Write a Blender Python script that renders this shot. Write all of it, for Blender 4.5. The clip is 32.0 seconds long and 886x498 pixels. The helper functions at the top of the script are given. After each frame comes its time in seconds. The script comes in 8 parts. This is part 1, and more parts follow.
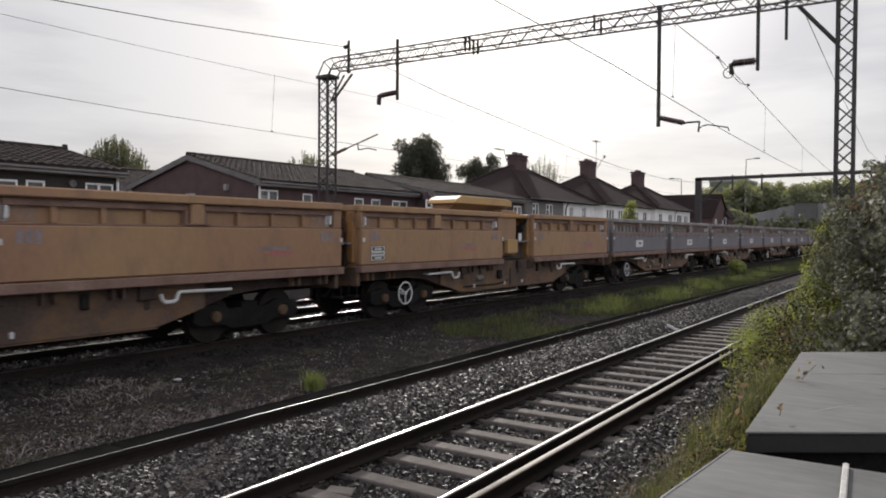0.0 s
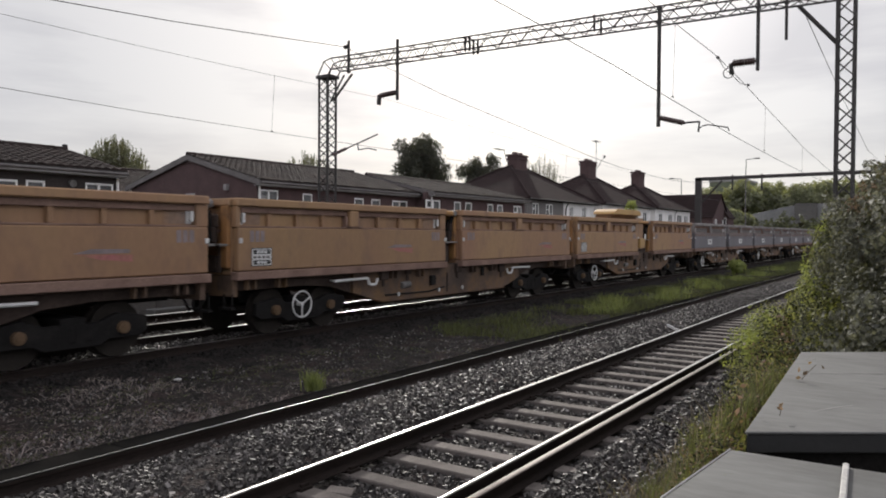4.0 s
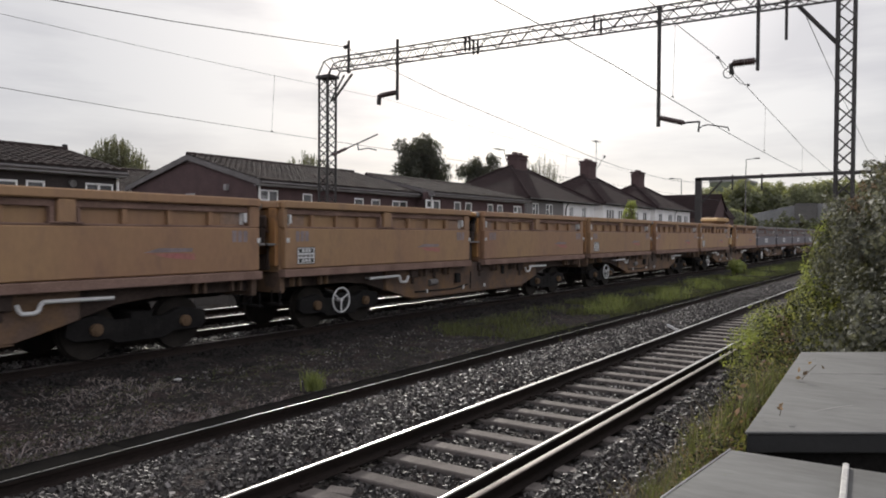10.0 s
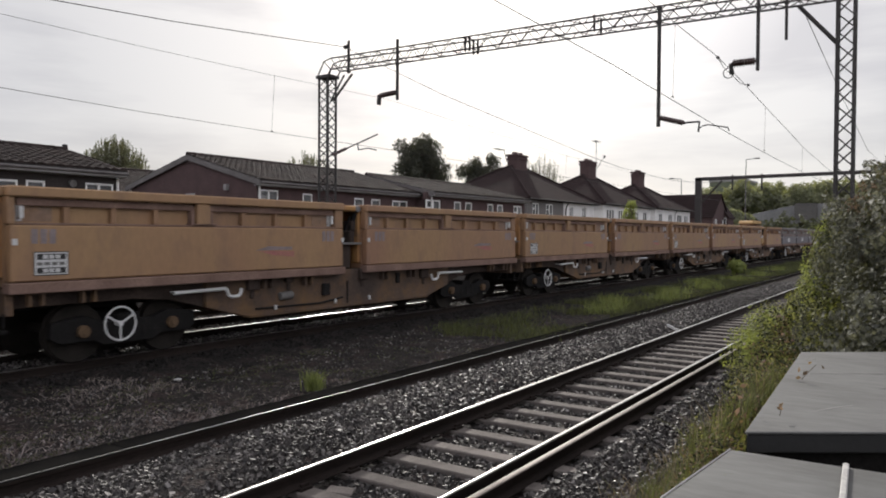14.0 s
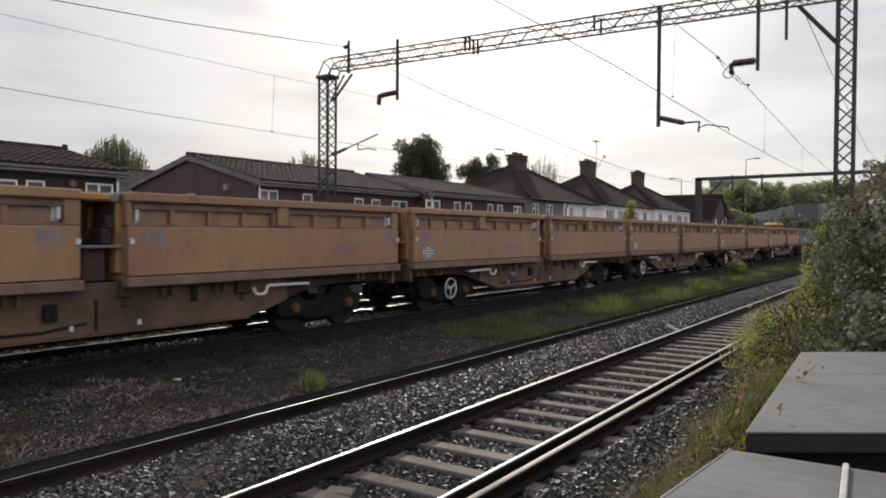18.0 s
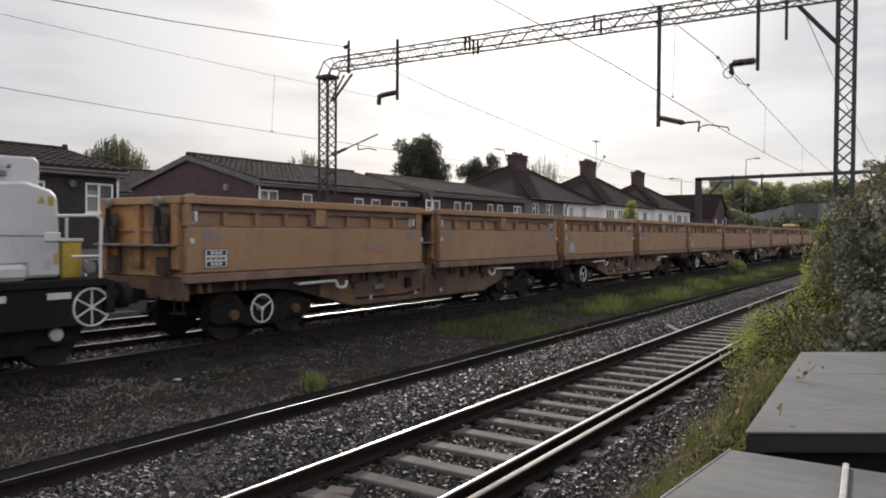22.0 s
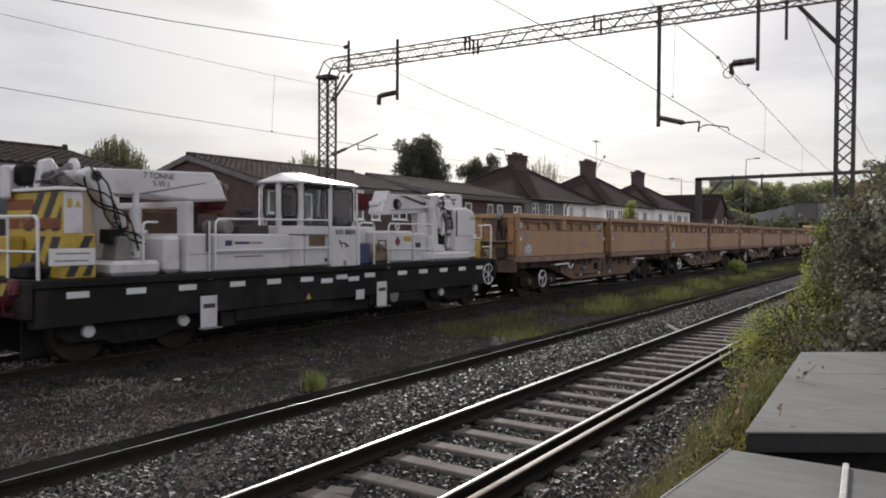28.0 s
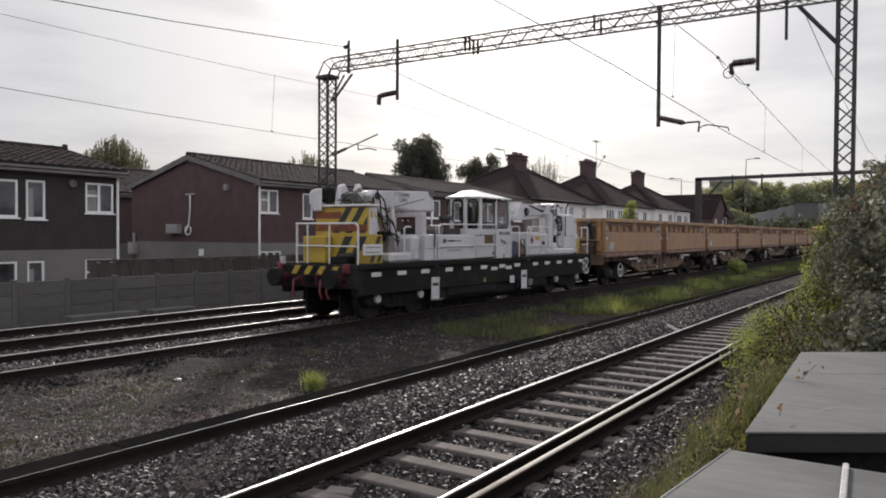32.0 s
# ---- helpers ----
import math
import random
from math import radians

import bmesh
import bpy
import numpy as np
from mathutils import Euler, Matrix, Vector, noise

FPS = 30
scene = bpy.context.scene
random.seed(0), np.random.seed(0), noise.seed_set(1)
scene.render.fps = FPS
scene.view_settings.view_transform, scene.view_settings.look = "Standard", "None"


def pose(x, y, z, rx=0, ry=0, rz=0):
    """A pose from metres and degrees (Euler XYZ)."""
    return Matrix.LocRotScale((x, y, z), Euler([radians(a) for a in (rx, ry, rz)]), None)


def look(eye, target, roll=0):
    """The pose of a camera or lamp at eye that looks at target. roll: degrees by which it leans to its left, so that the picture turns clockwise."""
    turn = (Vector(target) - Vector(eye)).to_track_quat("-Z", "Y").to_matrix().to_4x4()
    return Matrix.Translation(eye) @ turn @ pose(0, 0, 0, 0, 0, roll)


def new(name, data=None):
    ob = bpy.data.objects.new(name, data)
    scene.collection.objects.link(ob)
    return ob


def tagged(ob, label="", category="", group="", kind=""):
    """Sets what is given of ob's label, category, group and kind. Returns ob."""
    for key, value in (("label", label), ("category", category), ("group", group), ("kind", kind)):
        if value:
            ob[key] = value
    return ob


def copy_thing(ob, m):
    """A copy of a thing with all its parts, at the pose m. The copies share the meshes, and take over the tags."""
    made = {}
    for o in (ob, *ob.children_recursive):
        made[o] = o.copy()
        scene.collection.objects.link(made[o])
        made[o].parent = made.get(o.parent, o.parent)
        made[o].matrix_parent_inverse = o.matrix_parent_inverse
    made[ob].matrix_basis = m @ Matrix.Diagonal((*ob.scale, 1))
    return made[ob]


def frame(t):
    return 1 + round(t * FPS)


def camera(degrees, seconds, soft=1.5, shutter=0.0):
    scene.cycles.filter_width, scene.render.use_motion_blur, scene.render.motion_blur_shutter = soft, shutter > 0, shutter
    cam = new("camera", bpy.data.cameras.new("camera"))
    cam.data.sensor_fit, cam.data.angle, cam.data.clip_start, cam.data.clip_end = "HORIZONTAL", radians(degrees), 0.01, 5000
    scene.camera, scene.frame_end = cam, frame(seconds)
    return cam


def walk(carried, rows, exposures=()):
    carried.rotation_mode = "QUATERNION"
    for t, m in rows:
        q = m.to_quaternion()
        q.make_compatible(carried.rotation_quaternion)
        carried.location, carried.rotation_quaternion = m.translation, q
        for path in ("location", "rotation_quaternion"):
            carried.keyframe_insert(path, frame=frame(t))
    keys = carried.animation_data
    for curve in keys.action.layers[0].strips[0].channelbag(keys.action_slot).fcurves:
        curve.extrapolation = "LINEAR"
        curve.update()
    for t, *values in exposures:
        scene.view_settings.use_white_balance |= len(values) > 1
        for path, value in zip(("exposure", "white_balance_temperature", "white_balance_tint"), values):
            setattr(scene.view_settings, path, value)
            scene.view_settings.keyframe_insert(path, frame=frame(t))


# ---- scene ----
# Camera: stands still beside the line, west of the near track; Y runs along the rails, X to the right, rail tops of the near track at z = 0.
cam = camera(62.25, 32.0, soft=1.9, shutter=0.5)
EYE = (0.0, 0.0, 2.231)
VIEW = look(EYE, (-0.55806 * 10, 0.82960 * 10, 2.231 - 0.2092), 0.30)
walk(cam, [(0, VIEW), (32.0, VIEW)], [(0, 0.0), (32.0, 0.0)])

# Light: a veiled low sun ahead of the camera and a bright overcast sky.
SUN_AZ = 0.626          # radians left of +Y
SUN_EL = radians(26)
sun_dir = Vector((-math.sin(SUN_AZ) * math.cos(SUN_EL), math.cos(SUN_AZ) * math.cos(SUN_EL), math.sin(SUN_EL)))
sun = new("sun", bpy.data.lights.new("sun", "SUN"))
sun.data.energy, sun.data.angle, sun.data.color = 4.0, radians(1.2), (1.0, 0.95, 0.88)
sun.matrix_world = look((0, 0, 60), Vector((0, 0, 60)) - sun_dir)


def make_world():
    w = bpy.data.worlds.new("sky")
    scene.world = w
    w.use_nodes = True
    nt = w.node_tree
    nt.nodes.clear()
    N, L = nt.nodes.new, nt.links.new
    out, bg = N("ShaderNodeOutputWorld"), N("ShaderNodeBackground")
    sky = N("ShaderNodeTexSky")
    sky.sky_type, sky.sun_disc = "NISHITA", False
    sky.sun_elevation, sky.sun_rotation = SUN_EL, -SUN_AZ
    tc = N("ShaderNodeTexCoord")
    # the veil of cloud: a soft layer, thinner and brighter towards the sun
    dot = N("ShaderNodeVectorMath")
    dot.operation = "DOT_PRODUCT"
    dot.inputs[1].default_value = (-math.sin(0.48) * math.cos(SUN_EL), math.cos(0.48) * math.cos(SUN_EL), math.sin(SUN_EL))
    L(tc.outputs["Generated"], dot.inputs[0])
    glow = N("ShaderNodeValToRGB")
    e = glow.color_ramp.elements
    e[0].position, e[0].color = 0.0, (1.2, 1.2, 1.28, 1)
    e[1].position, e[1].color = 1.0, (2.6, 2.5, 2.35, 1)
    for pos, c in ((0.30, (0.96, 0.96, 1.03)), (0.66, (0.68, 0.67, 0.70)), (0.82, (0.68, 0.67, 0.685)), (0.93, (0.90, 0.88, 0.875)), (0.98, (1.6, 1.55, 1.48))):
        k = e.new(pos)
        k.color = (*c, 1)
    L(dot.outputs["Value"], glow.inputs[0])
    mp = N("ShaderNodeMapping")
    mp.inputs["Scale"].default_value = (1.3, 1.3, 8.5)
    L(tc.outputs["Generated"], mp.inputs[0])
    nz = N("ShaderNodeTexNoise")
    nz.inputs["Scale"].default_value, nz.inputs["Detail"].default_value, nz.inputs["Roughness"].default_value = 2.2, 6, 0.55
    L(mp.outputs[0], nz.inputs["Vector"])
    cl = N("ShaderNodeValToRGB")
    cl.color_ramp.elements[0].position, cl.color_ramp.elements[0].color = 0.36, (0.84, 0.83, 0.85, 1)
    cl.color_ramp.elements[1].position, cl.color_ramp.elements[1].color = 0.58, (1.06, 1.05, 1.04, 1)
    L(nz.outputs["Fac"], cl.inputs[0])
    mul = N("ShaderNodeMix")
    mul.data_type, mul.blend_type = "RGBA", "MULTIPLY"
    mul.inputs["Factor"].default_value = 1.0
    L(glow.outputs[0], mul.inputs["A"])
    L(cl.outputs[0], mul.inputs["B"])
    sk = N("ShaderNodeMix")
    sk.data_type, sk.blend_type = "RGBA", "MULTIPLY"
    sk.inputs["Factor"].default_value = 1.0
    sk.inputs["B"].default_value = (0.10, 0.10, 0.10, 1)
    L(sky.outputs[0], sk.inputs["A"])
    mix = N("ShaderNodeMix")
    mix.data_type = "RGBA"
    mix.inputs["Factor"].default_value = 0.88
    L(sk.outputs["Result"], mix.inputs["A"])
    L(mul.outputs["Result"], mix.inputs["B"])
    L(mix.outputs["Result"], bg.inputs["Color"])
    bg.inputs["Strength"].default_value = 1.0
    L(bg.outputs[0], out.inputs[0])


make_world()

# The tracks: centre lines and rail heights
NEAR_X, NEAR_Z = -4.198, 0.0
SIDING_X = -6.88
TRAIN_X, TRAIN_Z = -12.04, 0.177
FAR_X, FAR_Z = -14.294, 0.314
GAUGE = 1.505
# ---- materials ----
def mat(name, base, dark=None, scale=3.0, fine=40.0, rough=0.75, metal=0.0, bump=0.3, spots=None, spot_scale=1.2, spot_lo=0.55, spot_hi=0.7,
        rand=0.0, island=0.0, stretch=(1, 1, 1), rough_var=0.12, coat=0.0, spec=None, amp=1.0):
    """A surface with colour varying at two scales, optional stains and fine relief, in object space."""
    m = bpy.data.materials.new(name)
    m.use_nodes = True
    nt = m.node_tree
    N, L = nt.nodes.new, nt.links.new
    b = nt.nodes["Principled BSDF"]
    tc, mp = N("ShaderNodeTexCoord"), N("ShaderNodeMapping")
    mp.inputs["Scale"].default_value = stretch
    L(tc.outputs["Object"], mp.inputs[0])
    n1, n2 = N("ShaderNodeTexNoise"), N("ShaderNodeTexNoise")
    n1.inputs["Scale"].default_value, n1.inputs["Detail"].default_value = scale, 5
    n2.inputs["Scale"].default_value, n2.inputs["Detail"].default_value = fine, 4
    L(mp.outputs[0], n1.inputs["Vector"])
    L(mp.outputs[0], n2.inputs["Vector"])
    dark = dark or tuple(c * 0.7 for c in base)
    r1 = N("ShaderNodeValToRGB")
    r1.color_ramp.elements[0].position, r1.color_ramp.elements[0].color = 0.3, (*dark, 1)
    r1.color_ramp.elements[1].position, r1.color_ramp.elements[1].color = 0.65, (*base, 1)
    L(n1.outputs["Fac"], r1.inputs[0])
    r2 = N("ShaderNodeMapRange")
    r2.inputs["From Min"].default_value, r2.inputs["From Max"].default_value = 0.25, 0.75
    r2.inputs["To Min"].default_value, r2.inputs["To Max"].default_value = 1 - 0.22 * amp, 1 + 0.18 * amp
    L(n2.outputs["Fac"], r2.inputs["Value"])
    val = r2.outputs[0]
    if rand or island:
        src = N("ShaderNodeObjectInfo").outputs["Random"] if rand else N("ShaderNodeNewGeometry").outputs["Random Per Island"]
        r3 = N("ShaderNodeMapRange")
        a = rand or island
        r3.inputs["To Min"].default_value, r3.inputs["To Max"].default_value = 1 - a, 1 + a
        L(src, r3.inputs["Value"])
        mm = N("ShaderNodeMath")
        mm.operation = "MULTIPLY"
        L(val, mm.inputs[0])
        L(r3.outputs[0], mm.inputs[1])
        val = mm.outputs[0]
    mul = N("ShaderNodeVectorMath")
    mul.operation = "SCALE"
    L(r1.outputs[0], mul.inputs[0])
    L(val, mul.inputs["Scale"])
    col = mul.outputs[0]
    if spots:
        n3 = N("ShaderNodeTexNoise")
        n3.inputs["Scale"].default_value, n3.inputs["Detail"].default_value, n3.inputs["Roughness"].default_value = spot_scale, 8, 0.65
        L(mp.outputs[0], n3.inputs["Vector"])
        r4 = N("ShaderNodeMapRange")
        r4.inputs["From Min"].default_value, r4.inputs["From Max"].default_value = spot_lo, spot_hi
        L(n3.outputs["Fac"], r4.inputs["Value"])
        mx = N("ShaderNodeMix")
        mx.data_type = "RGBA"
        L(r4.outputs[0], mx.inputs["Factor"])
        L(col, mx.inputs["A"])
        mx.inputs["B"].default_value = (*spots, 1)
        col = mx.outputs["Result"]
    L(col, b.inputs["Base Color"])
    rr = N("ShaderNodeMapRange")
    rr.inputs["To Min"].default_value, rr.inputs["To Max"].default_value = max(0.02, rough - rough_var), min(1, rough + rough_var)
    L(n1.outputs["Fac"], rr.inputs["Value"])
    L(rr.outputs[0], b.inputs["Roughness"])
    b.inputs["Metallic"].default_value = metal
    b.inputs["Coat Weight"].default_value = coat
    b.inputs["Specular IOR Level"].default_value = spec if spec is not None else (0.2 if rough > 0.7 and metal == 0 else 0.45)
    if bump:
        bp = N("ShaderNodeBump")
        bp.inputs["Strength"].default_value, bp.inputs["Distance"].default_value = bump, 0.02
        L(n2.outputs["Fac"], bp.inputs["Height"])
        L(bp.outputs[0], b.inputs["Normal"])
    return m


def leaf_mat(name, base, dark, trans=0.35, vary=0.45, bias=0.0):
    m = bpy.data.materials.new(name)
    m.use_nodes = True
    nt = m.node_tree
    N, L = nt.nodes.new, nt.links.new
    b, out = nt.nodes["Principled BSDF"], nt.nodes["Material Output"]
    geo = N("ShaderNodeNewGeometry")
    rp = N("ShaderNodeValToRGB")
    rp.color_ramp.elements[0].color, rp.color_ramp.elements[1].color = (*dark, 1), (*base, 1)
    rp.color_ramp.elements[0].position = bias
    L(geo.outputs["Random Per Island"], rp.inputs[0])
    tc, nz = N("ShaderNodeTexCoord"), N("ShaderNodeTexNoise")
    nz.inputs["Scale"].default_value = 1.3
    L(tc.outputs["Object"], nz.inputs["Vector"])
    mr = N("ShaderNodeMapRange")
    mr.inputs["To Min"].default_value, mr.inputs["To Max"].default_value = 1 - vary, 1 + vary
    L(nz.outputs["Fac"], mr.inputs["Value"])
    sc = N("ShaderNodeVectorMath")
    sc.operation = "SCALE"
    L(rp.outputs[0], sc.inputs[0])
    L(mr.outputs[0], sc.inputs["Scale"])
    L(sc.outputs[0], b.inputs["Base Color"])
    b.inputs["Roughness"].default_value = 0.62
    b.inputs["Specular IOR Level"].default_value = 0.16
    tr = N("ShaderNodeBsdfTranslucent")
    sc2 = N("ShaderNodeVectorMath")
    sc2.operation = "MULTIPLY"
    sc2.inputs[1].default_value = (1.5, 1.5, 0.6)
    L(sc.outputs[0], sc2.inputs[0])
    L(sc2.outputs[0], tr.inputs["Color"])
    mx = N("ShaderNodeMixShader")
    mx.inputs[0].default_value = trans
    L(b.outputs[0], mx.inputs[1])
    L(tr.outputs[0], mx.inputs[2])
    L(mx.outputs[0], out.inputs[0])
    return m


def glass_mat(name, tint, rough=0.05):
    m = bpy.data.materials.new(name)
    m.use_nodes = True
    b = m.node_tree.nodes["Principled BSDF"]
    b.inputs["Base Color"].default_value = (*tint, 1)
    b.inputs["Roughness"].default_value = rough
    b.inputs["Transmission Weight"].default_value = 1.0
    b.inputs["IOR"].default_value = 1.22
    return m


ORANGE = mat("orange_wagon_paint", (0.285, 0.176, 0.090), (0.225, 0.120, 0.075), 0.45, 14, 0.6, bump=0.03, spots=(0.165, 0.098, 0.068), spot_scale=1.5, spot_lo=0.50, spot_hi=0.76, rand=0.10, stretch=(1, 1, 0.5), amp=0.4)
YELLOW_ORANGE = mat("faded_yellow_paint", (0.40, 0.255, 0.10), (0.32, 0.19, 0.08), 0.6, 14, 0.6, bump=0.03, spots=(0.22, 0.13, 0.08), spot_scale=1.5, spot_lo=0.56, spot_hi=0.82, rand=0.08, stretch=(1, 1, 0.5), amp=0.4)
BROWN_FRAME = mat("dirty_brown_frame", (0.13, 0.088, 0.066), (0.06, 0.045, 0.038), 1.1, 20, 0.85, bump=0.12, spots=(0.185, 0.110, 0.052), spot_scale=0.9, spot_lo=0.50, spot_hi=0.72)
RIB_BROWN = mat("dusty_sill", (0.235, 0.155, 0.125), (0.145, 0.092, 0.074), 1.6, 30, 0.85, bump=0.25)
GREY_WAGON = mat("grey_wagon_paint", (0.27, 0.255, 0.25), (0.17, 0.155, 0.15), 1.2, 30, 0.75, bump=0.2, spots=(0.13, 0.10, 0.085), spot_scale=1.6, spot_lo=0.52, spot_hi=0.75)
BLUE_GREY = mat("blue_grey_panel", (0.155, 0.15, 0.165), (0.115, 0.11, 0.12), 1.2, 30, 0.7, bump=0.15, spots=(0.12, 0.10, 0.10), spot_lo=0.55, spot_hi=0.8)
BLACK_STEEL = mat("black_underframe", (0.0175, 0.0165, 0.0163), (0.012, 0.0112, 0.011), 1.2, 20, 0.8, bump=0.15, spots=(0.036, 0.032, 0.030), spot_scale=0.8, spot_lo=0.52, spot_hi=0.8, spec=0.1)
WHEEL_STEEL = mat("wheel_steel", (0.030, 0.026, 0.023), (0.018, 0.016, 0.014), 3, 40, 0.85, 0.0, bump=0.2, spec=0.1)
WHITE_METAL = mat("white_enamel", (0.58, 0.58, 0.575), (0.50, 0.50, 0.495), 2, 12, 0.5, bump=0.03, amp=0.3)
CREAM = mat("white_vehicle_paint", (0.52, 0.51, 0.52), (0.42, 0.41, 0.415), 0.9, 9, 0.42, bump=0.02, spots=(0.24, 0.22, 0.21), spot_scale=1.6, spot_lo=0.56, spot_hi=0.80, amp=0.15)
CAB_ROOF = mat("glossy_white_roof", (0.55, 0.54, 0.55), (0.46, 0.45, 0.46), 0.8, 9, 0.42, bump=0.01)
WARN_YELLOW = mat("warning_yellow", (0.42, 0.30, 0.035), (0.30, 0.20, 0.03), 1.5, 14, 0.5, bump=0.03, spots=(0.26, 0.15, 0.05), spot_scale=1.5, spot_lo=0.55, spot_hi=0.8, amp=0.5)
WARN_BLACK = mat("warning_black", (0.02, 0.02, 0.02), None, 2, 30, 0.5, bump=0.05)
RED_PAINT = mat("red_paint", (0.16, 0.022, 0.03), (0.09, 0.015, 0.02), 2, 30, 0.5, bump=0.05)
MAROON = mat("dark_red_guard", (0.065, 0.009, 0.013), (0.042, 0.007, 0.010), 2, 30, 0.85, bump=0.05)
NAVY = mat("navy_plastic", (0.03, 0.035, 0.10), None, 2, 30, 0.5, bump=0.05)
PALE_BLUE = mat("faded_blue_print", (0.235, 0.195, 0.20), None, 3, 40, 0.7, bump=0.0)
PINK_PRINT = mat("faded_pink_print", (0.33, 0.115, 0.12), (0.29, 0.145, 0.10), 3, 14, 0.7, bump=0.0)
OCHRE_CAP = mat("ochre_axle_cap", (0.135, 0.088, 0.052), (0.09, 0.058, 0.036), 4, 40, 0.8, bump=0.1)
RAIL_RUST = mat("rusty_rail_web", (0.027, 0.0205, 0.018), (0.016, 0.0125, 0.011), 4, 60, 0.92, bump=0.3, stretch=(1, 0.2, 1), spec=0.1)
RAIL_SHINE = mat("polished_rail_head", (0.56, 0.55, 0.53), (0.42, 0.41, 0.40), 3, 80, 0.27, 1.0, bump=0.03, stretch=(1, 0.05, 1), rough_var=0.07)
RAIL_DULL = mat("dull_rail_head", (0.17, 0.14, 0.125), (0.11, 0.09, 0.08), 3, 80, 0.6, 0.4, bump=0.05, stretch=(1, 0.1, 1))
SLEEPER = mat("weathered_sleeper", (0.17, 0.15, 0.138), (0.11, 0.096, 0.088), 3, 60, 0.9, bump=0.3, spots=(0.055, 0.046, 0.042), spot_scale=1.6, spot_lo=0.5, spot_hi=0.72, rand=0.14)
STONE = mat("ballast_stone", (0.08, 0.072, 0.068), (0.035, 0.031, 0.029), 6, 60, 0.6, bump=0.1, island=0.85, spec=0.3)
PALE_STONE = mat("pale_ballast_stone", (0.22, 0.205, 0.195), (0.13, 0.12, 0.115), 6, 60, 0.5, bump=0.1, island=0.5, spec=0.4)
GREYSTONE = mat("dark_ballast_stone", (0.034, 0.03, 0.029), (0.017, 0.015, 0.0145), 6, 60, 0.6, bump=0.1, island=0.7, spec=0.3)
CONCRETE = mat("pale_concrete", (0.128, 0.128, 0.125), (0.094, 0.094, 0.092), 1.1, 9, 0.75, bump=0.35, spots=(0.078, 0.077, 0.074), spot_scale=1.6, spot_lo=0.46, spot_hi=0.72, stretch=(0.7, 1.5, 1), amp=0.6)
BRIDGE = mat("hazy_bridge_concrete", (0.20, 0.20, 0.20), (0.15, 0.15, 0.15), 0.3, 3, 0.9, bump=0.05)
FENCE_CONC = mat("fence_concrete", (0.128, 0.122, 0.117), (0.085, 0.081, 0.078), 1.2, 50, 0.9, bump=0.4, spots=(0.06, 0.056, 0.05), spot_lo=0.5, spot_hi=0.75, rand=0.12)
BRICK_MAT = mat("dark_red_brick", (0.092, 0.060, 0.060), (0.072, 0.048, 0.048), 2, 14, 0.9, bump=0.4)
RENDER_GREY = mat("grey_render", (0.18, 0.17, 0.165), (0.14, 0.133, 0.13), 0.8, 40, 0.92, bump=0.15)
MOSSY = mat("green_grey_cladding", (0.15, 0.165, 0.115), (0.115, 0.13, 0.09), 0.5, 4, 0.9, bump=0.1)
RENDER_WHITE = mat("white_render", (0.78, 0.77, 0.76), (0.66, 0.65, 0.64), 0.7, 40, 0.9, bump=0.1, amp=0.4)
ROOF_TILE = mat("dark_roof_tile", (0.043, 0.033, 0.031), (0.027, 0.022, 0.021), 0.7, 20, 0.9, bump=0.4, island=0.3, spec=0.1)
ROOF_BROWN = mat("brown_roof_tile", (0.038, 0.027, 0.027), (0.028, 0.021, 0.021), 1.0, 20, 0.9, bump=0.4, spec=0.05)
UPVC = mat("white_window_frame", (0.78, 0.78, 0.77), (0.70, 0.70, 0.69), 2, 30, 0.4, bump=0.0)
FASCIA = mat("pale_fascia", (0.31, 0.30, 0.30), (0.24, 0.23, 0.23), 1.5, 30, 0.7, bump=0.1)
VERGE = mat("weathered_bargeboard", (0.155, 0.145, 0.142), (0.11, 0.10, 0.10), 1.5, 30, 0.8, bump=0.1)
PATCH = mat("rubbed_blue_patch", (0.215, 0.155, 0.125), (0.25, 0.145, 0.08), 2.2, 14, 0.65, bump=0.03)
CANVAS = mat("weathered_sacking", (0.20, 0.155, 0.115), (0.10, 0.075, 0.055), 5, 30, 0.9, bump=0.4)
# Pale and dark patches in the pane colour stand in for reflections.
PANE = mat("window_glass", (0.09, 0.09, 0.092), (0.018, 0.019, 0.02), 1.3, 4, 0.08, bump=0.0, rand=0.4, rough_var=0.03)
CURTAIN = mat("net_curtain", (0.30, 0.295, 0.29), (0.2, 0.2, 0.2), 4, 30, 0.9, bump=0.2, stretch=(8, 8, 1))
CAB_GLASS = glass_mat("cab_glass", (0.80, 0.82, 0.82), 0.02)
GALV = mat("galvanised_steel", (0.20, 0.19, 0.185), (0.12, 0.115, 0.11), 2, 40, 0.7, 0.3, bump=0.2)
DARK_STEEL = mat("dark_painted_steel", (0.038, 0.034, 0.033), (0.024, 0.022, 0.021), 2, 40, 0.7, bump=0.2)
PORCELAIN = mat("brown_insulator", (0.06, 0.035, 0.03), None, 5, 40, 0.3, bump=0.0)
WIRE = mat("copper_wire", (0.06, 0.057, 0.055), None, 5, 40, 0.6, 0.3, bump=0.0)
BARK = mat("bark", (0.10, 0.075, 0.055), (0.05, 0.04, 0.03), 6, 40, 0.9, bump=0.6)
# Bright leaves among many dark ones put the backlit contrast into the colour.
LEAF_BUSH = leaf_mat("bramble_leaves", (0.27, 0.275, 0.12), (0.026, 0.030, 0.018), 0.34, 0.75, 0.42)
LEAF_RED = leaf_mat("reddish_dry_leaves", (0.27, 0.18, 0.145), (0.07, 0.048, 0.04), 0.3)
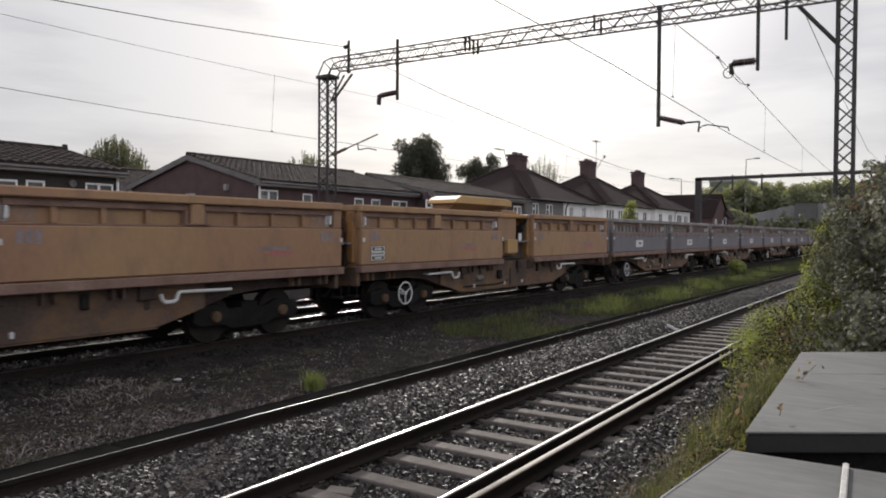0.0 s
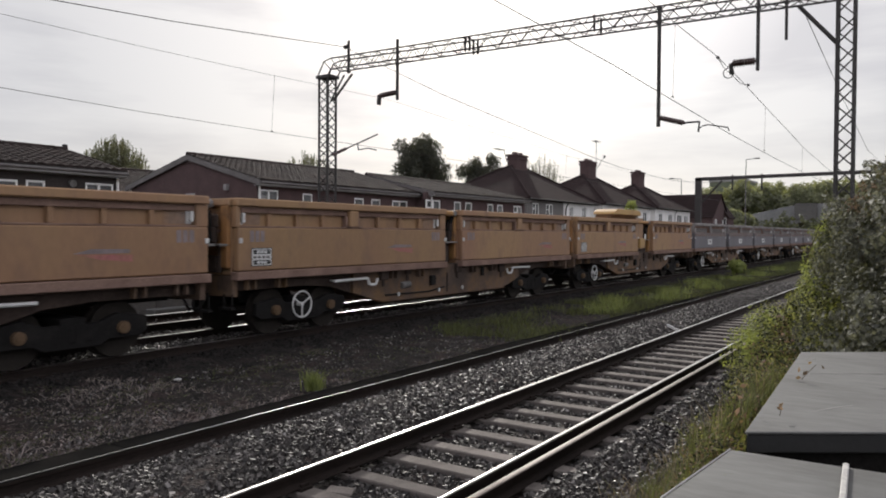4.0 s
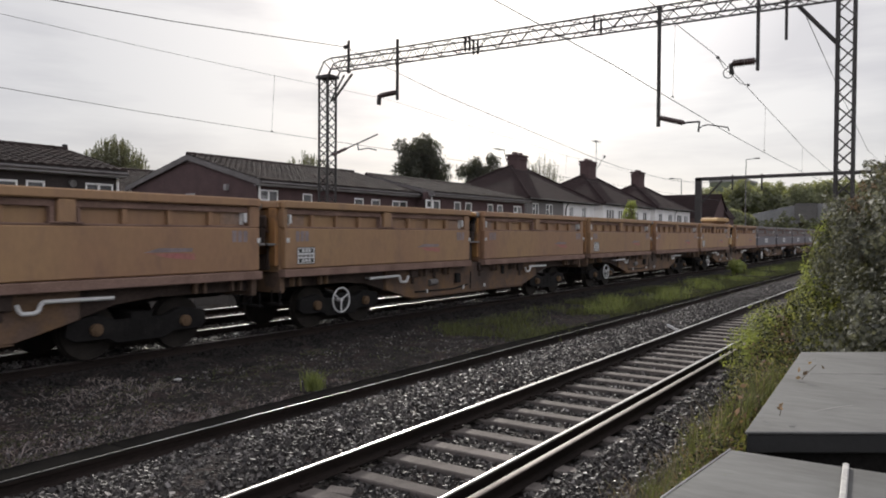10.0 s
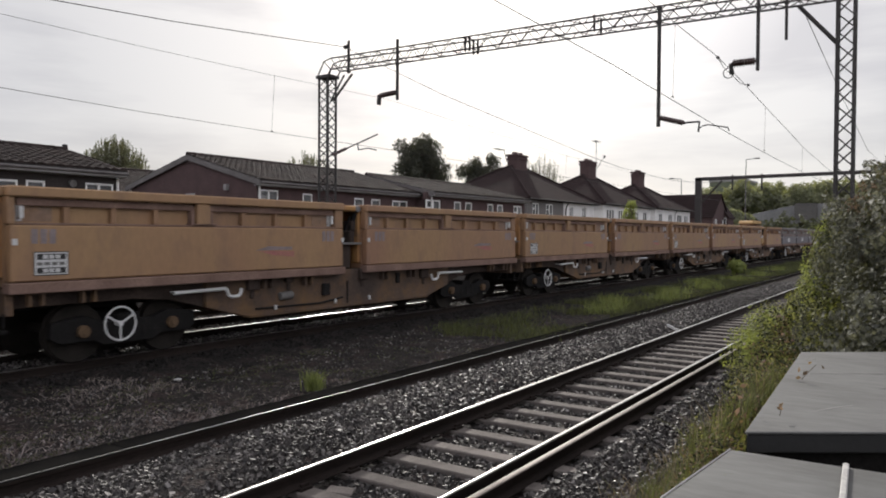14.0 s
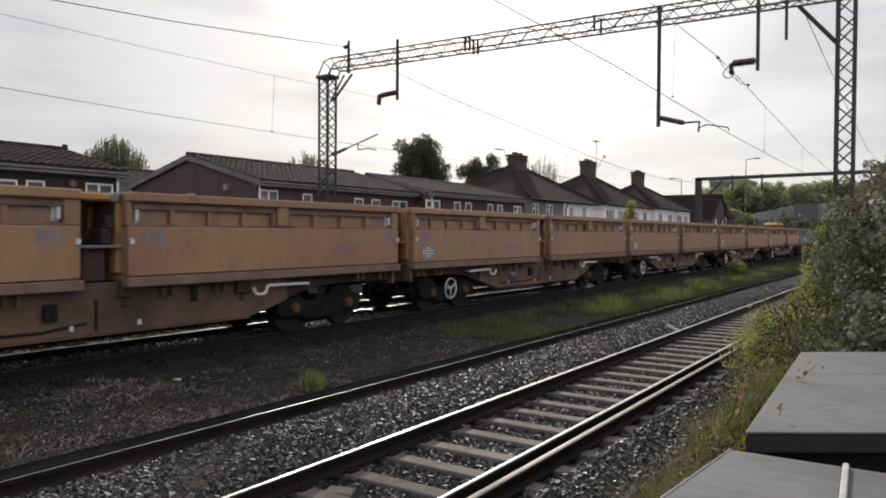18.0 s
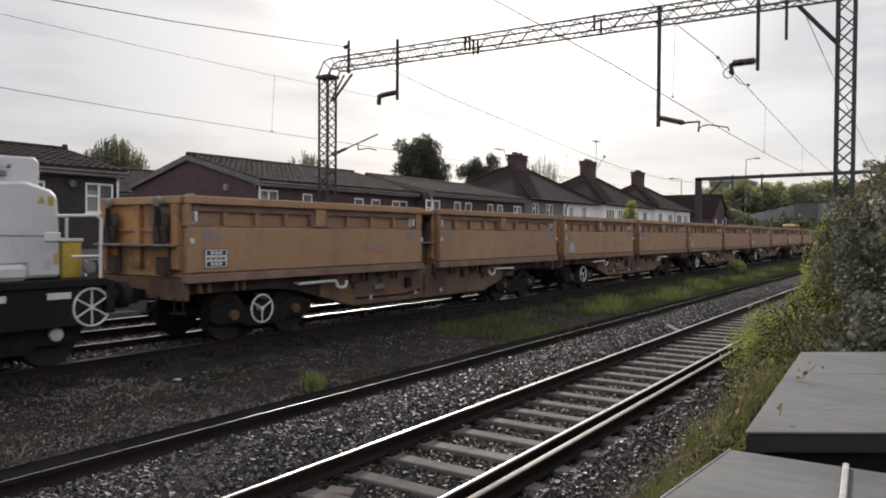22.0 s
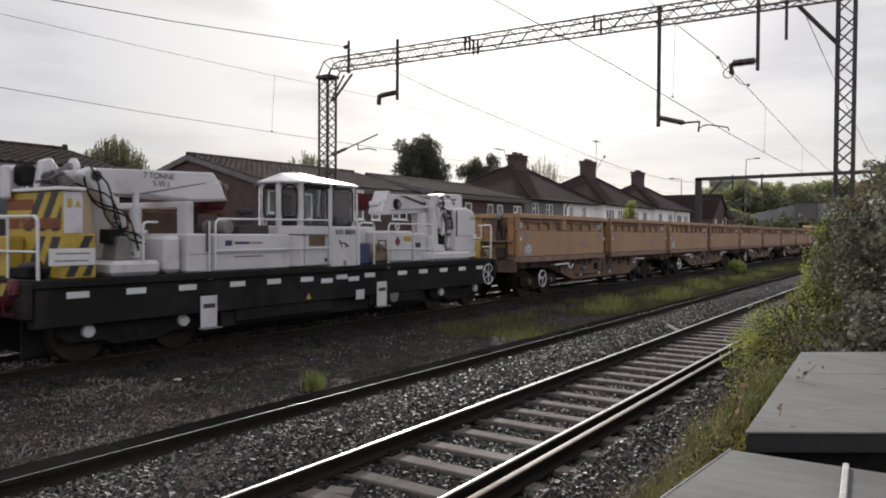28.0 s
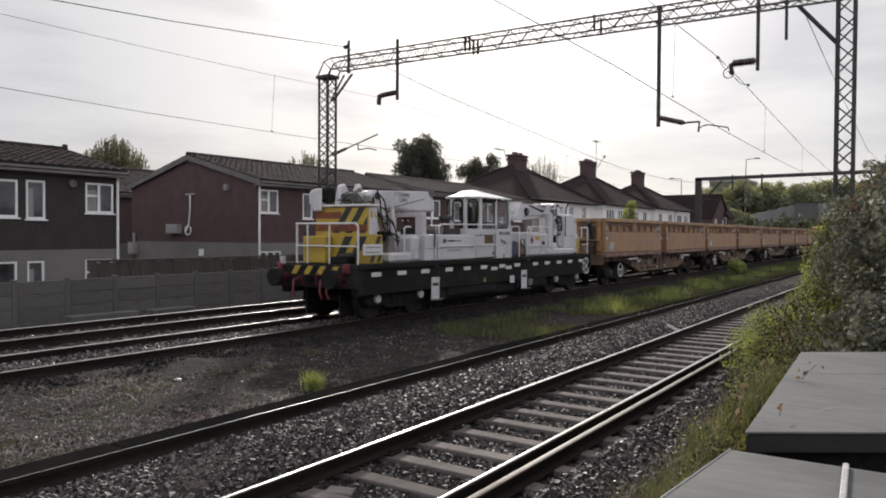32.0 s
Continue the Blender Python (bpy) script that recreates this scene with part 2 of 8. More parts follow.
LEAF_LITTER = leaf_mat("dead_weed_leaves", (0.17, 0.135, 0.135), (0.055, 0.045, 0.045), 0.08)
PALE_STALK = leaf_mat("bleached_stalks", (0.36, 0.31, 0.30), (0.13, 0.105, 0.10), 0.12)
# Ivy colours are lifted and greyed to include the hazy veil over them.
LEAF_DARK = leaf_mat("ivy_leaves", (0.195, 0.195, 0.150), (0.070, 0.071, 0.060), 0.18, 0.55, 0.35)
LEAF_TREE = leaf_mat("tree_leaves", (0.088, 0.090, 0.072), (0.044, 0.046, 0.038), 0.2)
LEAF_PALE = leaf_mat("spring_leaves", (0.175, 0.178, 0.135), (0.085, 0.088, 0.068), 0.35)
# Pale, low-contrast leaf colours carry the distance haze.
LEAF_FAR = leaf_mat("hazed_far_tree_leaves", (0.27, 0.285, 0.20), (0.17, 0.175, 0.14), 0.45, 0.35)
TARRED = mat("tarred_timber", (0.016, 0.015, 0.014), (0.009, 0.009, 0.0085), 2, 40, 0.95, bump=0.4, spec=0.0)
LEAF_YELLOW = leaf_mat("sapling_leaves", (0.28, 0.315, 0.15), (0.13, 0.15, 0.07), 0.5)
GRASS = leaf_mat("grass_blades", (0.13, 0.142, 0.072), (0.052, 0.057, 0.034), 0.38)
DRY_GRASS = leaf_mat("dry_grass", (0.27, 0.22, 0.195), (0.085, 0.066, 0.060), 0.25)
OLD_FRAME = mat("grimy_frame", (0.075, 0.056, 0.048), (0.036, 0.028, 0.025), 1.6, 20, 0.9, bump=0.12, spec=0.1)
# Darker metal puts the fainter reflection of the right-hand rails into the colour.
RAIL_MID = mat("dim_rail_head", (0.38, 0.36, 0.34), (0.28, 0.26, 0.25), 3, 80, 0.3, 1.0, bump=0.03, stretch=(1, 0.05, 1), rough_var=0.05)
# Near-black stone colour holds the shade that the train casts beside its track.
SHADED_STONE = mat("shade_dark_stone", (0.03, 0.027, 0.026), (0.016, 0.015, 0.014), 6, 60, 0.8, bump=0.1, island=0.7, spec=0.1)
LEAF_HEDGE = leaf_mat("hedge_leaves", (0.10, 0.105, 0.065), (0.045, 0.05, 0.034), 0.25)
RUSTY = mat("rusty_louvre", (0.20, 0.075, 0.04), (0.12, 0.05, 0.035), 2.5, 30, 0.8, bump=0.2, spots=(0.38, 0.22, 0.05), spot_scale=3.0, spot_lo=0.55, spot_hi=0.7)
END_PAINT = mat("stained_end_paint", (0.36, 0.19, 0.065), (0.25, 0.125, 0.05), 0.9, 14, 0.6, bump=0.04, spots=(0.085, 0.052, 0.036), spot_scale=1.3, spot_lo=0.50, spot_hi=0.68, amp=0.4)
STAINED_WHITE = mat("rust_streaked_white", (0.45, 0.43, 0.42), (0.34, 0.31, 0.29), 1.5, 12, 0.6, bump=0.05, spots=(0.17, 0.11, 0.06), spot_scale=3.0, spot_lo=0.48, spot_hi=0.66, stretch=(1, 1, 0.4))
# Brick of the nearest house; the maroon of BRICK_MAT includes lens flare.
BRICK_GREY = mat("dark_grey_brown_brick", (0.052, 0.045, 0.043), (0.040, 0.035, 0.034), 2, 14, 0.9, bump=0.4)
# ---- mesh tools ----
class Geo:
    """Collects vertices and faces for one mesh."""

    def __init__(self):
        self.v, self.f = [], []

    def add(self, vs, fs):
        n = len(self.v)
        self.v.extend([tuple(p) for p in vs])
        self.f.extend([tuple(i + n for i in q) for q in fs])
        return self

    def box(self, x0, x1, y0, y1, z0, z1, m=None):
        vs = [(x, y, z) for z in (z0, z1) for y in (y0, y1) for x in (x0, x1)]
        if m is not None:
            vs = [m @ Vector(p) for p in vs]
        return self.add(vs, [(0, 2, 3, 1), (4, 5, 7, 6), (0, 1, 5, 4), (2, 6, 7, 3), (0, 4, 6, 2), (1, 3, 7, 5)])

    def tube(self, a, b, r, n=8, r2=None, caps=True):
        a, b = Vector(a), Vector(b)
        d = (b - a).normalized()
        u = d.orthogonal().normalized()
        w = d.cross(u)
        r2 = r if r2 is None else r2
        vs = []
        for p, q in ((a, r), (b, r2)):
            vs += [p + (u * math.cos(2 * math.pi * i / n) + w * math.sin(2 * math.pi * i / n)) * q for i in range(n)]
        fs = [(i, (i + 1) % n, n + (i + 1) % n, n + i) for i in range(n)]
        if caps:
            fs += [tuple(range(n))[::-1], tuple(range(n, 2 * n))]
        return self.add(vs, fs)

    def pipe(self, pts, r, n=6):
        """One bent round bar through pts, in a single piece."""
        ps = [Vector(p) for p in pts]
        ds = [(b - a).normalized() for a, b in zip(ps, ps[1:])]
        u = ds[0].orthogonal().normalized()
        vs, fs = [], []
        for i, p in enumerate(ps):
            t = (ds[max(i - 1, 0)] + ds[min(i, len(ds) - 1)])
            t = t.normalized() if t.length > 1e-4 else ds[min(i, len(ds) - 1)]
            u = u - t * u.dot(t)
            u = u.normalized() if u.length > 1e-4 else t.orthogonal().normalized()
            w = t.cross(u)
            wide = r / max(0.6, t.dot(ds[min(i, len(ds) - 1)]))
            vs += [p + (u * math.cos(2 * math.pi * k / n) + w * math.sin(2 * math.pi * k / n)) * wide for k in range(n)]
        for i in range(len(ps) - 1):
            fs += [(i * n + k, i * n + (k + 1) % n, (i + 1) * n + (k + 1) % n, (i + 1) * n + k) for k in range(n)]
        fs += [tuple(range(n))[::-1], tuple(range((len(ps) - 1) * n, len(ps) * n))]
        return self.add(vs, fs)

    def prism(self, outline, axis, lo, hi):
        """A flat outline of (a, b) pulled from lo to hi along axis x, y or z."""
        n = len(outline)
        put = {"x": lambda a, b, c: (c, a, b), "y": lambda a, b, c: (a, c, b), "z": lambda a, b, c: (a, b, c)}[axis]
        vs = [put(a, b, lo) for a, b in outline] + [put(a, b, hi) for a, b in outline]
        fs = [(i, (i + 1) % n, n + (i + 1) % n, n + i) for i in range(n)] + [tuple(range(n))[::-1], tuple(range(n, 2 * n))]
        return self.add(vs, fs)

    def ring(self, c, axis, R, r, n=20, k=6):
        c, axis = Vector(c), Vector(axis).normalized()
        u = axis.orthogonal().normalized()
        w = axis.cross(u)
        vs, fs = [], []
        for i in range(n):
            a = 2 * math.pi * i / n
            d = u * math.cos(a) + w * math.sin(a)
            for j in range(k):
                b = 2 * math.pi * j / k
                vs.append(c + d * (R + r * math.cos(b)) + axis * (r * math.sin(b)))
        for i in range(n):
            for j in range(k):
                fs.append((i * k + j, ((i + 1) % n) * k + j, ((i + 1) % n) * k + (j + 1) % k, i * k + (j + 1) % k))
        return self.add(vs, fs)

    def mesh(self, name, material, bevel=0.0, smooth=False):
        me = bpy.data.meshes.new(name)
        me.from_pydata(self.v, [], self.f)
        bm = bmesh.new()
        bm.from_mesh(me)
        bmesh.ops.recalc_face_normals(bm, faces=bm.faces)
        if bevel:
            es = [e for e in bm.edges if len(e.link_faces) == 2 and e.calc_face_angle(0) > 0.5]
            bmesh.ops.bevel(bm, geom=es, offset=bevel, segments=1, profile=0.5, affect="EDGES", clamp_overlap=True)
        bm.to_mesh(me)
        bm.free()
        me.materials.append(material)
        if smooth:
            me.shade_smooth()
        return me


def part(name, geo, material, parent=None, label="", bevel=0.0, smooth=False, at=None):
    """Links geo as one mesh object, under parent where one is given."""
    ob = new(name, geo.mesh(name, material, bevel, smooth))
    if parent is not None:
        ob.parent = parent
    if at is not None:
        ob.matrix_basis = at
    if label:
        ob["label"] = label
    return ob


def again(ob, m, parent=None):
    """One more object on the same mesh."""
    o = ob.copy()
    scene.collection.objects.link(o)
    o.matrix_basis = m
    if parent is not None:
        o.parent = parent
    return o


def thing(name, m, label, category, group="", kind=""):
    ob = new(name)
    ob.empty_display_size = 0.3
    ob.matrix_basis = m
    return tagged(ob, label, category, group, kind)


def raw_mesh(name, vs, fs, material):
    me = bpy.data.meshes.new(name)
    me.from_pydata(vs, [], fs)
    me.materials.append(material)
    return me


def lettering(name, body, size, m, material, parent, align="CENTER"):
    """Flat writing in the built-in font, turned into a mesh."""
    cu = bpy.data.curves.new(name, "FONT")
    cu.body, cu.size, cu.align_x, cu.align_y, cu.extrude = body, size, align, "CENTER", 0.002
    tmp = bpy.data.objects.new(name, cu)
    scene.collection.objects.link(tmp)
    me = bpy.data.meshes.new_from_object(tmp.evaluated_get(bpy.context.evaluated_depsgraph_get()))
    bpy.data.objects.remove(tmp)
    me.materials.clear()
    me.materials.append(material)
    ob = new(name, me)
    ob.parent, ob.matrix_basis = parent, m
    return ob
# ---- ground and tracks ----
PROFILE = [(-900, -0.75), (-60, -0.75), (-18.6, -0.7), (-17.5, 0.0), (-16.2, 0.06), (-15.6, 0.16), (-13.3, 0.13), (-13.0, 0.03), (-10.9, 0.02), (-10.3, -0.06),
           (-8.8, -0.12), (-7.2, -0.13), (-6.7, -0.15), (-5.9, -0.10), (-5.45, -0.14), (-5.2, -0.24), (-3.2, -0.24), (-2.95, -0.18), (-2.6, -0.26), (-2.2, -0.28), (-1.5, -0.05),
           (-0.4, 0.42), (1.5, 0.6), (900, 0.7)]


def ground_z(x, y=0.0):
    for (a, za), (b, zb) in zip(PROFILE, PROFILE[1:]):
        if x <= b:
            return za + (zb - za) * (x - a) / (b - a)
    return PROFILE[-1][1]


def ground_material():
    m = bpy.data.materials.new("track_side_ground")
    m.use_nodes = True
    nt = m.node_tree
    N, L = nt.nodes.new, nt.links.new
    b = nt.nodes["Principled BSDF"]
    tc, sp = N("ShaderNodeTexCoord"), N("ShaderNodeSeparateXYZ")
    L(tc.outputs["Object"], sp.inputs[0])
    big, fine = N("ShaderNodeTexNoise"), N("ShaderNodeTexNoise")
    big.inputs["Scale"].default_value, big.inputs["Detail"].default_value = 0.7, 6
    fine.inputs["Scale"].default_value, fine.inputs["Detail"].default_value = 22, 6
    vor = N("ShaderNodeTexVoronoi")
    vor.inputs["Scale"].default_value = 24
    for n in (big, fine, vor):
        L(tc.outputs["Object"], n.inputs["Vector"])
    # wander the borders of the zones
    add = N("ShaderNodeMath")
    add.operation = "MULTIPLY_ADD"
    L(big.outputs["Fac"], add.inputs[0])
    add.inputs[1].default_value = 1.6
    L(sp.outputs["X"], add.inputs[2])
    mr = N("ShaderNodeMapRange")
    mr.inputs["From Min"].default_value, mr.inputs["From Max"].default_value = -30 + 0.8, 2 + 0.8
    L(add.outputs[0], mr.inputs["Value"])
    zone = N("ShaderNodeValToRGB")
    e = zone.color_ramp.elements
    pos = lambda x: (x + 30) / 32
    e[0].position, e[0].color = pos(-20), (0.04, 0.05, 0.02, 1)
    e[1].position, e[1].color = pos(-1.5), (0.06, 0.055, 0.03, 1)
    for x, c in ((-17, (0.05, 0.044, 0.04)), (-15, (0.05, 0.044, 0.04)), (-10.8, (0.02, 0.018, 0.017)), (-9.8, (0.023, 0.021, 0.020)), (-8.2, (0.031, 0.028, 0.026)),
                 (-7.2, (0.029, 0.025, 0.023)), (-6.6, (0.028, 0.025, 0.024)), (-2.6, (0.03, 0.027, 0.025)), (-2.1, (0.04, 0.034, 0.025))):
        k = e.new(pos(x))
        k.color = (*c, 1)
    L(mr.outputs[0], zone.inputs[0])
    gr = N("ShaderNodeMapRange")
    gr.inputs["From Min"].default_value, gr.inputs["From Max"].default_value = 0.3, 0.7
    gr.inputs["To Min"].default_value, gr.inputs["To Max"].default_value = 0.35, 1.75
    L(fine.outputs["Fac"], gr.inputs["Value"])
    g2 = N("ShaderNodeMapRange")
    g2.inputs["To Min"].default_value, g2.inputs["To Max"].default_value = 1.25, 0.6
    L(vor.outputs["Distance"], g2.inputs["Value"])
    mm = N("ShaderNodeMath")
    mm.operation = "MULTIPLY"
    L(gr.outputs[0], mm.inputs[0])
    L(g2.outputs[0], mm.inputs[1])
    blot = N("ShaderNodeTexNoise")
    blot.inputs["Scale"].default_value, blot.inputs["Detail"].default_value, blot.inputs["Roughness"].default_value = 2.6, 8, 0.7
    L(tc.outputs["Object"], blot.inputs["Vector"])
    tint = N("ShaderNodeValToRGB")
    te = tint.color_ramp.elements
    te[0].position, te[0].color = 0.36, (0.45, 0.47, 0.45, 1)
    te[1].position, te[1].color = 0.66, (1.85, 1.40, 1.35, 1)
    k = te.new(0.5)
    k.color = (1.0, 0.97, 0.95, 1)
    L(blot.outputs["Fac"], tint.inputs[0])
    tm = N("ShaderNodeMix")
    tm.data_type, tm.blend_type = "RGBA", "MULTIPLY"
    tm.inputs["Factor"].default_value = 1.0
    L(zone.outputs[0], tm.inputs["A"])
    L(tint.outputs[0], tm.inputs["B"])
    sc = N("ShaderNodeVectorMath")
    sc.operation = "SCALE"
    L(tm.outputs["Result"], sc.inputs[0])
    L(mm.outputs[0], sc.inputs["Scale"])
    L(sc.outputs[0], b.inputs["Base Color"])
    b.inputs["Roughness"].default_value = 0.95
    b.inputs["Specular IOR Level"].default_value = 0.15
    bp = N("ShaderNodeBump")
    bp.inputs["Strength"].default_value, bp.inputs["Distance"].default_value = 0.8, 0.04
    L(vor.outputs["Distance"], bp.inputs["Height"])
    L(bp.outputs[0], b.inputs["Normal"])
    return m


def build_ground():
    xs = [-900, -300, -120, -60, -40, -30, -24, -20] + [p[0] for p in PROFILE[2:-1]] + [3, 6, 12, 30, 120, 900]
    xs += list(np.arange(-18.4, 1.4, 0.22))
    xs = sorted(set(round(float(x), 3) for x in xs))
    ys = sorted(set([-400, -100, -40, -20] + [round(float(y), 2) for y in np.arange(-8, 40, 0.35)] + list(range(40, 130, 3)) + [140, 170, 220, 300, 500, 900, 1800]))
    vs = []
    for y in ys:
        for x in xs:
            near = -18 < x < 1.5 and -8 < y < 120
            h = 0.05 * noise.noise((x * 1.3, y * 1.3, 0)) + 0.02 * noise.noise((x * 4, y * 4, 3)) if near else 0
            if -5.6 < x < -2.9 or -13.2 < x < -10.9 or -15.4 < x < -13.2:
                h *= 0.25
            vs.append((x, y, ground_z(x) + h))
    n = len(xs)
    fs = [(j * n + i, j * n + i + 1, (j + 1) * n + i + 1, (j + 1) * n + i) for j in range(len(ys) - 1) for i in range(n - 1)]
    me = raw_mesh("ground", vs, fs, ground_material())
    me.shade_smooth()
    tagged(new("ground", me), "stony dark trackside ground with ballast and dry earth", "ground", kind="structure")


def rail_geo(y0, y1):
    g = Geo()
    prof = [(-0.07, -0.159), (0.07, -0.159), (0.07, -0.148), (0.02, -0.13), (0.009, -0.115), (0.009, -0.05), (0.034, -0.038), (0.034, -0.008),
            (-0.034, -0.008), (-0.034, -0.038), (-0.009, -0.05), (-0.009, -0.115), (-0.02, -0.13), (-0.07, -0.148)]
    return g.prism(prof, "y", y0, y1)


def head_geo(y0, y1, w=0.036):
    top = [(w * math.sin(a), -0.008 + 0.012 * (math.cos(a) ** 0.7 if math.cos(a) > 0 else 0)) for a in np.linspace(1.5, -1.5, 9)]
    return Geo().prism([(-w, -0.011), (w, -0.011)] + top, "y", y0, y1)


def round_head_geo(y0, y1, w=0.026):
    """A running surface worn to one even arc."""
    k = math.sin(0.95)
    top = [(w * math.sin(a) / k, -0.0085 + w / k * (math.cos(a) - math.cos(0.95))) for a in np.linspace(0.95, -0.95, 13)]
    return Geo().prism(top, "y", y0, y1)


def build_track(name, label, x, z, shine, sleepers, y0=-40.0, y1=230.0, wood=None, head=head_geo):
    t = thing(name, pose(x, 0, z), label, "railway track", kind="structure")
    for s in (-1, 1):
        r = part("rail", rail_geo(y0, y1), RAIL_RUST, t, at=pose(s * GAUGE / 2, 0, 0))
        part("rail_head", head(y0, y1, 0.025), shine[0 if s < 0 else 1], r, "worn running surface", smooth=False)
    if sleepers:
        g = Geo().box(-1.3, 1.3, -0.105, 0.105, -0.33, -0.18)
        first = part("sleeper", g, wood or SLEEPER, t, bevel=0.012)
        plate = part("chair", Geo().box(-0.13, 0.13, -0.08, 0.08, -0.185, -0.150).box(-0.11, -0.075, -0.05, 0.05, -0.150, -0.118).box(0.075, 0.11, -0.05, 0.05, -0.150, -0.118), RAIL_RUST, first, bevel=0.004, at=pose(-GAUGE / 2, 0, 0))
        again(plate, pose(GAUGE / 2, 0, 0), first)
        yy = sleepers[0]
        first.location = (0, yy, 0)
        k = 0
        while yy < sleepers[1]:
            yy += 0.66
            k += 1
            o = again(first, pose(random.uniform(-0.03, 0.03), yy + random.uniform(-0.02, 0.02), random.uniform(-0.006, 0.004), 0, 0, random.uniform(-0.8, 0.8)))
            o.parent = t
            if yy < 16:
                for s in (-1, 1):
                    again(plate, pose(s * GAUGE / 2, 0, 0), o)
    return t


def scatter_stones(name, label, material, zones, seed):
    """Broken stones, each with its own shape, in zones (count, x0, x1, y0, y1, size, lift)."""
    rng = np.random.default_rng(seed)
    base = np.array([(x, y, z) for z in (-0.8, 0.8) for y in (-0.8, 0.8) for x in (-0.8, 0.8)])
    tri = np.array([(0, 2, 3), (0, 3, 1), (4, 5, 7), (4, 7, 6), (0, 1, 5), (0, 5, 4), (2, 6, 7), (2, 7, 3), (0, 4, 6), (0, 6, 2), (1, 3, 7), (1, 7, 5)])
    allv, count = [], 0
    for n, x0, x1, y0, y1, size, lift in zones:
        u = rng.random(n)
        x = rng.uniform(x0, x1, n)
        y = y0 + (y1 - y0) * u ** 1.5
        z = np.array([ground_z(a) for a in x]) + lift + rng.uniform(-0.3, 0.5, n) * size
        s = size * (0.5 + 1.3 * rng.random(n) ** 2)
        v = base[None] * rng.uniform(0.55, 1.35, (n, 8, 1)) * (s[:, None] * rng.uniform(0.6, 1.2, (n, 3)))[:, None, :] * 0.5
        a = rng.uniform(0, 6.283, (n, 2))
        c, q = np.cos(a[:, 0])[:, None], np.sin(a[:, 0])[:, None]
        v = np.stack([v[..., 0] * c - v[..., 1] * q, v[..., 0] * q + v[..., 1] * c, v[..., 2]], -1)
        c, q = np.cos(a[:, 1])[:, None], np.sin(a[:, 1])[:, None]
        v = np.stack([v[..., 0], v[..., 1] * c - v[..., 2] * q, v[..., 1] * q + v[..., 2] * c], -1)
        allv.append(v + np.stack([x, y, z], -1)[:, None, :])
        count += n
    v = np.concatenate(allv).reshape(-1, 3)
    f = (tri[None] + (np.arange(count) * 8)[:, None, None]).reshape(-1, 3)
    tagged(new(name, raw_mesh(name, v.tolist(), f.tolist(), material)), label, "ballast", kind="stuff")


OILY = mat("oil_stained_sleeper", (0.035, 0.03, 0.027), (0.02, 0.018, 0.016), 3, 60, 0.9, bump=0.5)


def build_tracks():
    build_track("track_near", "nearest railway track with bright rails on weathered sleepers", NEAR_X, NEAR_Z, (RAIL_SHINE, RAIL_SHINE), (-3.0 + 0.69, 62))
    build_track("track_train", "ballasted railway track under the works train", TRAIN_X, TRAIN_Z, (RAIL_SHINE, RAIL_MID), (-12.0, 110), wood=OILY, head=round_head_geo)
    build_track("track_far", "ballasted railway track beside the concrete fence", FAR_X, FAR_Z, (RAIL_SHINE, RAIL_MID), (-12.0, 110), wood=OILY, head=round_head_geo)
    t = thing("check_rail", pose(NEAR_X + GAUGE / 2 + 0.17, 0, -0.03), "worn rail laid close beside the running rail", "rail", kind="structure")
    part("rail", rail_geo(-40, 60), RAIL_RUST, t)
    part("rail_head", head_geo(-40, 60), RAIL_DULL, t)
    t = thing("disused_rail", pose(SIDING_X, 0, 0), "single dark rusty rail left beside the ballast", "rail", kind="structure")
    part("rail", rail_geo(-40, 200), RAIL_RUST, t)
    part("rail_head", head_geo(-40, 200, 0.034), TARRED, t, "dull black rail head")
    part("worn_line", Geo().prism([(0.0095, 0.0), (0.0185, 0.0), (0.0185, 0.0035), (0.0170, 0.0052), (0.014, 0.0062), (0.011, 0.0052), (0.0095, 0.0035)], "y", -40, 200), RAIL_SHINE, t, "thin worn bright line")
    yy = -20.0
    while yy < 90:
        g = Geo().box(-0.19, 0.19, 0.01, 2.43, -0.16, -0.03)
        part("timber", g, TARRED, t, bevel=0.01, at=pose(-0.27, yy, random.uniform(-0.008, 0.008), 0, 0, random.uniform(-0.15, 0.15)))
        yy += 2.45


build_ground()
build_tracks()
# ---- the train ----
WAGON_LENGTH = 15.45


def side_box(g, s, x0, x1, *rest):
    """A box between x0 and x1 on the near side (s = 1) or the far side (s = -1)."""
    a, b = sorted((s * x0, s * x1))
    return g.box(a, b, *rest)


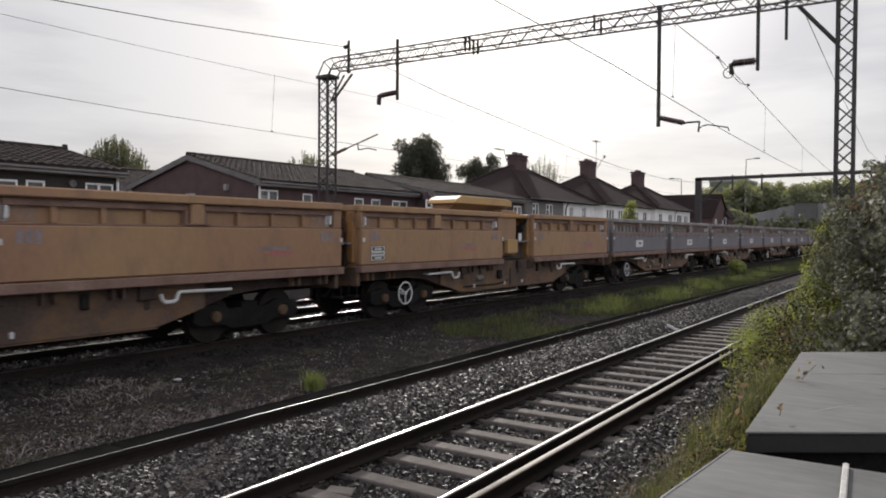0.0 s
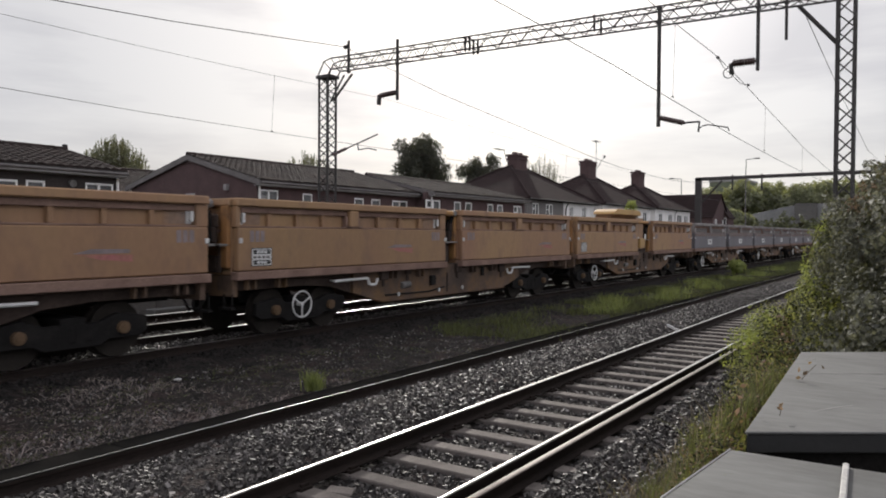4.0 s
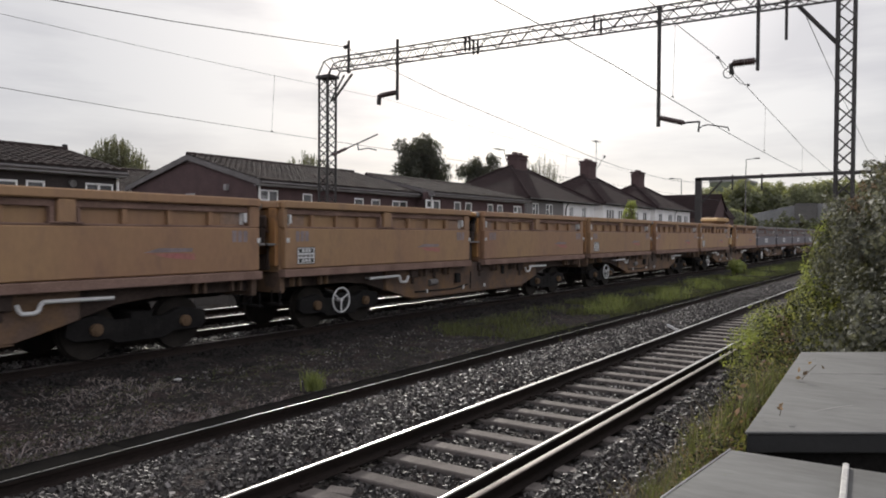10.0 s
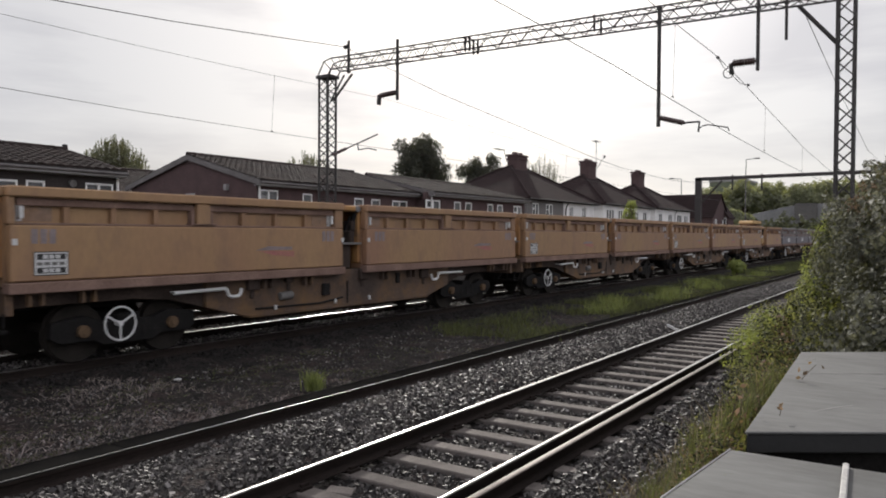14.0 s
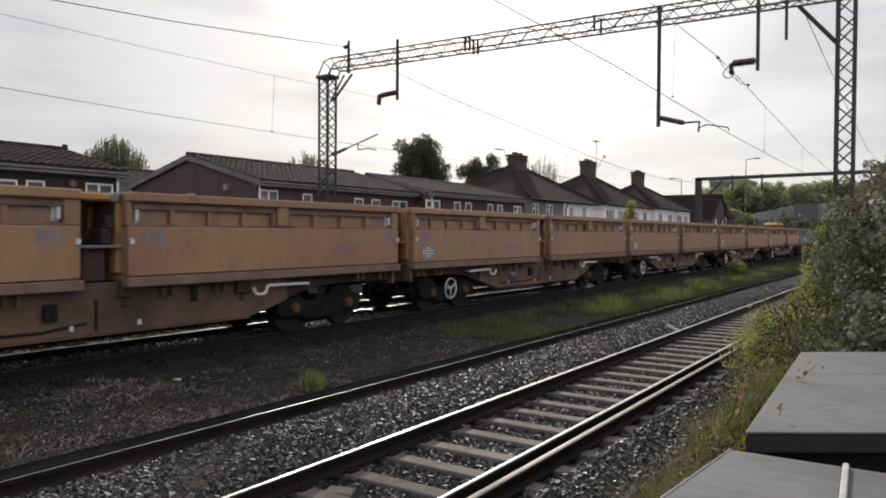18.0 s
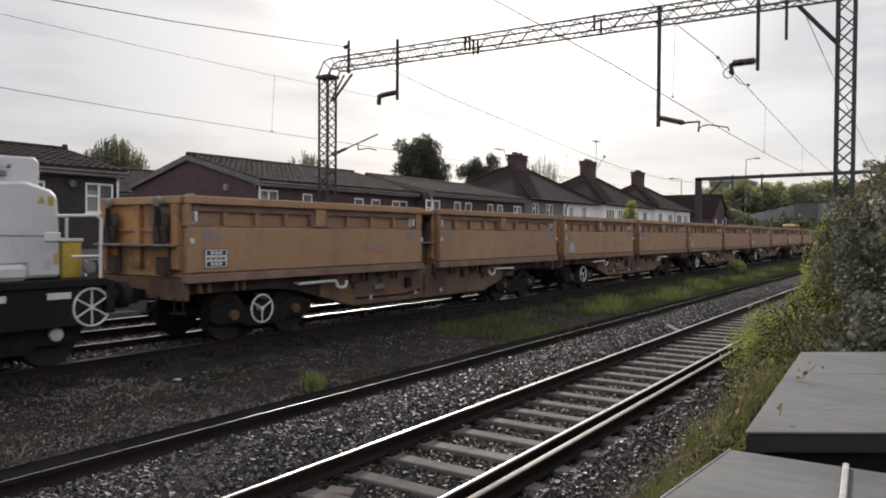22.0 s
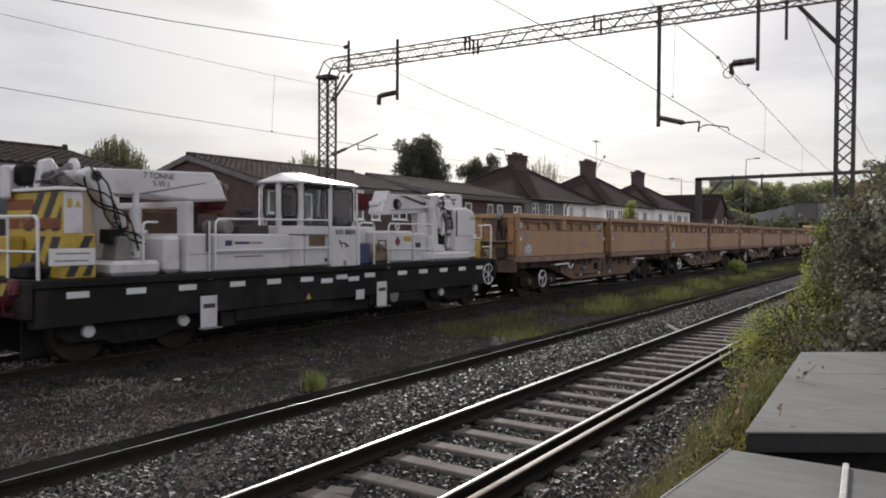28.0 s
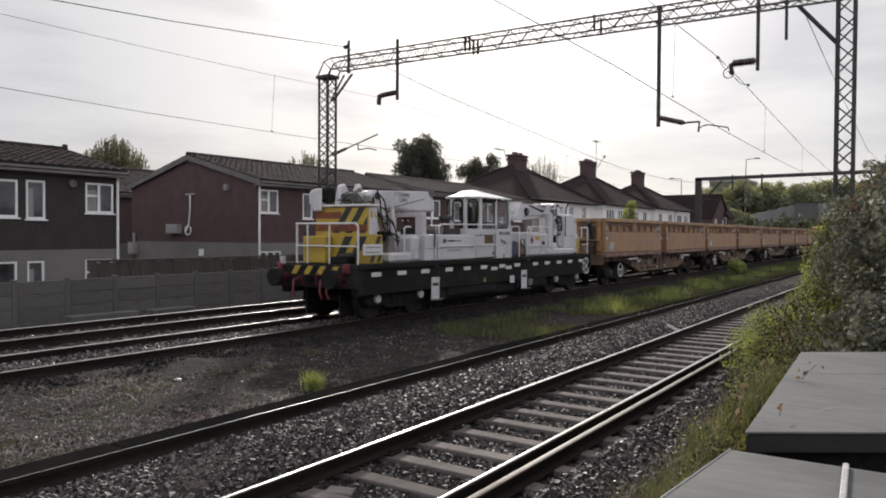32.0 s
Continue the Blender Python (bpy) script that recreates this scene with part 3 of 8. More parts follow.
def build_bogie_parts(w, y0, cap, half=0.875):
    """Frames, springs and wheelsets of a two-axle bogie centred at y0."""
    for s in (-1, 1):
        x = s * 0.88
        out = [(-1.30, 0.42), (-1.15, 0.33), (-0.6, 0.33), (-0.45, 0.24), (0.45, 0.24), (0.6, 0.33), (1.15, 0.33), (1.30, 0.42), (1.28, 0.66), (0.75, 0.74), (0.45, 0.62), (-0.45, 0.62), (-0.75, 0.74), (-1.28, 0.66)]
        g = Geo().prism([(y0 + a, b) for a, b in out], "x", min(x, x + s * 0.12), max(x, x + s * 0.12))
        for a in (-0.27, 0, 0.27):
            g.tube((x + s * 0.06, y0 + a, 0.34), (x + s * 0.06, y0 + a, 0.6), 0.085, 10)
        f = part("bogie_frame", g, BLACK_STEEL, w, bevel=0.012)
        for a in (-half, half):
            c = Geo().tube((x + s * 0.10, y0 + a, 0.5), (x + s * 0.20, y0 + a, 0.5), 0.10, 14)
            c.tube((x + s * 0.20, y0 + a, 0.5), (x + s * 0.225, y0 + a, 0.5), 0.06, 10)
            part("axle_cap", c, cap, f, "ochre axle box cover", bevel=0.006)
    g = Geo().box(-1.0, 1.0, y0 - 0.2, y0 + 0.2, 0.5, 0.72)
    part("bolster", g, BLACK_STEEL, w, bevel=0.01)
    sets = []
    for a in (-half, half):
        ws = part("wheelset", Geo().tube((-0.95, 0, 0), (0.95, 0, 0), 0.08, 10), WHEEL_STEEL, w, at=pose(0, y0 + a, 0.46))
        for s in (-1, 1):
            g = Geo().tube((s * 0.69, 0, 0), (s * 0.82, 0, 0), 0.46, 28)
            g.tube((s * 0.655, 0, 0), (s * 0.69, 0, 0), 0.49, 28)
            g.tube((s * 0.82, 0, 0), (s * 0.845, 0, 0), 0.15, 14)
            part("wheel", g, WHEEL_STEEL, ws, "steel wheel", bevel=0.006)
        sets.append(ws)
    return sets


def build_handwheel(w, x, y, z, r, spokes, s=1):
    rim = part("handwheel", Geo().ring((x, y, z), (1, 0, 0), r, 0.017, 26, 6), WHITE_METAL, w, "white painted handbrake wheel", smooth=False)
    for k in range(spokes):
        a = -math.pi / 2 + 2 * math.pi * k / spokes
        part("spoke", Geo().tube((x, y, z), (x, y + r * math.cos(a), z + r * math.sin(a)), 0.015, 6), WHITE_METAL, rim)
    part("hub", Geo().tube((x - s * 0.12, y, z), (x + s * 0.02, y, z), 0.038, 10), WHITE_METAL, rim)
    return rim


def build_wagon(name, label, paint, panel_paint, grey=False, hood=False):
    """A long low-sided box wagon in two compartments on one fish-bellied underframe; y = 0 is its middle, z = 0 the rail top."""
    w = thing(name, pose(0, 0, 0), label, "wagon", "wagons of the works train")
    spans = [(-7.42, -0.47), (0.29, 7.40)]
    if hood:
        spans = [(-7.42, -0.95), (1.06, 7.40)]
    for a, b in spans:
        # the body: floor, two thick side walls and end walls, open above
        g = Geo().box(-1.16, 1.16, a, b, 1.26, 1.36)
        body = part("compartment", g, paint, w, bevel=0.01)
        for s in (-1, 1):
            part("side_wall", side_box(Geo(), s, 1.10, 1.17, a, b, 1.36, 2.70), paint, body, bevel=0.006)
            part("top_rail", side_box(Geo(), s, 1.08, 1.36, a, b, 2.545, 2.70), paint, body, bevel=0.022)
            part("side_door", side_box(Geo(), s, 1.172, 1.335, a + 0.02, b - 0.02, 1.335, 2.145), panel_paint, body, "smooth faded drop-down side panel", bevel=0.02)
            part("door_hinge_rail", side_box(Geo(), s, 1.172, 1.30, a + 0.02, b - 0.02, 2.15, 2.18), RIB_BROWN, body, bevel=0.006)
            part("sill", side_box(Geo(), s, 1.165, 1.375, a - 0.02, b + 0.02, 1.165, 1.322), RIB_BROWN, body, "dusty brown sill beam", bevel=0.012)
            part("lip_shadow_bar", side_box(Geo(), s, 1.172, 1.25, a + 0.15, b - 0.15, 2.425, 2.542), RIB_BROWN, body, bevel=0.01)
            mid = (a + b) / 2 - 0.2
            halves = ((a + 0.10, mid - 0.14), (mid + 0.14, b - 0.25))
            rib = None
            for lo, hi in halves:
                bays = 7 if grey else 4
                for k in range(1, bays):
                    yy = lo + (hi - lo) * k / bays
                    g2 = side_box(Geo(), s, 1.172, 1.262, -0.045, 0.045, 2.185, 2.425)
                    if rib is None:
                        rib = part("rib", g2, paint, body, bevel=0.008, at=pose(0, yy, 0))
                    else:
                        again(rib, pose(0, yy, 0), body)
            for yy in (mid - 0.20, mid + 0.20):
                part("rib_flange", side_box(Geo(), s, 1.172, 1.30, yy - 0.03, yy + 0.03, 2.185, 2.425), RIB_BROWN, body, bevel=0.008)
            part("recess_ledge", side_box(Geo(), s, 1.18, 1.345, mid - 0.26, mid + 0.26, 2.181, 2.205), RIB_BROWN, body, bevel=0.006)
            for yy, hand in ((a + 0.13, 1), (b - 0.28, -1)):
                lo, hi = sorted((yy, yy + hand * 0.55))
                part("rubbed_patch", side_box(Geo(), s, 1.171, 1.176, lo, hi, 2.20, 2.41), PATCH, body, "patch of rubbed blue-grey paint")
            part("centre_rib", side_box(Geo(), s, 1.172, 1.35, mid - 0.14, mid + 0.14, 2.185, 2.543), paint, body, bevel=0.02)
            if grey:
                part("waist_rail", side_box(Geo(), s, 1.336, 1.352, a + 0.03, b - 0.03, 2.02, 2.09), RIB_BROWN, body, bevel=0.004)
                g2 = Geo()
                for k in range(12):
                    side_box(g2, s, 1.334, 1.36, a + 0.3 + k * 0.56, a + 0.38 + k * 0.56, 1.92, 2.14)
                part("door_catches", g2, GREY_WAGON, body)
                c = (a + b) / 2 - 0.35
                part("notice_plate", side_box(Geo(), s, 1.336, 1.343, c - 0.45, c + 0.45, 1.52, 1.82), WHITE_METAL, body, "white rectangular notice")
                part("notice_mark", side_box(Geo(), s, 1.344, 1.347, c - 0.12, c + 0.2, 1.64, 1.72), DARK_STEEL, body, "small dark mark")
            for e, yy in ((-1, a), (1, b)):
                part("corner_post", side_box(Geo(), s, 1.15, 1.31, yy - (0.0 if e < 0 else 0.25), yy + (0.10 if e < 0 else 0.0), 2.15, 2.55), paint, body, bevel=0.015)
                part("latch", side_box(side_box(Geo(), s, 1.20, 1.30, yy + (0.16 if e < 0 else -0.36), yy + (0.22 if e < 0 else -0.30), 2.24, 2.42), s, 1.17, 1.20, yy + (0.14 if e < 0 else -0.38), yy + (0.24 if e < 0 else -0.28), 2.2, 2.46), WHITE_METAL, body, "small white latch", bevel=0.006)
                part("lock_handle", side_box(Geo(), s, 1.336, 1.37, yy - e * 0.10, yy - e * 0.03, 1.86, 1.95), WHITE_METAL, body, bevel=0.006)
        for e, yy in ((-1, a), (1, b)):
            lo, hi = sorted((yy, yy - e * 0.06))
            part("end_wall", Geo().box(-1.1, 1.1, lo, hi, 1.36, 2.66), END_PAINT if not grey else paint, body, "orange end wall stained brown", bevel=0.006)
            lo, hi = sorted((yy, yy + e * 0.09))
            part("end_rail", Geo().box(-1.2, 1.2, lo, hi, 2.55, 2.69), paint, body, bevel=0.015)
            for x, w2 in ((-1.06, 0.09), (-0.04, 0.085), (1.06, 0.09)):
                part("end_post", Geo().box(x - w2, x + w2, lo, hi, 1.40, 2.55), END_PAINT if not grey else paint, body, bevel=0.01)
            part("end_band", Geo().box(-1.1, 1.1, *sorted((yy, yy + e * 0.05)), 2.06, 2.11), RIB_BROWN, body, bevel=0.006)
        # faded marks
        if not grey:
            for s in (-1, 1):
                for yy in (a + 0.30, b - 0.68):
                    for k in range(3):
                        part("number_bar", side_box(Geo(), s, 1.336, 1.339, yy + k * 0.13, yy + k * 0.13 + 0.095, 1.88, 2.09), PALE_BLUE, body)
                lo, hi = sorted((s * 1.336, s * 1.339))
                part("painted_stripe", Geo().prism([(b - 2.5, 1.715), (b - 1.55, 1.72), (b - 1.55, 1.78), (b - 2.2, 1.79)], "x", lo, hi), PALE_BLUE, body, "faded blue stripe")
                part("painted_stripe", Geo().prism([(b - 2.45, 1.71), (b - 2.05, 1.62), (b - 1.50, 1.575), (b - 1.50, 1.69)], "x", lo, hi), PINK_PRINT, body, "faded pink wedge")
    # notice plate on the trailing compartment
    if not grey:
        for s in (-1, 1):
            p = part("data_panel", side_box(Geo(), s, 1.336, 1.340, -7.090, -6.580, 1.415, 1.765), WARN_BLACK, w, "black and white data panel with lettering bars")
            part("panel_face", side_box(Geo(), s, 1.341, 1.343, -7.075, -6.595, 1.43, 1.75), WHITE_METAL, p)
            for z in (1.69, 1.49):
                part("panel_line", side_box(Geo(), s, 1.344, 1.346, -7.045, -6.625, z - 0.042, z + 0.042), WARN_BLACK, p)
                for lo, hi in ((-6.960, -6.890), (-6.870, -6.800), (-6.780, -6.710)):
                    part("panel_bar", side_box(Geo(), s, 1.347, 1.349, lo, hi, z - 0.028, z + 0.028), WHITE_METAL, p)
            for k in range(4):
                part("panel_bar", side_box(Geo(), s, 1.344, 1.346, -7.050 + k * 0.11, -6.970 + k * 0.11, 1.565, 1.61), GALV, p)
    # middle gap: steel post, ledge and gear box
    a, b = spans[0][1], spans[1][0]
    part("gap_ledge", Geo().box(-1.2, 1.22, a + 0.02, b - 0.02, 1.80, 1.845), GALV, w, "worn grey walkway ledge", bevel=0.008)
    part("gap_plate", Geo().box(-0.9, 0.9, a + 0.12, b - 0.12, 1.25, 1.80), BROWN_FRAME, w, bevel=0.01)
    part("gap_door", Geo().box(0.95, 1.06, a + 0.16, b - 0.22, 1.27, 1.79), OLD_FRAME, w, bevel=0.02)
    part("gap_head", Geo().box(-1.15, 1.20, a + 0.0, b - 0.0, 2.54, 2.67), END_PAINT if not grey else GREY_WAGON, w, "orange head beam over the gap", bevel=0.03)
    part("gap_panel", Geo().box(-0.9, 0.55, b - 0.20, b - 0.10, 1.86, 2.53), END_PAINT if not grey else GREY_WAGON, w, "orange panel stained brown", bevel=0.02)
    gear = part("gap_gear", Geo().box(0.7, 1.10, b - 0.30, b - 0.12, 1.846, 2.12).box(0.82, 1.12, b - 0.24, b - 0.10, 2.10, 2.34), OLD_FRAME, w, "dark grimy hydraulic gear", bevel=0.03)
    part("ram", Geo().tube((1.0, b - 0.26, 2.0), (1.1, b - 0.12, 2.50), 0.05, 10).tube((0.85, b - 0.3, 1.9), (1.02, b - 0.2, 2.44), 0.03, 8), BLACK_STEEL, gear)
    part("ram_cap", Geo().tube((0.96, b - 0.14, 2.60), (1.22, b - 0.14, 2.60), 0.085, 12), GALV, gear, "pale rounded ram cap", bevel=0.02)
    part("gap_bracket", Geo().box(0.9, 1.2, a + 0.01, a + 0.09, 1.85, 2.05), OLD_FRAME, gear, bevel=0.02)
    if hood:
        # raised conveyor hood at the middle of this wagon
        g = Geo().prism([(-3.3, 2.89), (-0.05, 2.89), (-0.05, 3.05), (-0.3, 3.11), (-2.9, 3.11), (-3.2, 3.0)], "x", 0.2, 1.14)
        h = part("hood", g, YELLOW_ORANGE, w, "raised pale yellow hood", bevel=0.02)
        # The darker orange stands in for the shade on the hood's underside.
        part("hood_chute", Geo().prism([(0.25, 2.68), (0.75, 2.68), (1.06, 2.888), (0.25, 2.888)], "y", -3.1, -0.1), ORANGE, h, "sloping underside of the hood", bevel=0.01)
        part("hood_post", Geo().box(-1.1, 1.15, -0.75, 0.21, 1.4, 2.78), ORANGE, w, bevel=0.02)
        part("control_box", Geo().box(1.152, 1.3, -0.57, 0.07, 1.47, 1.89), YELLOW_ORANGE, w, "faded orange control box", bevel=0.015)
        part("notice_plate", Geo().box(1.16, 1.17, 0.35, 0.55, 1.85, 2.08), WHITE_METAL, w, "small white notice")
    # underframe
    for s in (-1, 1):
        lo, hi = sorted((s * 0.98, s * 1.14))
        arch = [(-3.95, 0.70), (-3.20, 0.50), (-2.95, 0.445), (2.95, 0.445), (3.20, 0.50), (3.95, 0.70), (3.95, 1.25), (-3.95, 1.25)]
        f = part("solebar", Geo().prism(arch, "x", lo, hi), BROWN_FRAME, w, "brown fish-bellied side frame", bevel=0.012)
        for e in (-1, 1):
            part("end_beam", Geo().prism([(e * 3.95, 0.70), (e * 4.6, 0.88), (e * 5.35, 0.95), (e * 7.35, 0.94), (e * 7.35, 1.25), (e * 3.95, 1.25)], "x", *sorted((s * 0.92, s * 1.06))), OLD_FRAME, f, "black grimy end beam", bevel=0.01)
        part("bottom_flange", side_box(Geo(), s, 0.96, 1.19, -2.95, 2.95, 0.425, 0.444), BROWN_FRAME, f, bevel=0.004)
        for yy in (-7.0, -6.2, -2.55, -1.45, 1.1, 2.2, 6.1, 6.9):
            part("bracket", side_box(side_box(side_box(Geo(), s, 1.142, 1.26, yy - 0.12, yy - 0.07, 0.97, 1.24), s, 1.142, 1.26, yy + 0.07, yy + 0.12, 0.97, 1.24), s, 1.142, 1.2, yy - 0.07, yy + 0.07, 1.14, 1.24), BROWN_FRAME, f, bevel=0.006)
        for yy in (-2.3, -0.55, 0.6):
            part("grab_clip", side_box(Geo(), s, 1.142, 1.19, yy - 0.025, yy + 0.025, 0.53, 0.62), WHITE_METAL, f, "small white clip", bevel=0.004)
        part("seam", side_box(Geo(), s, 1.142, 1.155, -0.16, -0.12, 0.50, 1.0), BLACK_STEEL, f)
        part("air_pipe", Geo().pipe([(s * 1.15, -2.8, 0.58), (s * 1.15, -1.0, 0.56), (s * 1.15, -0.3, 0.64)], 0.022, 6), BLACK_STEEL, f)
        # Valves and boxes added to darken the frame where sill shade blotches fall.
        part("valve", side_box(Geo(), s, 1.142, 1.24, -0.98, -0.78, 0.72, 0.98), BLACK_STEEL, f, bevel=0.02)
        part("valve", side_box(Geo(), s, 1.142, 1.2, 1.6, 1.75, 0.85, 1.1), BLACK_STEEL, f, bevel=0.02)
        for yy, zz, ww in ((-2.9, 0.95, 0.3), (-1.95, 1.05, 0.22), (0.35, 1.0, 0.26), (2.75, 0.92, 0.34)):
            part("sill_shade_box", side_box(Geo(), s, 1.142, 1.23, yy - ww / 2, yy + ww / 2, zz, 1.245).box(*sorted((s * 1.142, s * 1.18)), yy - 0.05, yy + 0.06, zz - 0.16, zz), OLD_FRAME, f, bevel=0.03)
        part("brake_cylinder", Geo().tube((s * 1.16, -2.2, 0.78), (s * 1.16, -1.86, 0.80), 0.085, 12), GALV, f, bevel=0.01)
        for e in (-1, 1):
            c = -0.18 if e > 0 else 0.12
            pts = [(e * (a + c), z) for a, z in ((4.60, 1.015), (3.50, 1.03), (3.46, 0.985), (3.43, 0.90), (3.36, 0.87), (3.20, 0.875), (3.15, 0.93), (3.13, 1.01))]
            g2 = Geo()
            for (y1, z1), (y2, z2) in zip(pts, pts[1:]):
                n = Vector((0, y2 - y1, z2 - z1)).normalized()
                g2.tube((s * 1.27, y1, z1), (s * 1.27, y2, z2), 0.032, 6)
            g2.tube((s * 1.04, e * (4.5 + c), 1.015), (s * 1.27, e * (4.5 + c), 1.015), 0.02, 6).tube((s * 1.04, e * (3.6 + c), 1.02), (s * 1.27, e * (3.6 + c), 1.02), 0.02, 6)
            part("release_lever", g2, WHITE_METAL, f, "white J-shaped release lever")
    part("centre_sill", Geo().box(-0.3, 0.3, -7.3, 7.3, 0.8, 1.24), BLACK_STEEL, w, bevel=0.01)
    part("cross_member", Geo().box(-0.97, 0.97, -2.8, -2.7, 0.45, 1.24), BROWN_FRAME, w)
    part("cross_member", Geo().box(-0.97, 0.97, 2.7, 2.8, 0.45, 1.24), BROWN_FRAME, w)
    for e in (-1, 1):
        hs = part("headstock", Geo().box(-1.2, 1.2, *sorted((e * 7.30, e * 7.42)), 0.85, 1.25), BROWN_FRAME, w, bevel=0.01)
        part("coupler", Geo().box(-0.12, 0.12, *sorted((e * 7.42, e * 7.72)), 0.82, 1.02).box(-0.17, 0.17, *sorted((e * 7.62, e * 7.72)), 0.78, 1.06), BLACK_STEEL, hs, bevel=0.015)
        part("brake_hose", Geo().pipe([(0.5, e * 7.42, 0.9), (0.5, e * 7.52, 0.75), (0.45, e * 7.64, 0.6), (0.4, e * 7.7, 0.62)], 0.025, 6), BLACK_STEEL, hs)
        part("end_step", Geo().box(0.95, 1.28, *sorted((e * 7.42, e * 7.52)), 0.62, 0.66).tube((1.0, e * 7.46, 0.64), (1.0, e * 7.46, 0.9), 0.015, 6).tube((1.24, e * 7.46, 0.64), (1.24, e * 7.46, 0.9), 0.015, 6), BLACK_STEEL, hs)
    if not grey:
        for e in (-1, 1):
            part("end_ledge", Geo().box(-1.15, 1.15, *sorted((e * 7.43, e * 7.68)), 1.80, 1.845), GALV, w, "worn grey walkway ledge", bevel=0.01)
            for x in (-0.78, 0.74):
                gear = part("end_gear", Geo().box(x - 0.16, x + 0.16, *sorted((e * 7.51, e * 7.62)), 1.85, 2.16).box(x - 0.10, x + 0.20, *sorted((e * 7.51, e * 7.58)), 2.14, 2.40), OLD_FRAME, w, "dark grimy hydraulic gear", bevel=0.03)
                part("ram", Geo().tube((x + 0.1, e * 7.6, 1.9), (x - 0.04, e * 7.58, 2.46), 0.05, 10).tube((x - 0.08, e * 7.6, 2.0), (x - 0.1, e * 7.56, 2.5), 0.028, 8), BLACK_STEEL, gear)
                part("ram_cap", Geo().tube((x - 0.05, e * 7.50, 2.60), (x - 0.05, e * 7.62, 2.58), 0.10, 12), GALV, gear, "pale rounded ram cap", bevel=0.02)
                part("lower_gear", Geo().box(x - 0.2, x + 0.12, *sorted((e * 7.44, e * 7.52)), 1.30, 1.62).tube((x + 0.2, e * 7.5, 1.3), (x + 0.2, e * 7.5, 1.8), 0.045, 8), OLD_FRAME, gear, bevel=0.02)
    build_handwheel(w, 1.30, -5.72, 0.6, 0.265, 3)
    sets = build_bogie_parts(w, -5.38, OCHRE_CAP, 0.80) + build_bogie_parts(w, 5.10, OCHRE_CAP, 0.83)
    return w


def place(y):
    return pose(TRAIN_X, y, TRAIN_Z)
# ---- the crane vehicle at the tail ----
def crane_hoses(v, y, e, n, seed):
    rr = random.Random(seed)
    for k in range(n):
        a, ph = rr.uniform(-0.1, 0.1), rr.uniform(0, 6)
        pts = []
        for i in range(10):
            t = i / 9
            pts.append((0.86 + 0.05 * math.sin(5 * t + ph), y + e * (-0.3 + 0.95 * t) + a + 0.07 * math.sin(7 * t + ph), 2.95 - 1.15 * t + 0.14 * math.sin(math.pi * t * 2 + ph)))
        part("hose", Geo().pipe(pts, 0.017, 6), BLACK_STEEL, v)


def boom_marks(boom, y, z):
    lettering("load_sign", "7 TONNE", 0.15, pose(0.5245, y, z, 90, 0, 90), DARK_STEEL, boom)
    lettering("load_sign", "S.W.L", 0.15, pose(0.5245, y + 0.06, z - 0.135, 90, 0, 90), DARK_STEEL, boom)


def grime(v, name, y0, y1, z0, z1, x, material, n, seed):
    """Small pipe stubs, unions and plates crowding a hydraulic joint."""
    rr = random.Random(seed)
    for _ in range(n):
        y, z, d = rr.uniform(y0, y1), rr.uniform(z0, z1), rr.uniform(0.03, 0.08)
        if rr.random() < 0.5:
            part(name, Geo().box(x - 0.1, x + rr.uniform(0.0, 0.06), y - d, y + d, z - d * 0.7, z + d * 0.7), material, v, bevel=0.012)
        else:
            part(name, Geo().tube((x - 0.08, y, z), (x + rr.uniform(0.0, 0.07), y + rr.uniform(-0.06, 0.06), z + rr.uniform(-0.06, 0.06)), d * 0.7, 9), material, v, bevel=0.006)


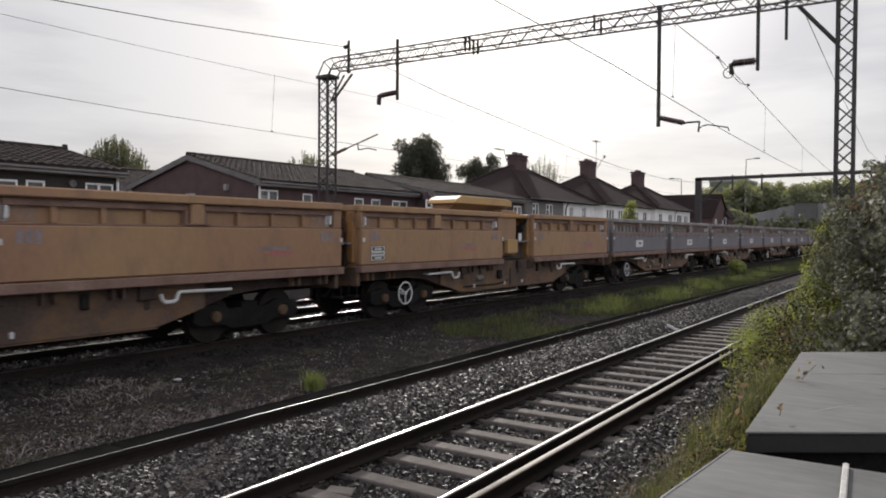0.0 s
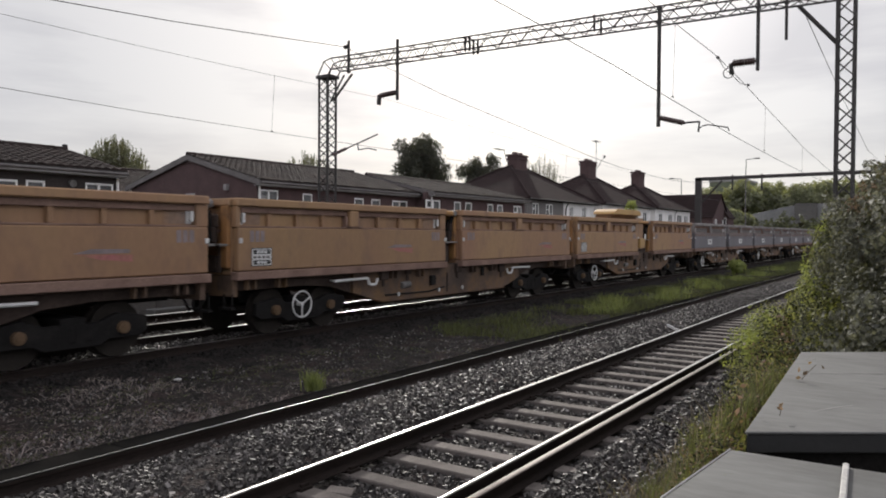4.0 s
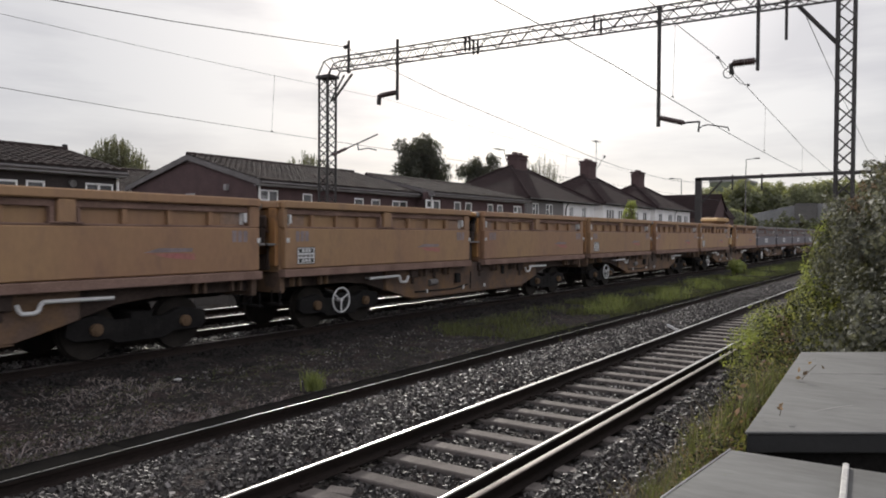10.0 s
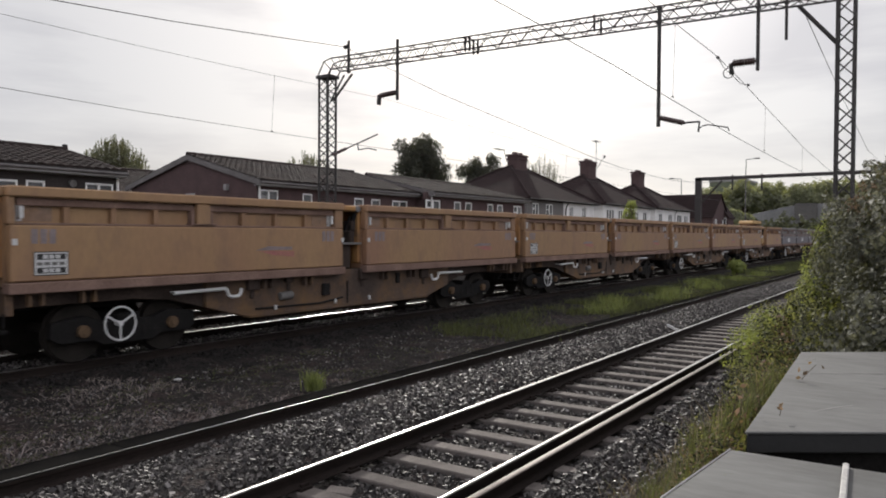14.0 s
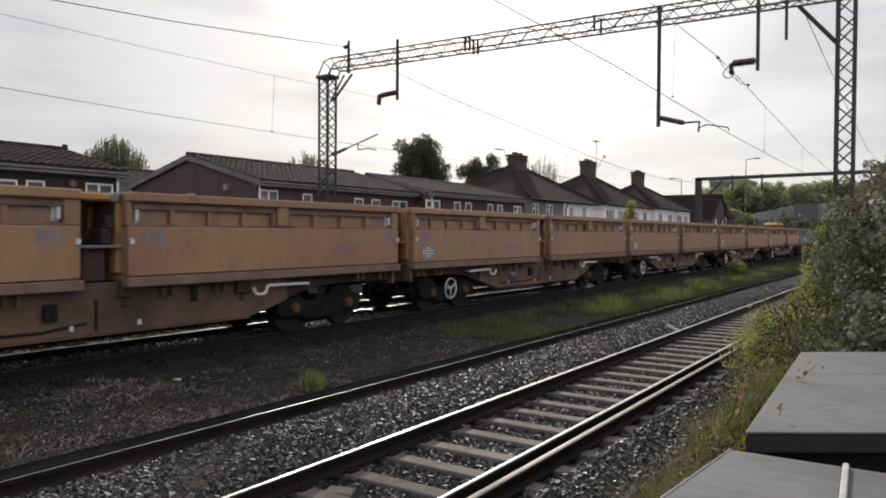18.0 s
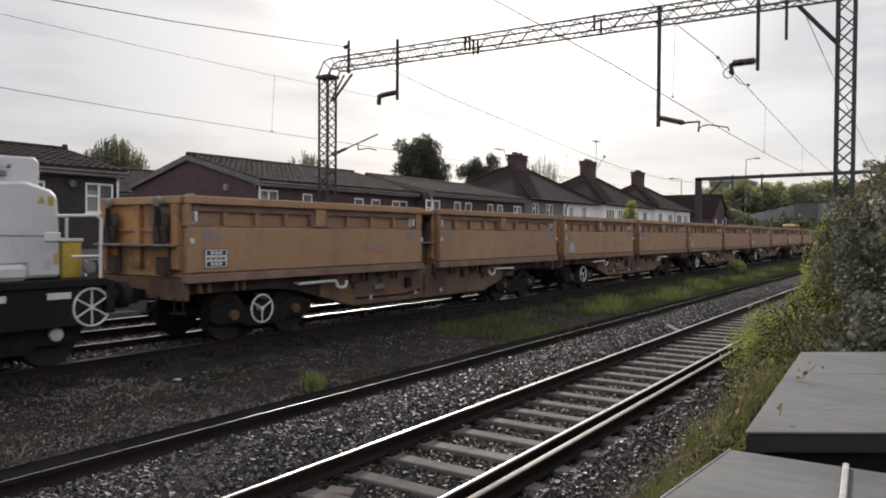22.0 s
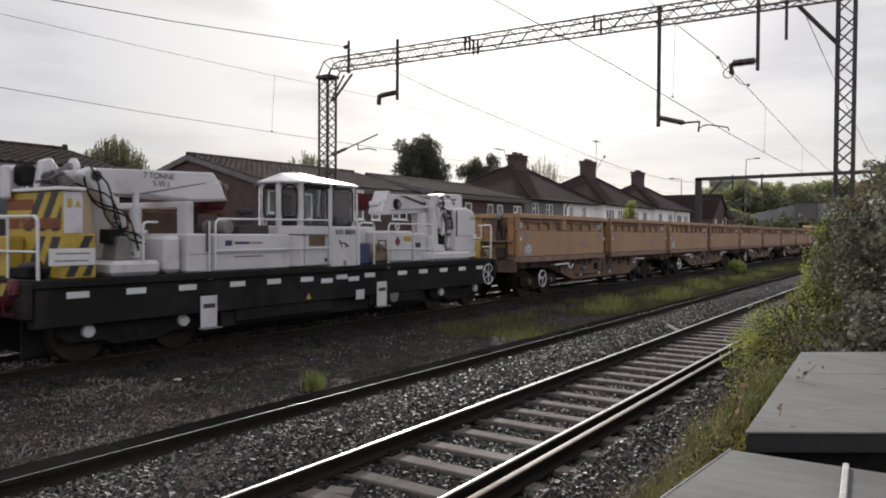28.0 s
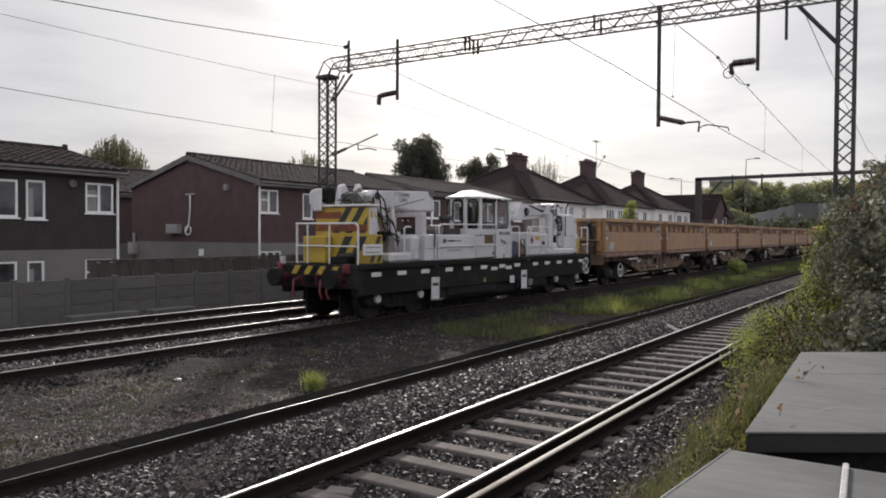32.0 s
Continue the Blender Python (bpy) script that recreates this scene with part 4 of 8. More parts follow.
def rear_crane(v):
    part("plinth", Geo().box(-1.15, 1.18, -5.51, -4.62, 1.34, 1.585), CREAM, v, "white rounded crane plinth", bevel=0.06)
    part("crane_column", Geo().prism([(-5.25, 1.58), (-4.75, 1.58), (-4.85, 2.75), (-5.35, 2.75)], "x", -0.35, 0.3), CREAM, v, bevel=0.03)
    boom = part("boom", Geo().prism([(-5.95, 3.02), (-5.4, 3.11), (-3.02, 3.20), (-2.84, 3.0), (-2.67, 2.67), (-3.4, 2.63), (-5.0, 2.69), (-5.6, 2.76)], "x", 0.08, 0.52), CREAM, v, "white folded crane boom with load marking", bevel=0.02)
    part("boom_web", Geo().prism([(-4.6, 2.72), (-3.25, 2.98), (-2.90, 3.0), (-2.74, 2.70), (-3.45, 2.66)], "x", 0.521, 0.55), CREAM, boom, bevel=0.01)
    part("boom_seam", Geo().prism([(-4.6, 2.73), (-3.2, 3.0), (-3.2, 2.985), (-4.5, 2.715)], "x", 0.522, 0.556), GALV, boom)
    part("boom_fold", Geo().prism([(-5.80, 2.98), (-5.58, 3.12), (-5.06, 2.50), (-4.96, 2.15), (-5.12, 2.08), (-5.32, 2.45)], "x", 0.55, 0.76), CREAM, v, "grey-white lower arm", bevel=0.03)
    part("fold_pin", Geo().tube((0.54, -5.52, 2.96), (0.79, -5.52, 2.96), 0.09, 14), DARK_STEEL, v, bevel=0.01)
    part("lift_ram", Geo().tube((0.66, -4.78, 1.60), (0.62, -4.73, 2.45), 0.10, 14).tube((0.62, -4.73, 2.45), (0.6, -4.71, 2.74), 0.055, 10), CREAM, v, "white hydraulic ram")
    part("ram_bracket", Geo().box(0.5, 0.78, -4.86, -4.60, 2.02, 2.09), CREAM, v, bevel=0.01)
    part("valve_block", Geo().box(0.55, 0.85, -5.36, -5.14, 1.86, 2.10), BLACK_STEEL, v, bevel=0.02)
    part("hopper", Geo().prism([(-5.32, 1.58), (-4.98, 1.58), (-5.08, 1.98), (-5.26, 1.98)], "x", 0.55, 0.95), GALV, v, bevel=0.02)
    boom_marks(boom, -4.20, 3.05)
    crane_hoses(v, -5.42, 1, 5, 3)
    part("boom_tip_guard", Geo().prism([(-2.95, 2.52), (-2.35, 2.50), (-2.25, 2.75), (-2.32, 3.05), (-2.6, 3.18), (-2.95, 3.12)], "x", -0.55, 0.05), MAROON, v, "dark red boom tip guard", bevel=0.05)
    fr = part("stowed_frame", Geo().box(-0.6, -0.5, -3.75, -1.85, 2.44, 2.52), RUSTY, v, "rusty stowed lifting frame", bevel=0.012)
    for y in (-3.7, -3.2, -2.6, -2.0):
        part("frame_leg", Geo().box(-0.6, -0.52, y - 0.035, y + 0.035, 2.03, 2.44), OLD_FRAME, fr, bevel=0.008)
    part("stowed_drum", Geo().tube((-0.3, -4.6, 1.9), (-0.3, -4.2, 1.9), 0.24, 18), OLD_FRAME, v, "dark rusty stowed drum", bevel=0.02)
    part("stowed_plate", Geo().box(-0.3, 0.1, -4.62, -4.20, 2.12, 2.40), RUSTY, v, "rusty stowed plate", bevel=0.03)
    # the folded knuckle above the housing: pins, pipes and hoses
    k = part("boom_knuckle", Geo().prism([(-6.32, 2.74), (-6.05, 2.74), (-6.0, 2.98), (-6.12, 3.16), (-6.3, 3.06)], "x", -0.75, -0.45), CREAM, v, "white knuckle lug", bevel=0.03)
    part("knuckle_lug", Geo().prism([(-6.1, 2.74), (-5.7, 2.74), (-5.72, 3.06), (-5.86, 3.26), (-6.02, 3.2)], "x", -0.1, 0.06), CREAM, k, bevel=0.02)
    part("knuckle_lug", Geo().prism([(-5.72, 2.74), (-5.48, 2.76), (-5.52, 3.18), (-5.60, 3.28), (-5.68, 3.1)], "x", 0.12, 0.3), CREAM, k, bevel=0.02)
    part("knuckle_guard", Geo().box(-0.5, -0.12, -6.22, -5.98, 2.80, 3.16), BLACK_STEEL, k, "black curved guard", bevel=0.06)
    part("knuckle_drum", Geo().tube((-0.45, -5.95, 2.92), (0.3, -5.95, 2.92), 0.10, 14), DARK_STEEL, k, bevel=0.015)
    part("knuckle_drum", Geo().tube((0.3, -5.8, 2.9), (0.5, -5.8, 2.9), 0.13, 16), GALV, k, bevel=0.015)
    rr = random.Random(5)
    for i in range(12):
        pts = [(rr.uniform(-0.2, 0.55), -6.1 + j * 0.13 + rr.uniform(-0.05, 0.05), 2.84 + 0.18 * math.sin(math.pi * j / 5) + rr.uniform(-0.06, 0.06)) for j in range(6)]
        part("hose", Geo().pipe(pts, 0.016, 6), DARK_STEEL if i % 2 else GALV, k)
    grime(k, "union", -6.0, -5.5, 2.78, 3.1, 0.46, GALV, 9, 6)
    grime(v, "fitting", -5.25, -5.0, 1.75, 2.3, 0.8, GALV, 6, 8)


def front_crane(v):
    part("front_plinth", Geo().box(-1.15, 1.18, 3.04, 5.30, 1.34, 1.575), CREAM, v, "white rounded crane plinth", bevel=0.06)
    boom = part("boom", Geo().prism([(2.14, 2.53), (2.12, 2.62), (2.36, 3.13), (2.44, 3.13), (2.52, 3.06), (3.6, 3.08), (4.65, 3.14), (5.05, 3.12), (4.98, 2.82), (4.57, 2.72), (3.7, 2.60), (2.25, 2.52)], "x", 0.08, 0.52), CREAM, v, "white folded crane boom with load marking", bevel=0.02)
    part("boom_pin", Geo().tube((0.5, 2.72, 2.81), (0.53, 2.72, 2.81), 0.14, 18).box(0.5, 0.529, 2.66, 2.87, 2.69, 2.92), BLACK_STEEL, boom, "dark slotted pivot opening")
    part("boom_pin_boss", Geo().tube((0.53, 2.83, 2.80), (0.56, 2.83, 2.80), 0.09, 14), GALV, boom, bevel=0.01)
    part("boom_web", Geo().prism([(2.85, 3.03), (3.1, 3.03), (4.02, 2.86), (3.96, 2.82)], "x", 0.521, 0.55), DARK_STEEL, boom, "dark slanting gap under the upper arm")
    part("boom_lip", Geo().prism([(2.5, 2.66), (4.5, 2.76), (4.5, 2.74), (2.5, 2.64)], "x", 0.521, 0.545), GALV, boom)
    boom_marks(boom, 3.93, 3.02)
    part("prop", Geo().prism([(3.49, 2.60), (3.64, 2.60), (3.69, 1.575), (3.52, 1.575)], "x", 0.62, 0.80), CREAM, v, bevel=0.015)
    part("prop_plate", Geo().prism([(3.66, 2.60), (3.98, 2.64), (3.94, 1.575), (3.72, 1.575)], "x", 0.30, 0.42), STAINED_WHITE, v, "white plate streaked with rust", bevel=0.012)
    part("prop", Geo().prism([(3.92, 2.2), (4.0, 2.2), (4.0, 1.575), (3.88, 1.575)], "x", 0.45, 0.58), CREAM, v, bevel=0.015)
    part("tall_box", Geo().box(0.86, 1.1, 3.35, 3.57, 1.58, 2.0), WHITE_METAL, v, bevel=0.012)
    part("lift_ram", Geo().tube((0.72, 4.15, 1.72), (0.68, 4.07, 2.78), 0.12, 14), CREAM, v, "white hydraulic ram", bevel=0.01)
    part("ram_foot", Geo().prism([(3.90, 1.577), (4.46, 1.577), (4.36, 1.75), (4.02, 1.77)], "x", 0.5, 0.9), CREAM, v, bevel=0.02)
    part("inner_arm", Geo().prism([(5.05, 3.02), (4.72, 2.95), (4.48, 2.68), (4.36, 2.36), (4.38, 2.20), (4.52, 2.15), (4.70, 2.20), (4.78, 2.45), (5.02, 2.62), (5.12, 2.88)], "x", 0.42, 0.70), CREAM, v, "white curved crane arm", bevel=0.035)
    part("arm_gap", Geo().prism([(4.46, 2.72), (4.60, 2.86), (4.70, 2.93), (4.62, 2.80), (4.50, 2.66)], "x", 0.70, 0.715), DARK_STEEL, v)
    part("arm_link", Geo().tube((0.74, 4.5, 2.0), (0.74, 4.62, 2.42), 0.05, 8), CREAM, v)
    part("crane_column", Geo().box(0.05, 0.42, 4.5, 4.95, 1.56, 2.95), CREAM, v, bevel=0.03)
    part("head_block", Geo().prism([(4.62, 2.74), (4.60, 3.10), (4.85, 3.17), (5.70, 3.19), (5.76, 3.10), (5.76, 2.72)], "x", 0.0, 0.60), CREAM, v, "white crane head", bevel=0.03)
    part("valve_block", Geo().box(0.5, 0.86, 4.66, 4.96, 1.64, 2.18), CREAM, v, bevel=0.03)
    part("valve_block", Geo().box(0.5, 0.9, 4.60, 4.98, 2.24, 2.39), GALV, v, bevel=0.03)
    part("valve_block", Geo().box(0.45, 0.74, 4.45, 4.66, 1.60, 2.06), BLACK_STEEL, v, bevel=0.03)
    grime(v, "fitting", 4.5, 5.0, 1.7, 2.9, 0.84, GALV, 14, 12)
    grime(v, "fitting", 4.55, 5.5, 2.82, 3.12, 0.64, GALV, 9, 14)
    crane_hoses(v, 4.55, 1, 2, 9)
    part("boom_tip_guard", Geo().tube((-0.42, 2.12, 2.88), (0.0, 2.12, 2.88), 0.25, 16).box(-0.4, -0.05, 2.12, 2.5, 2.72, 3.0), MAROON, v, "dark red rounded boom tip guard", bevel=0.05)
    part("boom_tip_plate", Geo().box(0.1, 0.4, 2.13, 2.42, 2.755, 2.87), WHITE_METAL, v, bevel=0.01)
    ho = part("winch_housing", Geo().prism([(4.78, 1.56), (4.78, 2.72), (4.9, 2.76), (5.36, 2.79), (5.72, 2.68), (5.82, 2.58), (5.86, 1.37), (5.34, 1.36), (5.34, 1.56)], "x", 0.2, 1.02), CREAM, v, "white winch housing", bevel=0.045)
    part("housing_gap", Geo().box(1.0, 1.022, 4.80, 4.845, 1.98, 2.70), DARK_STEEL, ho, "dark vertical gap")
    part("housing_seam", Geo().box(1.021, 1.03, 4.85, 5.82, 1.985, 2.0), GALV, ho)
    part("housing_step", Geo().box(0.98, 1.05, 5.60, 5.84, 1.90, 2.05), WHITE_METAL, ho, bevel=0.02)
    part("warning_sign", Geo().prism([(5.50, 2.47), (5.62, 2.47), (5.56, 2.59)], "x", 1.021, 1.026), WARN_YELLOW, ho, "yellow warning triangle")
    part("warning_sign", Geo().box(1.021, 1.026, 5.66, 5.74, 2.44, 2.58), WARN_YELLOW, ho)
    part("warning_sign", Geo().box(1.021, 1.026, 5.74, 5.80, 1.55, 1.72), WARN_YELLOW, ho)


REFLECTORS = ((-6.28, 0), (-5.3, 0), (-4.31, 0), (-3.21, 0), (-2.3, 0), (-1.39, 0), (-0.79, 1), (-0.31, 0), (0.08, 1), (0.64, 0), (1.88, 0), (2.76, 0), (3.69, 0), (4.6, 0), (5.53, 0))


def build_crane():
    v = thing("rail_crane", pose(0, 0, 0), "white and yellow rail crane with two folded booms and a cab", "rail vehicle")
    # chassis
    part("deck", Geo().box(-1.28, 1.28, -6.80, 6.45, 1.22, 1.335), BLACK_STEEL, v, bevel=0.01)
    for s in (-1, 1):
        f = part("side_frame", side_box(Geo(), s, 1.0, 1.22, -6.75, 6.4, 0.62, 1.22), BLACK_STEEL, v, bevel=0.015)
        for yy, low in REFLECTORS:
            part("reflector", side_box(Geo(), s, 1.222, 1.23, yy, yy + 0.36, 1.045 - 0.06 * low, 1.145 - 0.06 * low), WHITE_METAL, f, "white reflective strip", bevel=0.004)
        for yy in (-3.87, 1.07):
            g = side_box(Geo(), s, 1.222, 1.245, yy, yy + 0.36, 0.35, 0.92)
            part("step_plate", g, CREAM, f, "white step board", bevel=0.01)
            part("step_slot", side_box(Geo(), s, 1.246, 1.249, yy + 0.05, yy + 0.31, 0.70, 0.78), DARK_STEEL, f)
            part("step_tread", side_box(Geo(), s, 1.2, 1.36, yy - 0.03, yy + 0.38, 0.33, 0.36), GALV, f, bevel=0.006)
        part("side_panel", side_box(Geo(), s, 1.222, 1.24, 0.33, 0.62, 0.56, 0.78), CREAM, f, "square white cover", bevel=0.01)
        part("tank", side_box(Geo(), s, 0.55, 1.18, -3.0, -0.4, 0.36, 0.8), BLACK_STEEL, f, bevel=0.04)
        part("tank", side_box(Geo(), s, 0.55, 1.18, 0.9, 2.9, 0.36, 0.8), BLACK_STEEL, f, bevel=0.04)
        part("skirt_plate", side_box(Geo(), s, 0.50, 0.56, -6.6, 6.3, 0.12, 0.9), BLACK_STEEL, f)
        part("skirt_plate", side_box(Geo(), s, 1.02, 1.10, -3.3, 3.2, 0.30, 0.64), BLACK_STEEL, f, bevel=0.02)
        part("spare_wheel", Geo().tube((s * 1.0, 1.80, 0.56), (s * 1.19, 1.80, 0.56), 0.17, 20).tube((s * 1.19, 1.80, 0.56), (s * 1.21, 1.80, 0.56), 0.1, 14), GALV, f, bevel=0.01)
    build_bogie_parts(v, -4.96, WHITE_METAL)
    build_bogie_parts(v, 4.88, WHITE_METAL)
    # buffers and beams
    for e in (-1, 1):
        y = 6.45 if e > 0 else -6.80
        b = part("buffer_beam", Geo().box(-1.28, 1.28, *sorted((y, y + e * 0.12)), 0.78, 1.30), BLACK_STEEL, v, "black buffer beam with yellow bands" if e < 0 else "", bevel=0.012)
        for s in (-1, 1):
            g = Geo().tube((s * 0.87, y + e * 0.12, 1.02), (s * 0.87, y + e * 0.40, 1.02), 0.10, 14)
            bf = part("buffer", g, MAROON if e < 0 else BLACK_STEEL, b)
            part("buffer_head", Geo().tube((s * 0.87, y + e * 0.40, 1.02), (s * 0.87, y + e * 0.56, 1.02), 0.22, 20), BLACK_STEEL, bf, "black round buffer head", bevel=0.012)
        part("hook", Geo().box(-0.05, 0.05, *sorted((y + e * 0.12, y + e * 0.42)), 0.92, 1.08), BLACK_STEEL, b, bevel=0.01)
        for x in (-0.45, 0.4, 0.6):
            part("brake_hose", Geo().pipe([(x, y + e * 0.12, 1.0), (x, y + e * 0.3, 0.95), (x + 0.03, y + e * 0.36, 0.7), (x + 0.05, y + e * 0.3, 0.55)], 0.028, 6), RED_PAINT if e < 0 else BLACK_STEEL, b)
        if e < 0:
            for x in (-1.05, 1.05):
                part("tail_lamp", Geo().box(x - 0.09, x + 0.09, y - 0.2, y - 0.12, 1.14, 1.36).tube((x, y - 0.22, 1.25), (x, y - 0.2, 1.25), 0.07, 14), RED_PAINT, b, bevel=0.01)
            g = Geo()
            for k in range(4):
                g.prism([(-0.72 + k * 0.4, 1.09), (-0.55 + k * 0.4, 1.09), (-0.4 + k * 0.4, 1.29), (-0.57 + k * 0.4, 1.29)], "y", y - 0.127, y - 0.121)
            part("warning_band", g, WARN_YELLOW, b, "yellow slanted bands")
    for e, x in ((0.0, -0.95), (0.25, -0.3), (0.1, 0.15), (0.3, 0.9)):
        part("coupling_hose", Geo().pipe([(x, -6.92, 1.12), (x + 0.05, -7.06, 1.05 - 0.1 * e), (x + 0.12, -7.08, 0.86), (x + 0.22, -7.0, 0.80 + 0.2 * e)], 0.02, 7), MAROON, v, "dark red coupling hose")
    part("marker_lamp", Geo().box(-0.99, -0.87, -7.02, -6.94, 1.32, 1.50).tube((-0.93, -7.05, 1.42), (-0.93, -7.02, 1.42), 0.05, 12), CREAM, v, "white marker lamp", bevel=0.02)
    part("side_lamp", Geo().box(1.24, 1.28, -3.75, -3.62, 1.21, 1.27), OCHRE_CAP, v, "small amber side lamp", bevel=0.008)
    part("side_lamp", Geo().box(1.285, 1.30, 1.38, 1.50, 1.21, 1.27), OCHRE_CAP, v, "small amber side lamp", bevel=0.008)
    part("hazard_sign", Geo().prism([(-1.23, 0.68), (-1.09, 0.68), (-1.16, 0.81)], "x", 1.222, 1.228), WARN_YELLOW, v, "small yellow hazard triangle")
    part("stowed_gear", Geo().box(0.2, 0.75, -6.62, -6.35, 1.335, 1.5), BLACK_STEEL, v, "dark stowed gear", bevel=0.03)
    part("stowed_gear", Geo().tube((0.55, -6.6, 1.52), (0.9, -6.5, 1.56), 0.06, 10), DARK_STEEL, v)
    # tail guard rail
    y = -6.65
    part("guard_rail", Geo().pipe([(-0.8, y, 1.33), (-0.8, y, 2.28), (1.06, y, 2.28), (1.13, y, 2.21), (1.13, y, 1.33)], 0.024, 8).pipe([(-0.8, y, 1.75), (1.13, y, 1.75)], 0.02, 8)
         .pipe([(-0.45, y, 1.33), (-0.45, y, 2.28)], 0.02, 8).pipe([(0.25, y, 1.33), (0.25, y, 2.28)], 0.02, 8), WHITE_METAL, v, "white tubular guard rail")
    # striped engine housing
    y = -6.28
    h = part("engine_housing", Geo().prism([(y, 1.335), (-5.74, 1.335), (-5.74, 2.02), (-5.96, 2.02), (-5.96, 2.68), (y, 2.68)], "x", -0.55, 1.12), WARN_YELLOW, v, "yellow housing with black warning stripes", bevel=0.02)
    for x in (0.02, 0.42, 0.82):
        g = Geo().prism([(x, 2.06), (min(x + 0.2, 1.1), 2.06), (min(x + 0.62, 1.1), 2.66 if x + 0.62 < 1.1 else 2.06 + (1.1 - min(x + 0.2, 1.1)) * 1.43), (min(x + 0.42, 1.1), 2.66 if x + 0.42 < 1.1 else 2.06 + (1.1 - x) * 1.43)], "y", y - 0.005, y - 0.001)
        part("warning_stripe", g, WARN_BLACK, h)
    for x in (0.05, 0.49):
        part("warning_stripe", Geo().prism([(x, 1.36), (x + 0.24, 1.36), (x + 0.6, 1.98), (x + 0.36, 1.98)], "y", y - 0.005, y - 0.001), WARN_BLACK, h)
    part("louvre_band", Geo().box(-0.53, 1.1, y - 0.012, y - 0.006, 2.10, 2.26), RUSTY, h, "rust-brown louvre band", bevel=0.002)
    part("louvre_band", Geo().box(-0.53, 0.3, y - 0.012, y - 0.006, 2.40, 2.56), RUSTY, h, "rust-brown louvre band", bevel=0.002)
    part("tool_locker", Geo().box(-0.72, 0.02, y - 0.26, y - 0.014, 1.34, 1.98), WARN_YELLOW, h, "plain yellow locker", bevel=0.02)
    part("corner_panel", Geo().box(1.122, 1.13, -6.26, -5.965, 2.03, 2.66), CREAM, h, "white panel with warning triangles", bevel=0.003)
    part("warning_sign", Geo().box(1.131, 1.135, -6.21, -6.13, 2.42, 2.56), WARN_YELLOW, h)
    part("warning_sign", Geo().prism([(-6.09, 2.43), (-5.99, 2.43), (-6.04, 2.56)], "x", 1.131, 1.135), WARN_YELLOW, h)
    for a in (-6.24, -5.98):
        part("warning_stripe", Geo().prism([(a, 1.37), (a + 0.14, 1.37), (min(a + 0.45, -5.76), 1.99 if a < -6.1 else 1.6), (min(a + 0.31, -5.76), 1.99 if a < -6.1 else 1.72)], "x", 1.121, 1.125), WARN_BLACK, h)
    nb = part("notice_board", Geo().box(1.14, 1.155, -6.50, -5.78, 1.54, 1.80), WHITE_METAL, h, "white notice with lettering bars", bevel=0.004)
    part("lettering_bar", Geo().box(1.156, 1.159, -6.40, -5.86, 1.71, 1.735), PALE_BLUE, nb)
    part("lettering_bar", Geo().box(1.156, 1.159, -6.42, -5.90, 1.60, 1.625), PALE_BLUE, nb)
    part("board_arm", Geo().box(1.115, 1.14, -6.3, -6.0, 1.62, 1.70), DARK_STEEL, nb)
    part("housing_lid", Geo().box(-0.61, 1.17, y - 0.06, -5.92, 2.68, 2.735), WHITE_METAL, h, "white lid", bevel=0.012)
    part("work_lamp", Geo().box(-0.55, -0.25, y - 0.12, y - 0.061, 2.58, 3.12), CREAM, h, "white work lamp", bevel=0.03)
    rear_crane(v)
    # mid body: rest post, white equipment box and handrail
    part("boom_rest", Geo().box(0.85, 1.10, -4.08, -3.90, 1.335, 2.60).box(-1.0, 0.85, -4.08, -3.90, 2.48, 2.60), CREAM, v, "white boom rest", bevel=0.02)
    part("side_locker", Geo().box(-1.0, 1.08, -4.48, -4.13, 1.345, 2.0), CREAM, v, "white rounded locker", bevel=0.07)
    eb = part("equipment_box", Geo().box(-1.1, 1.2, -4.12, -1.66, 1.345, 2.03), CREAM, v, "white equipment box", bevel=0.03)
    part("box_seam", Geo().box(1.201, 1.206, -4.08, -1.72, 1.66, 1.672), GALV, eb)
    part("door_seam", Geo().box(1.201, 1.206, -3.62, -3.605, 1.38, 2.0), GALV, eb)
    part("emblem", Geo().box(1.201, 1.205, -3.3, -3.14, 1.81, 1.91).box(1.201, 1.205, -3.08, -2.72, 1.835, 1.885), NAVY, eb, "dark blue emblem shapes")
    part("emblem", Geo().box(1.201, 1.205, -2.70, -2.40, 1.84, 1.88).box(1.201, 1.205, -3.1, -2.4, 1.59, 1.62), PALE_BLUE, eb, "pale lettering bars")
    part("handrail", Geo().pipe([(1.24, -3.55, 1.72), (1.24, -0.54, 1.74)], 0.016, 8), WHITE_METAL, v, "white tubular handrail")
    part("handrail", Geo().pipe([(1.16, -4.95, 1.56), (1.16, -4.95, 2.18), (1.16, -4.9, 2.22), (1.16, -4.68, 2.22)], 0.02, 8), WHITE_METAL, v, "white tubular handrail")
    part("handrail", Geo().pipe([(1.24, -3.55, 1.4), (1.24, -3.55, 2.22), (1.24, -3.48, 2.30), (1.24, -0.62, 2.33), (1.24, -0.54, 2.25), (1.24, -0.54, 1.4)], 0.02, 8), WHITE_METAL, v, "white tubular handrail")
    part("handrail", Geo().pipe([(1.23, -3.68, 1.36), (1.23, -3.68, 2.25)], 0.02, 8), WHITE_METAL, v, "white tubular handrail")
    part("hook_block", Geo().box(1.21, 1.25, -3.74, -3.70, 1.70, 2.25), OLD_FRAME, v, bevel=0.02)
